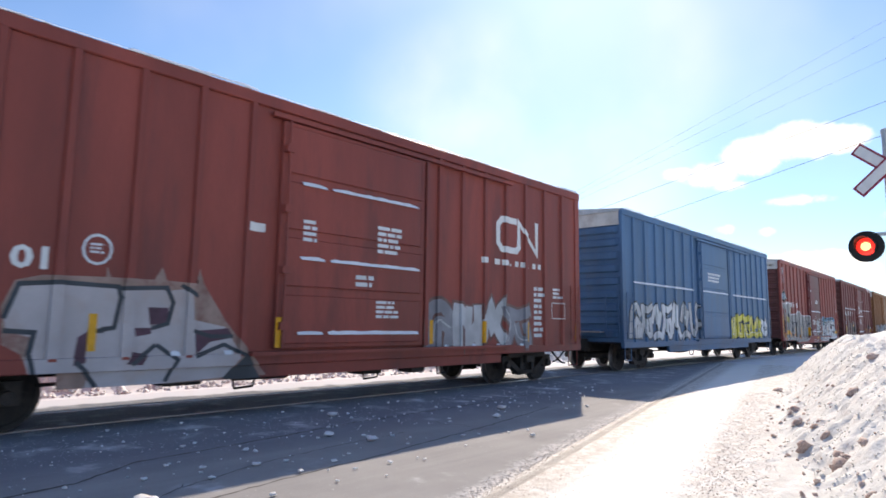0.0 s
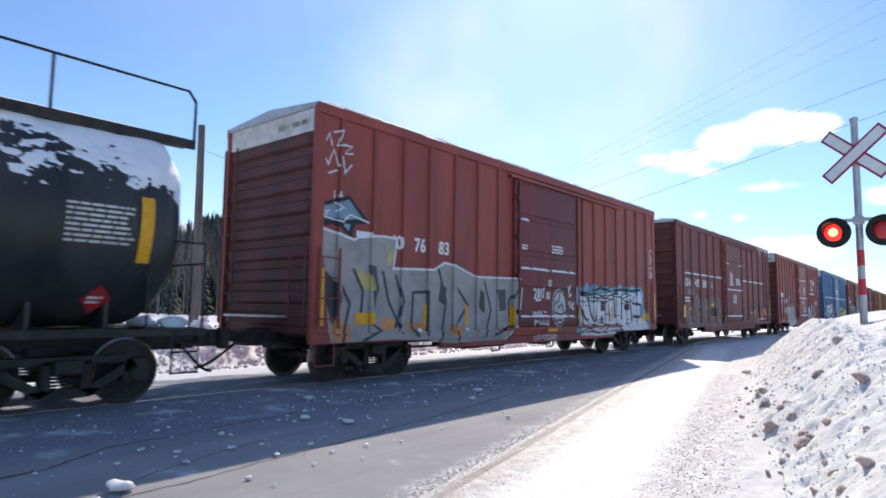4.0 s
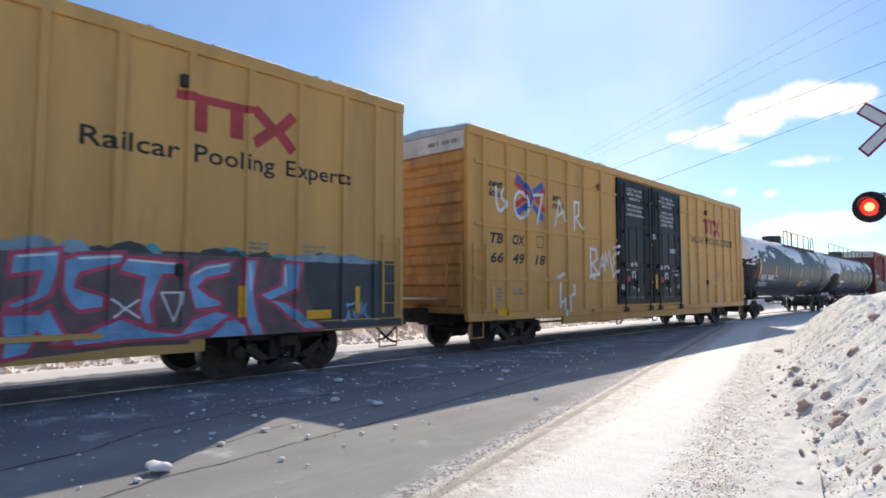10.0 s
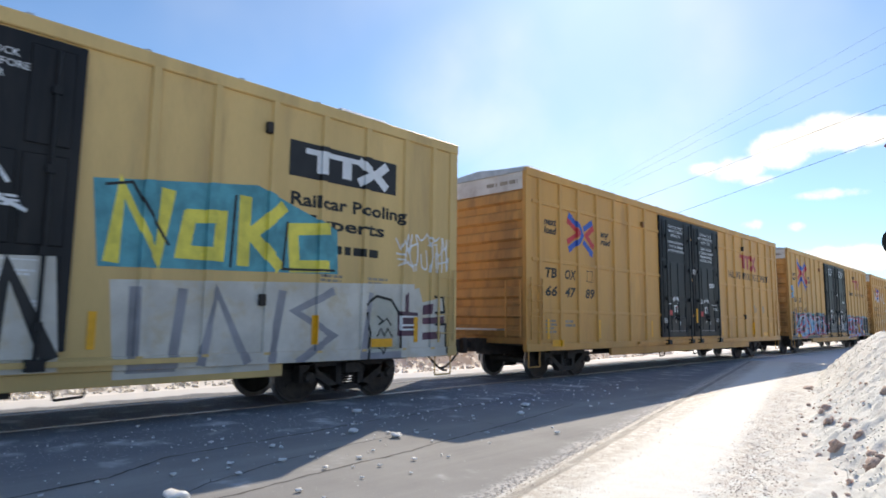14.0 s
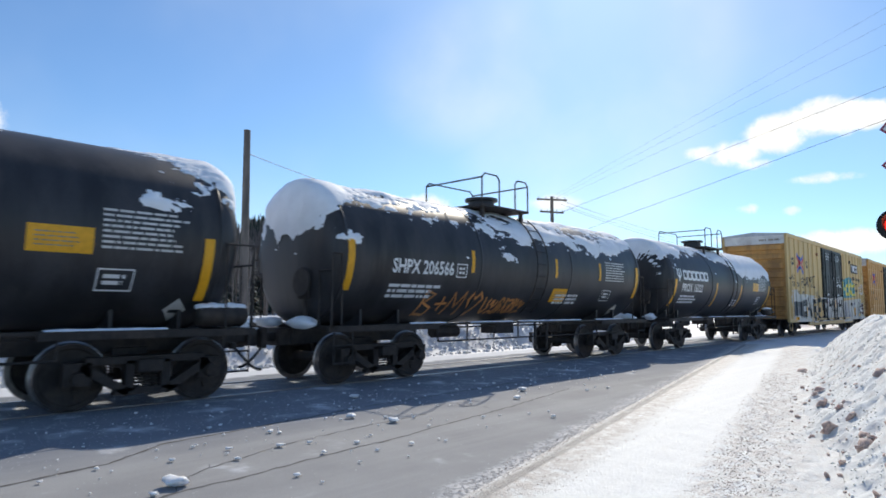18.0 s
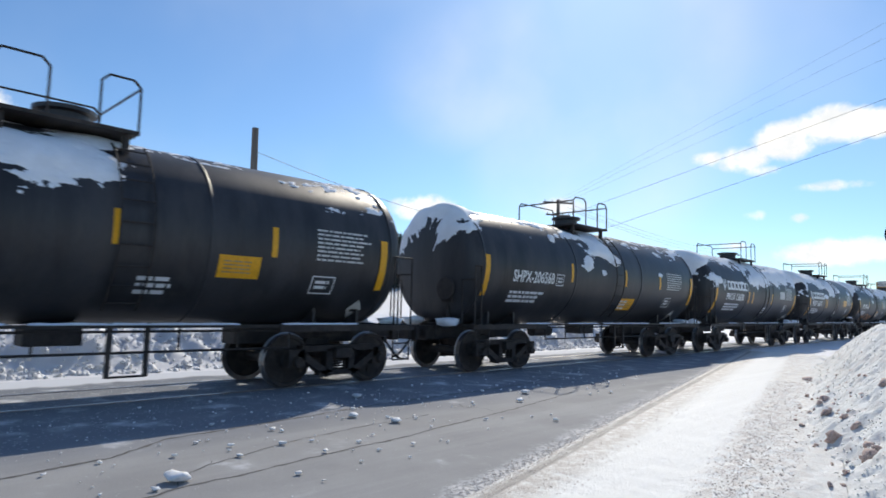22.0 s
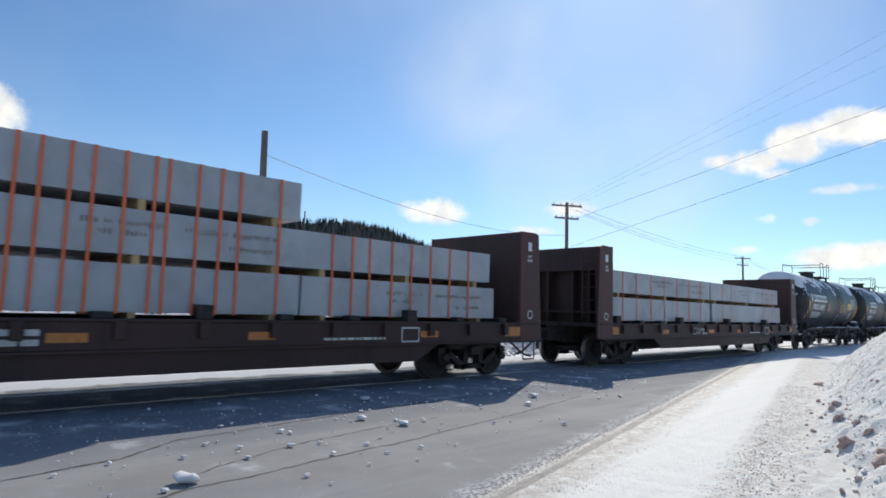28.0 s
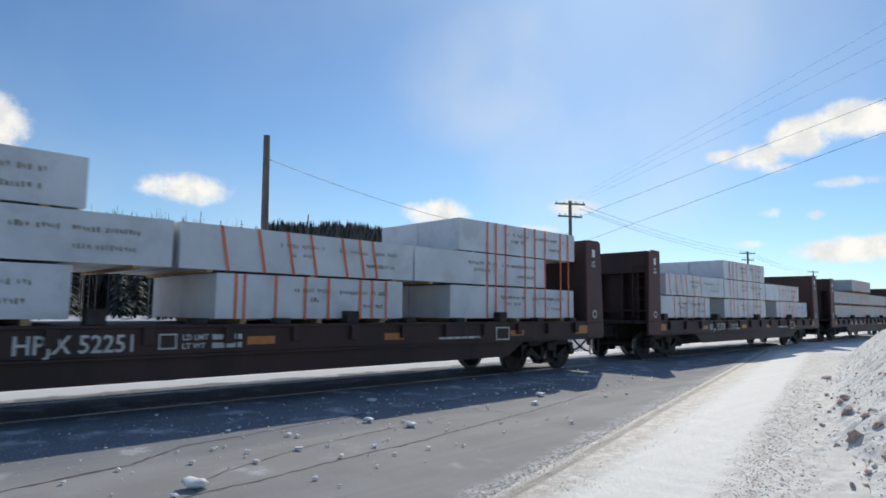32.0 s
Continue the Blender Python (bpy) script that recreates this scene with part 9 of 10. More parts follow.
    tmark(car, bars(4.64, 4.80, 1.30, 1.38, 1, 5), INK, R2, ZC2, lift=0.008)
bm = bmesh.new()
for line in ([(-3.35, 1.25), (-3.3, 1.75), (-3.05, 1.68), (-3.28, 1.5), (-3.0, 1.4), (-3.05, 1.25), (-3.35, 1.28)], [(-2.9, 1.48), (-2.6, 1.5)], [(-2.75, 1.36), (-2.74, 1.62)], [(-2.55, 1.28), (-2.45, 1.72), (-2.3, 1.42), (-2.1, 1.75), (-2.12, 1.26)],
             [(-1.75, 1.25), (-1.95, 1.58), (-1.85, 1.72), (-1.74, 1.6), (-1.62, 1.74), (-1.5, 1.6), (-1.75, 1.25)]):
    stroke(bm, line, 0.05)
tmark(tanks[1], bm, SPRAY_ORANGE, R2, ZC2, "graffiti", "orange hand-painted letters and a heart")
tag(tanks[1], [], -1.4, 0.15, 1.3, 1.62, 6, SPRAY_ORANGE, 63, 0.05, (R2, ZC2))

# flat cars
for i, (car, num) in enumerate(zip(flats, ("", "HPJX 52348", "HPJX 52378", "HPJX 52251"))):
    if num:
        part("lettering", lay(text_mesh(num, 0.22, -4.28, 0.86, fit=1.32, heavy=0.004), [], 1.484), OFFWHITE, car, "white lettering")
    part("lettering", lay(frame_mark(-2.63, -2.41, 0.88, 1.07), [], 1.484), OFFWHITE, car)
    for k, word in enumerate(("LD LMT", "LT WT")):
        part("lettering", lay(text_mesh(word, 0.075, -2.32, 0.99 - 0.12 * k, heavy=0.002), [], 1.484), OFFWHITE, car, "white stencil lettering")
        part("lettering", lay(bars(-1.9, -1.42, 0.98 - 0.12 * k, 1.07 - 0.12 * k, 1, i, 0.85), [], 1.484), OFFWHITE, car)
    part("lettering", lay(bars(2.6, 4.0, 0.86, 0.93, 1, i + 2), [], 1.484), OFFWHITE, car)
    part("lettering", lay(frame_mark(4.3, 4.72, 0.83, 1.08, 0.03), [], 1.486), OFFWHITE, car)
    for y in (-7.75, -4.65, -1.14, 1.48, 5.0, 7.55):
        w = 0.23 if abs(y) < 7 else 0.28
        part("reflector", lay(plate(y - w, y + w, 0.90, 1.02 if abs(y) < 7 else 1.10), [], 1.487), DULL_ORANGE, car, "dulled orange reflective strip")
    for sgn in (-1, 1):
        bm = bmesh.new()
        stroke(bm, [(sgn * 8.15 + 0.09 * math.cos(k * 0.7), 1.38 + 0.09 * math.sin(k * 0.7)) for k in range(10)], 0.028)
        part("lettering", lay(bm, [], 1.493), OFFWHITE, car, "round white stencil")
        for k, word in enumerate(("LIFT", "HERE")):
            part("lettering", lay(text_mesh(word, 0.058, sgn * 8.12, 2.68 - 0.09 * k, align="CENTER", heavy=0.003), [], 1.493), OFFWHITE, car, "white stencil lettering")
        # white block painted for the bright sky through the hole, which isn't cut
        part("lifting_eye", boxes((1.488, 1.496, sgn * 8.12 - 0.065, sgn * 8.12 + 0.065, 2.84, 3.04)), SPRAY_WHITE, car)

ochre = box_car("box_car", "weathered ochre box car far up the train", 15.87, OCHRE, FINE_RIBS, (-1.7, 1.7), "box cars of the train", seed=9)
graffiti(ochre, Z_B, -7.4, 7.4, 0.9, 2.0, 12, (SMOKE, SILVER), SLATE, 71)
add(ochre, 80.5)

for src, middle in ((box_d, 44.1), (box_c, 62.3), (ochre, 98.7), (box_c, 116.9), (ochre, 135.1), (ochre, 153.3), (box_c, 171.5), (ochre, 189.7)):
    far = copy_thing(src, Matrix())
    front_wheels += [o for o in far.children_recursive if o.name.startswith("wheelset") and o.matrix_basis.translation.y > 0]
    rear_wheels += [o for o in far.children_recursive if o.name.startswith("wheelset") and o.matrix_basis.translation.y < 0]
    tagged(far, "weathered ochre box car far up the train" if src is ochre else "weathered brown-red box car far up the train")
    add(far, middle)


# ---- crossing signal ----
def signal():
    s = thing("crossing_signal", "railway crossing signal with crossbuck and two red lamps", "crossing signal")
    s.matrix_world = pose(-1.295, 12.63, 0)
    bm = bmesh.new()
    tube(bm, (0, 0, 0.0), (0, 0, 4.79), 0.057, n=16)
    part("mast", bm, GREY, s, "galvanised mast")
    for i, z in enumerate((1.75, 2.25)):
        bm = bmesh.new()
        tube(bm, (0, 0, z), (0, 0, z + 0.27), 0.0585, n=16)
        part("mast_band", bm, LOGO_RED, s, "red band")
    part("cap", lathe([(4.77, 0.068), (4.84, 0.068), (4.86, 0.03)], 14, "Z"), GREY, s)
    for k, ang in enumerate((42, -42)):
        m = pose(0, -0.075 - 0.02 * k, 4.18, 0, ang, -8)
        bm = bmesh.new()
        box(bm, -0.595, 0.595, -0.008, 0.008, -0.115, 0.115)
        arm = part("crossbuck_arm", bm, SIGN_RED, s, "red border", at=m)
        bm = bmesh.new()
        box(bm, -0.56, 0.56, -0.013, -0.008, -0.08, 0.08)
        part("arm_face", bm, WHITE, arm, "white face")
    part("cross_arm", boxes((-0.40, 0.40, -0.12, -0.06, 3.00, 3.06), (-0.08, 0.08, -0.10, 0.08, 2.96, 3.10), bevel=0.01), GREY, s)
    for i, x in enumerate((-0.36, 0.36)):
        h = part("lamp_housing", lathe([(-0.02, 0.265), (0.0, 0.265), (0.02, 0.13), (0.20, 0.12), (0.22, 0.04)], 28, "Y"), INK, s, "black lamp housing with round backing", at=pose(x, -0.12, 2.83, 0, 0, -6))
        bm = bmesh.new()
        n = 18
        rings = []
        for r, y0 in ((0.155, -0.02), (0.165, -0.30), (0.150, -0.30), (0.145, -0.02)):
            ring = []
            for j in range(n + 1):
                a = radians(-35 + 250 * j / n)
                d = 1.0 if y0 > -0.1 else 0.35 + 0.65 * max(0, math.sin(a))
                ring.append(bm.verts.new((r * math.cos(a), y0 * d if y0 < -0.1 else y0, r * math.sin(a))))
            rings.append(ring)
        for a, b in zip(rings, rings[1:]):
            for j in range(n):
                bm.faces.new((a[j], a[j + 1], b[j + 1], b[j]))
        part("hood", bm, INK, h, "black visor")
        part("lens", lathe([(-0.05, 0.02), (-0.045, 0.10), (-0.025, 0.145), (-0.02, 0.15)], 24, "Y"), (LAMP_ON, LAMP_OFF)[i], h, ("lit red lens", "dim red lens")[i])
        part("bulb", lathe([(-0.056, 0.01), (-0.054, 0.05), (-0.048, 0.075)], 18, "Y"), (LAMP_CORE, LAMP_OFF)[i], h, ("glaring bulb behind the lens", "unlit bulb behind the lens")[i])
    return s


signal()

# ---- poles and wires ----
def utility_pole(x, y, top, arms, lean=0.0, r=0.15):
    p = thing("utility_pole", "weathered wooden utility pole" + (" with cross-arms" if arms else " without cross-arms"), "utility pole", "poles along the line")
    z = ground_z(x, y)
    p.matrix_world = pose(x, y, z, 0, lean, 0)
    h = top - z
    bm = bmesh.new()
    tube(bm, (0, 0, -0.3), (0, 0, h), r * 1.15, r * 0.85, n=14)
    part("shaft", bm, POLE_WOOD, p)
    for i in range(arms):
        za = h - 0.25 - 1.0 * i
        turn = Matrix.Rotation(radians(55 + 8 * i), 4, "Z")
        bm = bmesh.new()
        box(bm, -1.25 + 0.2 * i, 1.25 - 0.2 * i, -0.06, 0.06, za - 0.06, za + 0.06, turn)
        arm = part("cross_arm", bm, POLE_WOOD, p)
        for k in (-1.1, -0.5, 0.5, 1.1):
            c = turn @ Vector((k * (1 - 0.16 * i), 0, 0))
            bm = bmesh.new()
            tube(bm, (c.x, c.y, za + 0.05), (c.x, c.y, za + 0.22), 0.045, 0.03, n=8)
            part("insulator", bm, GREY, arm)
    return p


def wire(a, b, sag, r=0.012):
    bm = bmesh.new()
    a, b = Vector(a), Vector(b)
    pts = [a.lerp(b, t) - Vector((0, 0, sag * 4 * t * (1 - t))) for t in [i / 14 for i in range(15)]]
    side = (b - a).cross(Vector((0, 0, 1))).normalized()
    rings = [[bm.verts.new(p + r * (math.cos(t) * side + math.sin(t) * Vector((0, 0, 1)))) for t in (0, 1.257, 2.513, 3.77, 5.027)] for p in pts]
    for p, q in zip(rings, rings[1:]):
        for i in range(5):
            bm.faces.new((p[i], p[(i + 1) % 5], q[(i + 1) % 5], q[i]))
    w = part("overhead_wire", bm, INK)
    return tagged(w, "thin dark overhead wire", "wire", "overhead wires")


def at_way(turn, up, d):
    return Vector((-d * math.sin(radians(turn)), d * math.cos(radians(turn)), EYE[2] + d * math.tan(radians(up))))


P1, P2, P3, P4 = at_way(62.0, 15.5, 25), at_way(33.98, 10.1, 49), at_way(19.29, 5.16, 100), at_way(14.63, 3.45, 150)
utility_pole(P1.x, P1.y, P1.z, 0, lean=-1.5, r=0.15)
utility_pole(P2.x, P2.y, P2.z, 2)
utility_pole(P3.x, P3.y, P3.z, 2)
utility_pole(P4.x, P4.y, P4.z, 2)
wire(P1 - Vector((0, 0, 1.0)), P2 - Vector((0, 0, 2.6)), 0.9)
for k, (da, db) in enumerate(((0.0, 0.0), (-0.6, -0.5), (-1.0, -1.1))):
    wire(P2 + Vector((0.5 * k, 0.5 * k, da)), P3 + Vector((0.5 * k, 0.3, db)), 0.6)
    wire(P3 + Vector((0.5 * k, 0.3, da)), P4 + Vector((0.5 * k, 0.3, db)), 0.6)


def crossing_wire(a, b, r=0.011, near=30.0):
    """A line over the track, seen at the two ways a and b (turn, height), from the far pole to beyond the road."""
    va, vb = sky_way(*a), sky_way(*b)
    n = va.cross(vb)

    def height(turn):
        t = radians(turn)
        return math.degrees(math.atan((n.x * math.sin(t) - n.y * math.cos(t)) / n.z))

    wire(at_way(33.6, height(33.6), 49), at_way(-28.0, height(-28.0), near), 0.0, r)


crossing_wire((31.69, 6.76), (6.5, 14.5))
crossing_wire((33.94, 8.35), (6.0, 17.0), 0.010)
crossing_wire((32.9, 10.63), (8.0, 21.9), 0.0042)
crossing_wire((33.0, 10.3), (6.0, 21.5), 0.0042)
crossing_wire((33.2, 9.9), (6.0, 20.0), 0.0042)


# ---- woods ----
def spruce_mesh(seed, h=9.0):
    """Trunk, and whorls of drooping boughs made of many small tufts."""
    rnd = random.Random(seed)
    bm = bmesh.new()
    z = 0.10 * h
    while z < h:
        k = 1 - z / h
        reach = (0.20 * h * k ** 0.85 + 0.06) * rnd.uniform(0.75, 1.15)
        n = int(5 + 6 * k)
        off = rnd.random() * 6.3
        for i in range(n):
            a = off + 6.283 * i / n + rnd.uniform(-0.25, 0.25)
            q = reach * rnd.uniform(0.65, 1.15)
            m = 3 if q > 0.5 else 2
            for j in range(m):
                t0, t1 = j / m, (j + 1) / m + 0.12
                w = 0.16 * q * (1.2 - t0) + 0.05
                d = Vector((math.cos(a), math.sin(a), 0))
                s = Vector((-d.y, d.x, 0)) * w
                p0 = d * q * t0 + Vector((0, 0, z - 0.32 * q * t0 * t0))
                p1 = d * q * t1 + Vector((0, 0, z - 0.32 * q * t1 * t1 - 0.03))
                v = [bm.verts.new(c) for c in (p0 - s, p0 + s, p1 + s * 0.35, p1 - s * 0.35, (p0 + p1) / 2 + Vector((0, 0, -0.18 * w - 0.1)))]
                bm.faces.new((v[0], v[1], v[2], v[3]))
                bm.faces.new((v[0], v[4], v[1]))
                bm.faces.new((v[3], v[2], v[4]))
        z += h * 0.028 + 0.045 * h * k * rnd.uniform(0.5, 1.1)
    return bm


def bare_tree_mesh(seed, h=9.0):
    rnd = random.Random(seed)
    bm = bmesh.new()

    def branch(p, d, length, r, depth):
        q = p + d * length
        tube(bm, p, q, r, r * 0.6, n=5 if depth else 7, caps=False)
        if depth >= 3:
            return
        for _ in range(4 if depth == 0 else 3):
            t = rnd.uniform(0.35, 1.0)
            nd = (d + Vector((rnd.uniform(-0.8, 0.8), rnd.uniform(-0.8, 0.8), rnd.uniform(0.0, 0.7)))).normalized()
            branch(p.lerp(q, t), nd, length * rnd.uniform(0.35, 0.6), r * 0.45, depth + 1)
        branch(q, (d + Vector((rnd.uniform(-0.2, 0.2), rnd.uniform(-0.2, 0.2), 0.3))).normalized(), length * 0.6, r * 0.6, depth + 1)

    branch(Vector((0, 0, 0)), Vector((0, 0, 1)), h * 0.5, 0.09, 0)
    return bm


SPRUCE = [mesh_of("crown", spruce_mesh(k), NEEDLES) for k in range(5)]
BARE_TREE = [mesh_of("branchwork", bare_tree_mesh(k + 20), BIRCH if k % 2 else BARK) for k in range(4)]
bm = bmesh.new()
tube(bm, (0, 0, -0.5), (0, 0, 8.2), 0.13, 0.02, n=8)
TRUNK = mesh_of("trunk", bm, BARK)


def woods():
    rnd = random.Random(5)
    for i in range(230):
        turn = rnd.uniform(57, 92)
        d = rnd.uniform(55, 112)
        x, y = -d * math.sin(radians(turn)), d * math.cos(radians(turn))
        want = 8.0 + 0.9 * rnd.random()
        if turn < 66:
            want -= (66 - turn) * 0.32
        z = ground_z(x, y) - 0.1
        spruce = rnd.random() < (0.12 if turn < 72 else 0.34)
        top = EYE[2] + d * math.tan(radians(want * (rnd.uniform(0.60, 0.98) if spruce else rnd.uniform(0.70, 0.92))))
        h = max(4.0, top - z)
        if spruce:
            t = tagged(new("spruce_tree"), "dark spruce tree in the winter woods", "tree", "spruces at the edge of the woods")
            part("trunk", TRUNK, None, t)
            part("crown", SPRUCE[i % 5], None, t)
        else:
            t = tagged(new("bare_tree"), "leafless winter tree in the woods", "tree", "bare trees at the edge of the woods")
            part("branchwork", BARE_TREE[i % 4], None, t)
        t.matrix_world = Matrix.LocRotScale((x, y, z), Euler((0, 0, rnd.random() * 6.3)), (h / 9.0 * rnd.uniform(0.7, 0.95),) * 2 + (h / 9.0,))


woods()


def far_woods(name, label, n, turns, dists, heights, spruce, mat, seed):
    """A wooded slope too far off to count: small ragged trees joined into one sheet of growth."""
    rnd = random.Random(seed)
    verts, faces = [], []
    for _ in range(n):
        turn, d = rnd.uniform(*turns), rnd.uniform(*dists)
        x, y = -d * math.sin(radians(turn)), d * math.cos(radians(turn))
        z, h = ground_z(x, y) - 0.3, rnd.uniform(*heights)
        if spruce:
            for k in range(5):
                r = h * 0.17 * (1 - k / 5.3) * rnd.uniform(0.8, 1.2)
                zb, zt = z + h * (0.08 + 0.17 * k), z + h * (0.36 + 0.165 * k)
                m = len(verts)
                o = rnd.random() * 6
                verts += [(x + r * math.cos(o + j * 1.257) * rnd.uniform(0.7, 1.2), y + r * math.sin(o + j * 1.257) * rnd.uniform(0.7, 1.2), zb - rnd.random() * 0.05 * h) for j in range(5)] + [(x, y, zt)]
                faces += [(m + j, m + (j + 1) % 5, m + 5) for j in range(5)]
        else:
            for k in range(9):
                m = len(verts)
                a, sp = rnd.random() * 6.3, rnd.uniform(0.0, 0.30) * h
                za, zb = z + h * rnd.uniform(0.0, 0.45), z + h * rnd.uniform(0.6, 1.0)
                w = 0.10 + 0.02 * h * rnd.random()
                px, py = x + sp * math.cos(a), y + sp * math.sin(a)
                verts += [(x - w, y, za), (x + w, y, za), (px + w * 0.4, py, zb), (px - w * 0.4, py, zb)]
                faces.append((m, m + 1, m + 2, m + 3))
    me = bpy.data.meshes.new(name)
    me.from_pydata(verts, [], faces)
    return tagged(part(name, me, mat), label, "woods", kind="stuff")


TWIGS = material("bare_brown_twigs", (0.18, 0.152, 0.138), 0.9, vary=0.3, scale=0.2, bump=0.0)
FAR_NEEDLES = material("distant_spruce_needles", (0.030, 0.045, 0.034), 0.9, vary=0.35, scale=0.15, bump=0.0)
far_woods("bare_woods", "brown leafless winter woods behind the spruces", 3200, (52, 96), (90, 190), (8.5, 15), False, TWIGS, 11)
far_woods("spruce_woods", "dark spruces among the leafless woods", 520, (54, 96), (90, 190), (7, 15), True, FAR_NEEDLES, 12)
far_woods("hill_woods", "dark spruce woods on the far hill", 3600, (24, 62), (170, 345), (3.2, 7.5), True, FAR_NEEDLES, 13)
far_woods("hill_bare_woods", "leafless woods on the far hill", 2600, (30, 62), (170, 345), (4, 7), False, TWIGS, 14)

# ---- clods and crumbs ----
CLODS = [mesh_of("clod", lump(1.0, 30 + k, 0.72, 2, 0.5), CLOD_SNOW, True) for k in range(6)]
CHUNKS = [mesh_of("chunk", lump(1.0, 50 + k, 0.62, 2, 0.45), ICE, True) for k in range(6)]


def clods():
    rnd = random.Random(9)
    for (x, y, r) in ((-5.03, 2.15, 0.085), (-5.86, 5.18, 0.06), (-6.47, 8.66, 0.07), (-5.98, 7.86, 0.055), (-4.66, 6.9, 0.035), (-6.47, 4.98, 0.06), (-7.76, 6.05, 0.07), (-5.66, 3.47, 0.035),
                      (-5.12, 3.62, 0.028), (-5.9, 3.03, 0.028), (-5.27, 6.21, 0.025), (-4.8, 4.5, 0.025), (-5.42, 4.46, 0.02), (-5.37, 5.32, 0.02), (-5.7, 9.45, 0.03), (-5.61, 10.02, 0.03),
                      (-5.49, 2.9, 0.018), (-5.87, 1.41, 0.02), (-6.36, 3.76, 0.03), (-3.85, 7.7, 0.03)):
        c = part("snow_chunk", CHUNKS[rnd.randrange(6)], None)
        c.matrix_world = Matrix.LocRotScale((x, y, r * 0.45), Euler((0, 0, rnd.random() * 6)), (r * 1.25, r, r * 0.75))
        tagged(c, "white lump of hard snow lying on the asphalt", "snow lump", "snow lumps on the road")
    for i in range(295):
        y = rnd.uniform(1.5, 14) if i % 3 else rnd.uniform(1.5, 7)
        x = rnd.triangular(-9.0, kerb_x(y) - 0.3, -7.2)
        r = rnd.choice((0.006, 0.008, 0.011, 0.018)) * rnd.uniform(0.8, 1.4)
        c = part("snow_crumb", CHUNKS[i % 6], None)
        c.matrix_world = Matrix.LocRotScale((x, y, r * 0.4), Euler((0, 0, rnd.random() * 6)), (r * 1.3, r, r))
        tagged(c, "small crumb of snow on the asphalt", "snow lump", "snow crumbs on the road")
    placed = [(-3.9, 15.5, 0.11), (-3.1, 12.3, 0.05), (-2.48, 10.81, 0.07), (-2.53, 10.67, 0.05), (-2.15, 9.36, 0.08), (-1.72, 7.8, 0.085), (-1.54, 7.94, 0.065), (-1.31, 7.23, 0.055), (-1.19, 7.0, 0.066),
              (-1.25, 6.92, 0.092), (-1.05, 7.03, 0.053), (-1.35, 6.51, 0.037), (-0.58, 5.36, 0.071), (-0.94, 6.03, 0.034), (-0.84, 5.76, 0.044), (-0.73, 5.26, 0.05), (-1.73, 8.3, 0.047),
              (-1.41, 8.85, 0.07), (-0.81, 7.5, 0.085), (-1.45, 10.73, 0.085)]
    for i in range(90):
        y = 4.0 + 12.5 * rnd.random() ** 1.2
        o = rnd.triangular(-0.15, 1.1, 0.0) + 0.38 * (1 - smooth(5, 10, y))
        placed.append((bank_x(y) + o, y, rnd.triangular(0.010, 0.04, 0.016)))
    for i, (x, y, r) in enumerate(placed):
        c = part("snow_clod", CLODS[i % 6], None)
        c.matrix_world = Matrix.LocRotScale((x, y, max(bank_z(x, y), verge_z(x, y)) + r * 0.25), Euler((rnd.random(), rnd.random(), rnd.random() * 6)), (r * 1.0, r * 0.88, r * 0.7))
        tagged(c, "dirty brown-grey clod of snow at the foot of the bank", "snow lump", "clods along the bank")


def scatter(name, label, n, place, sizes, mat, seed, sub=1):
    """Countless small lumps joined into one object."""
    rnd = random.Random(seed)
    shapes = []
    for k in range(7):
        bm = lump(1.0, seed + k * 1.7, 0.75, sub, 0.5)
        bm.verts.index_update()
        shapes.append(([v.co.copy() for v in bm.verts], [tuple(v.index for v in f.verts) for f in bm.faces]))
        bm.free()
    verts, faces = [], []
    for _ in range(n):
        x, y, z = place(rnd)
        r = rnd.triangular(*sizes)
        vs, fs = shapes[rnd.randrange(7)]
        m = Matrix.LocRotScale((x, y, z + r * 0.2), Euler((rnd.random() * 0.8, rnd.random() * 0.8, rnd.random() * 6.3)), (r * rnd.uniform(0.8, 1.4), r, r * rnd.uniform(0.6, 1.0)))
        k = len(verts)
        verts += [tuple(m @ v) for v in vs]
        faces += [tuple(i + k for i in f) for f in fs]
    me = bpy.data.meshes.new(name)
    me.from_pydata(verts, [], faces)
    for p in me.polygons:
        p.use_smooth = sub > 0
    return tagged(part(name, me, mat), label, "snow" if mat is CRUMBLE else "grit", kind="stuff")


def on_bank(rnd):
    y = 2.6 + 19 * rnd.random() ** 1.4
    o = rnd.uniform(-0.05, 1.75) + 0.38 * (1 - smooth(5, 10, y))
    x = bank_x(y) + o
    return x, y, bank_z(x, y)


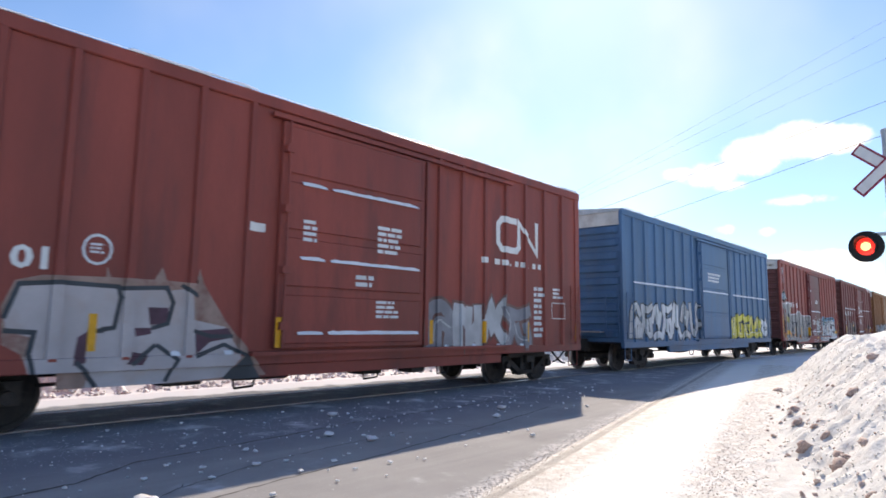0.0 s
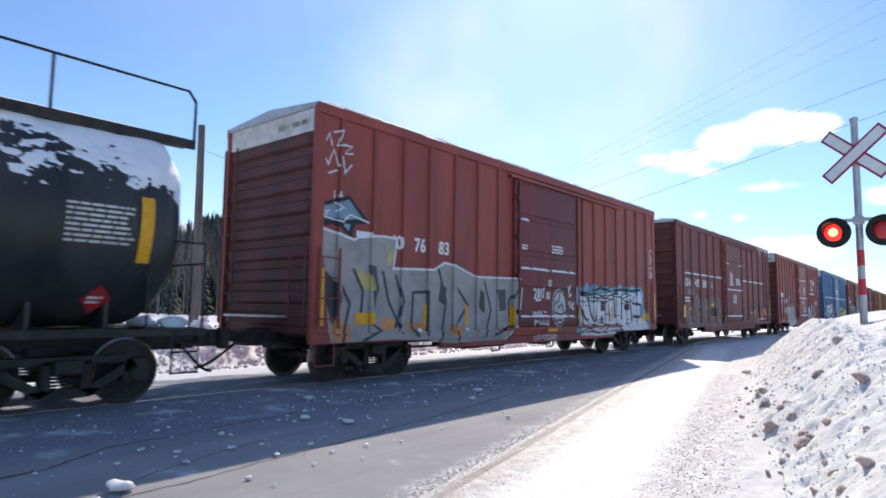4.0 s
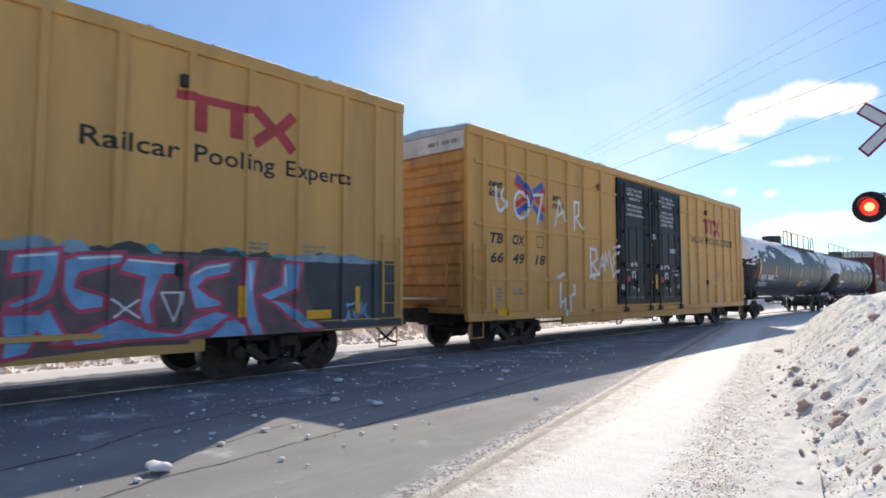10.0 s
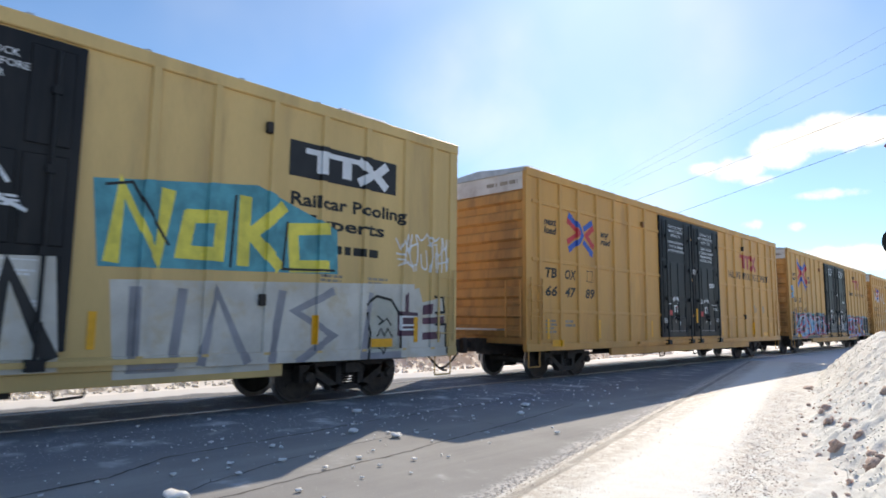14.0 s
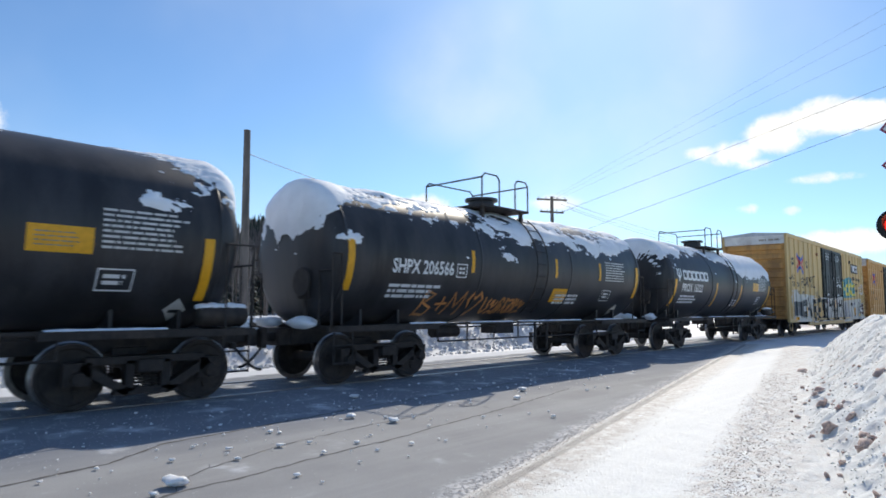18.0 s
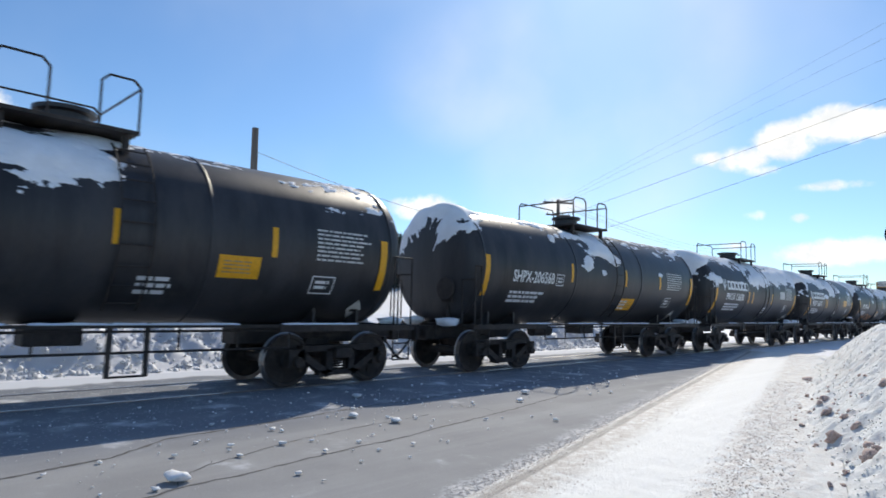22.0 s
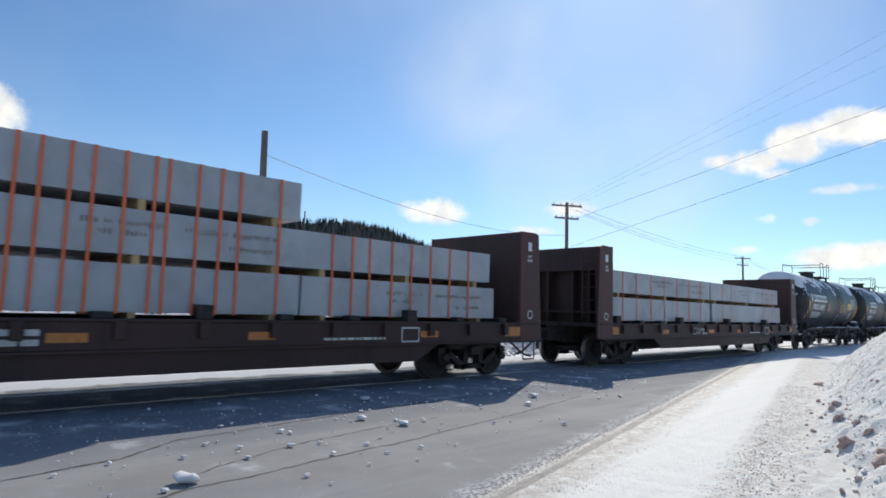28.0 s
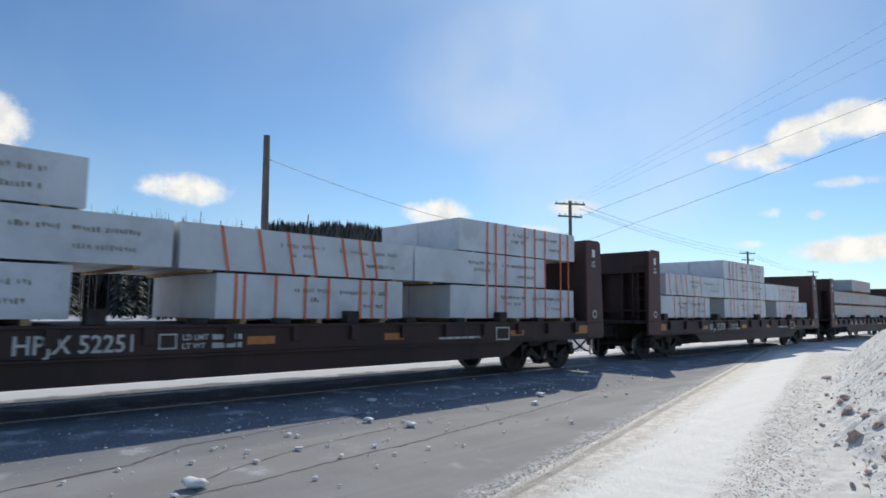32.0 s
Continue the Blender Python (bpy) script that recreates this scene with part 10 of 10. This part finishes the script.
def on_verge(rnd):
    y = 2.2 + 12.5 * rnd.random() ** 1.6
    x = rnd.triangular(-1.0, -0.1, -0.62) - 0.236 * y
    return x, y, verge_z(x, y)


def on_edge(rnd):
    y = 2.0 + 12.0 * rnd.random() ** 1.6
    x = (rnd.triangular(-2.62, -2.2, -2.42) if rnd.random() < 0.6 else rnd.uniform(-2.5, -1.7)) - 0.236 * y
    return x, y, max(verge_z(x, y), -0.01)


def on_ridge(rnd):
    y = rnd.uniform(0.5, 30)
    x = -13.2 - rnd.uniform(-0.2, 2.8)
    return x, y, ground_z(x, y)


scatter("crumbled_snow", "countless sandy crumbs of ploughed snow on the bank", 5200, on_bank, (0.004, 0.020, 0.006), CRUMBLE, 3)
scatter("ridge_snow", "broken lumps of white snow on the ridge beyond the track", 4200, on_ridge, (0.02, 0.10, 0.035), SNOW, 5)
scatter("road_grit", "brown grit strewn on the packed snow verge", 5200, on_verge, (0.0025, 0.010, 0.003), GRIT, 7, 0)
scatter("edge_grit", "grey-brown grit along the edge of the asphalt", 1600, on_edge, (0.003, 0.009, 0.004), GRIT, 9, 0)
clods()


# ---- what moves ----
def run(t):
    """How far the train has gone after t seconds."""
    return 10.945 * t - 0.009474 * t * t


def on_track(y):
    return pose(track_x(y), y, 0, 0, 0, math.degrees(-math.atan((track_x(y + 0.5) - track_x(y - 0.5)))))


def motions():
    times = [k * 1.0 for k in range(33)]
    for car, middle in train:
        walk(car, [(t, on_track(middle + run(t))) for t in times])
    place = dict(train)
    for load, car in loads:
        walk(load, [(t, on_track(place[car] + run(t))) for t in times])
    for group in (front_wheels, rear_wheels):
        y = group[0].matrix_basis.translation.y
        walk(group[0], [(k / FPS, Matrix.Translation((0, y, WHEEL_R)) @ Matrix.Rotation(-run(k / FPS) / WHEEL_R, 4, "X")) for k in range(32 * FPS + 1)])
        keys = group[0].animation_data
        for o in group[1:]:
            o.rotation_mode = "QUATERNION"
            o.animation_data_create()
            o.animation_data.action = keys.action
            o.animation_data.action_slot = keys.action_slot


motions()
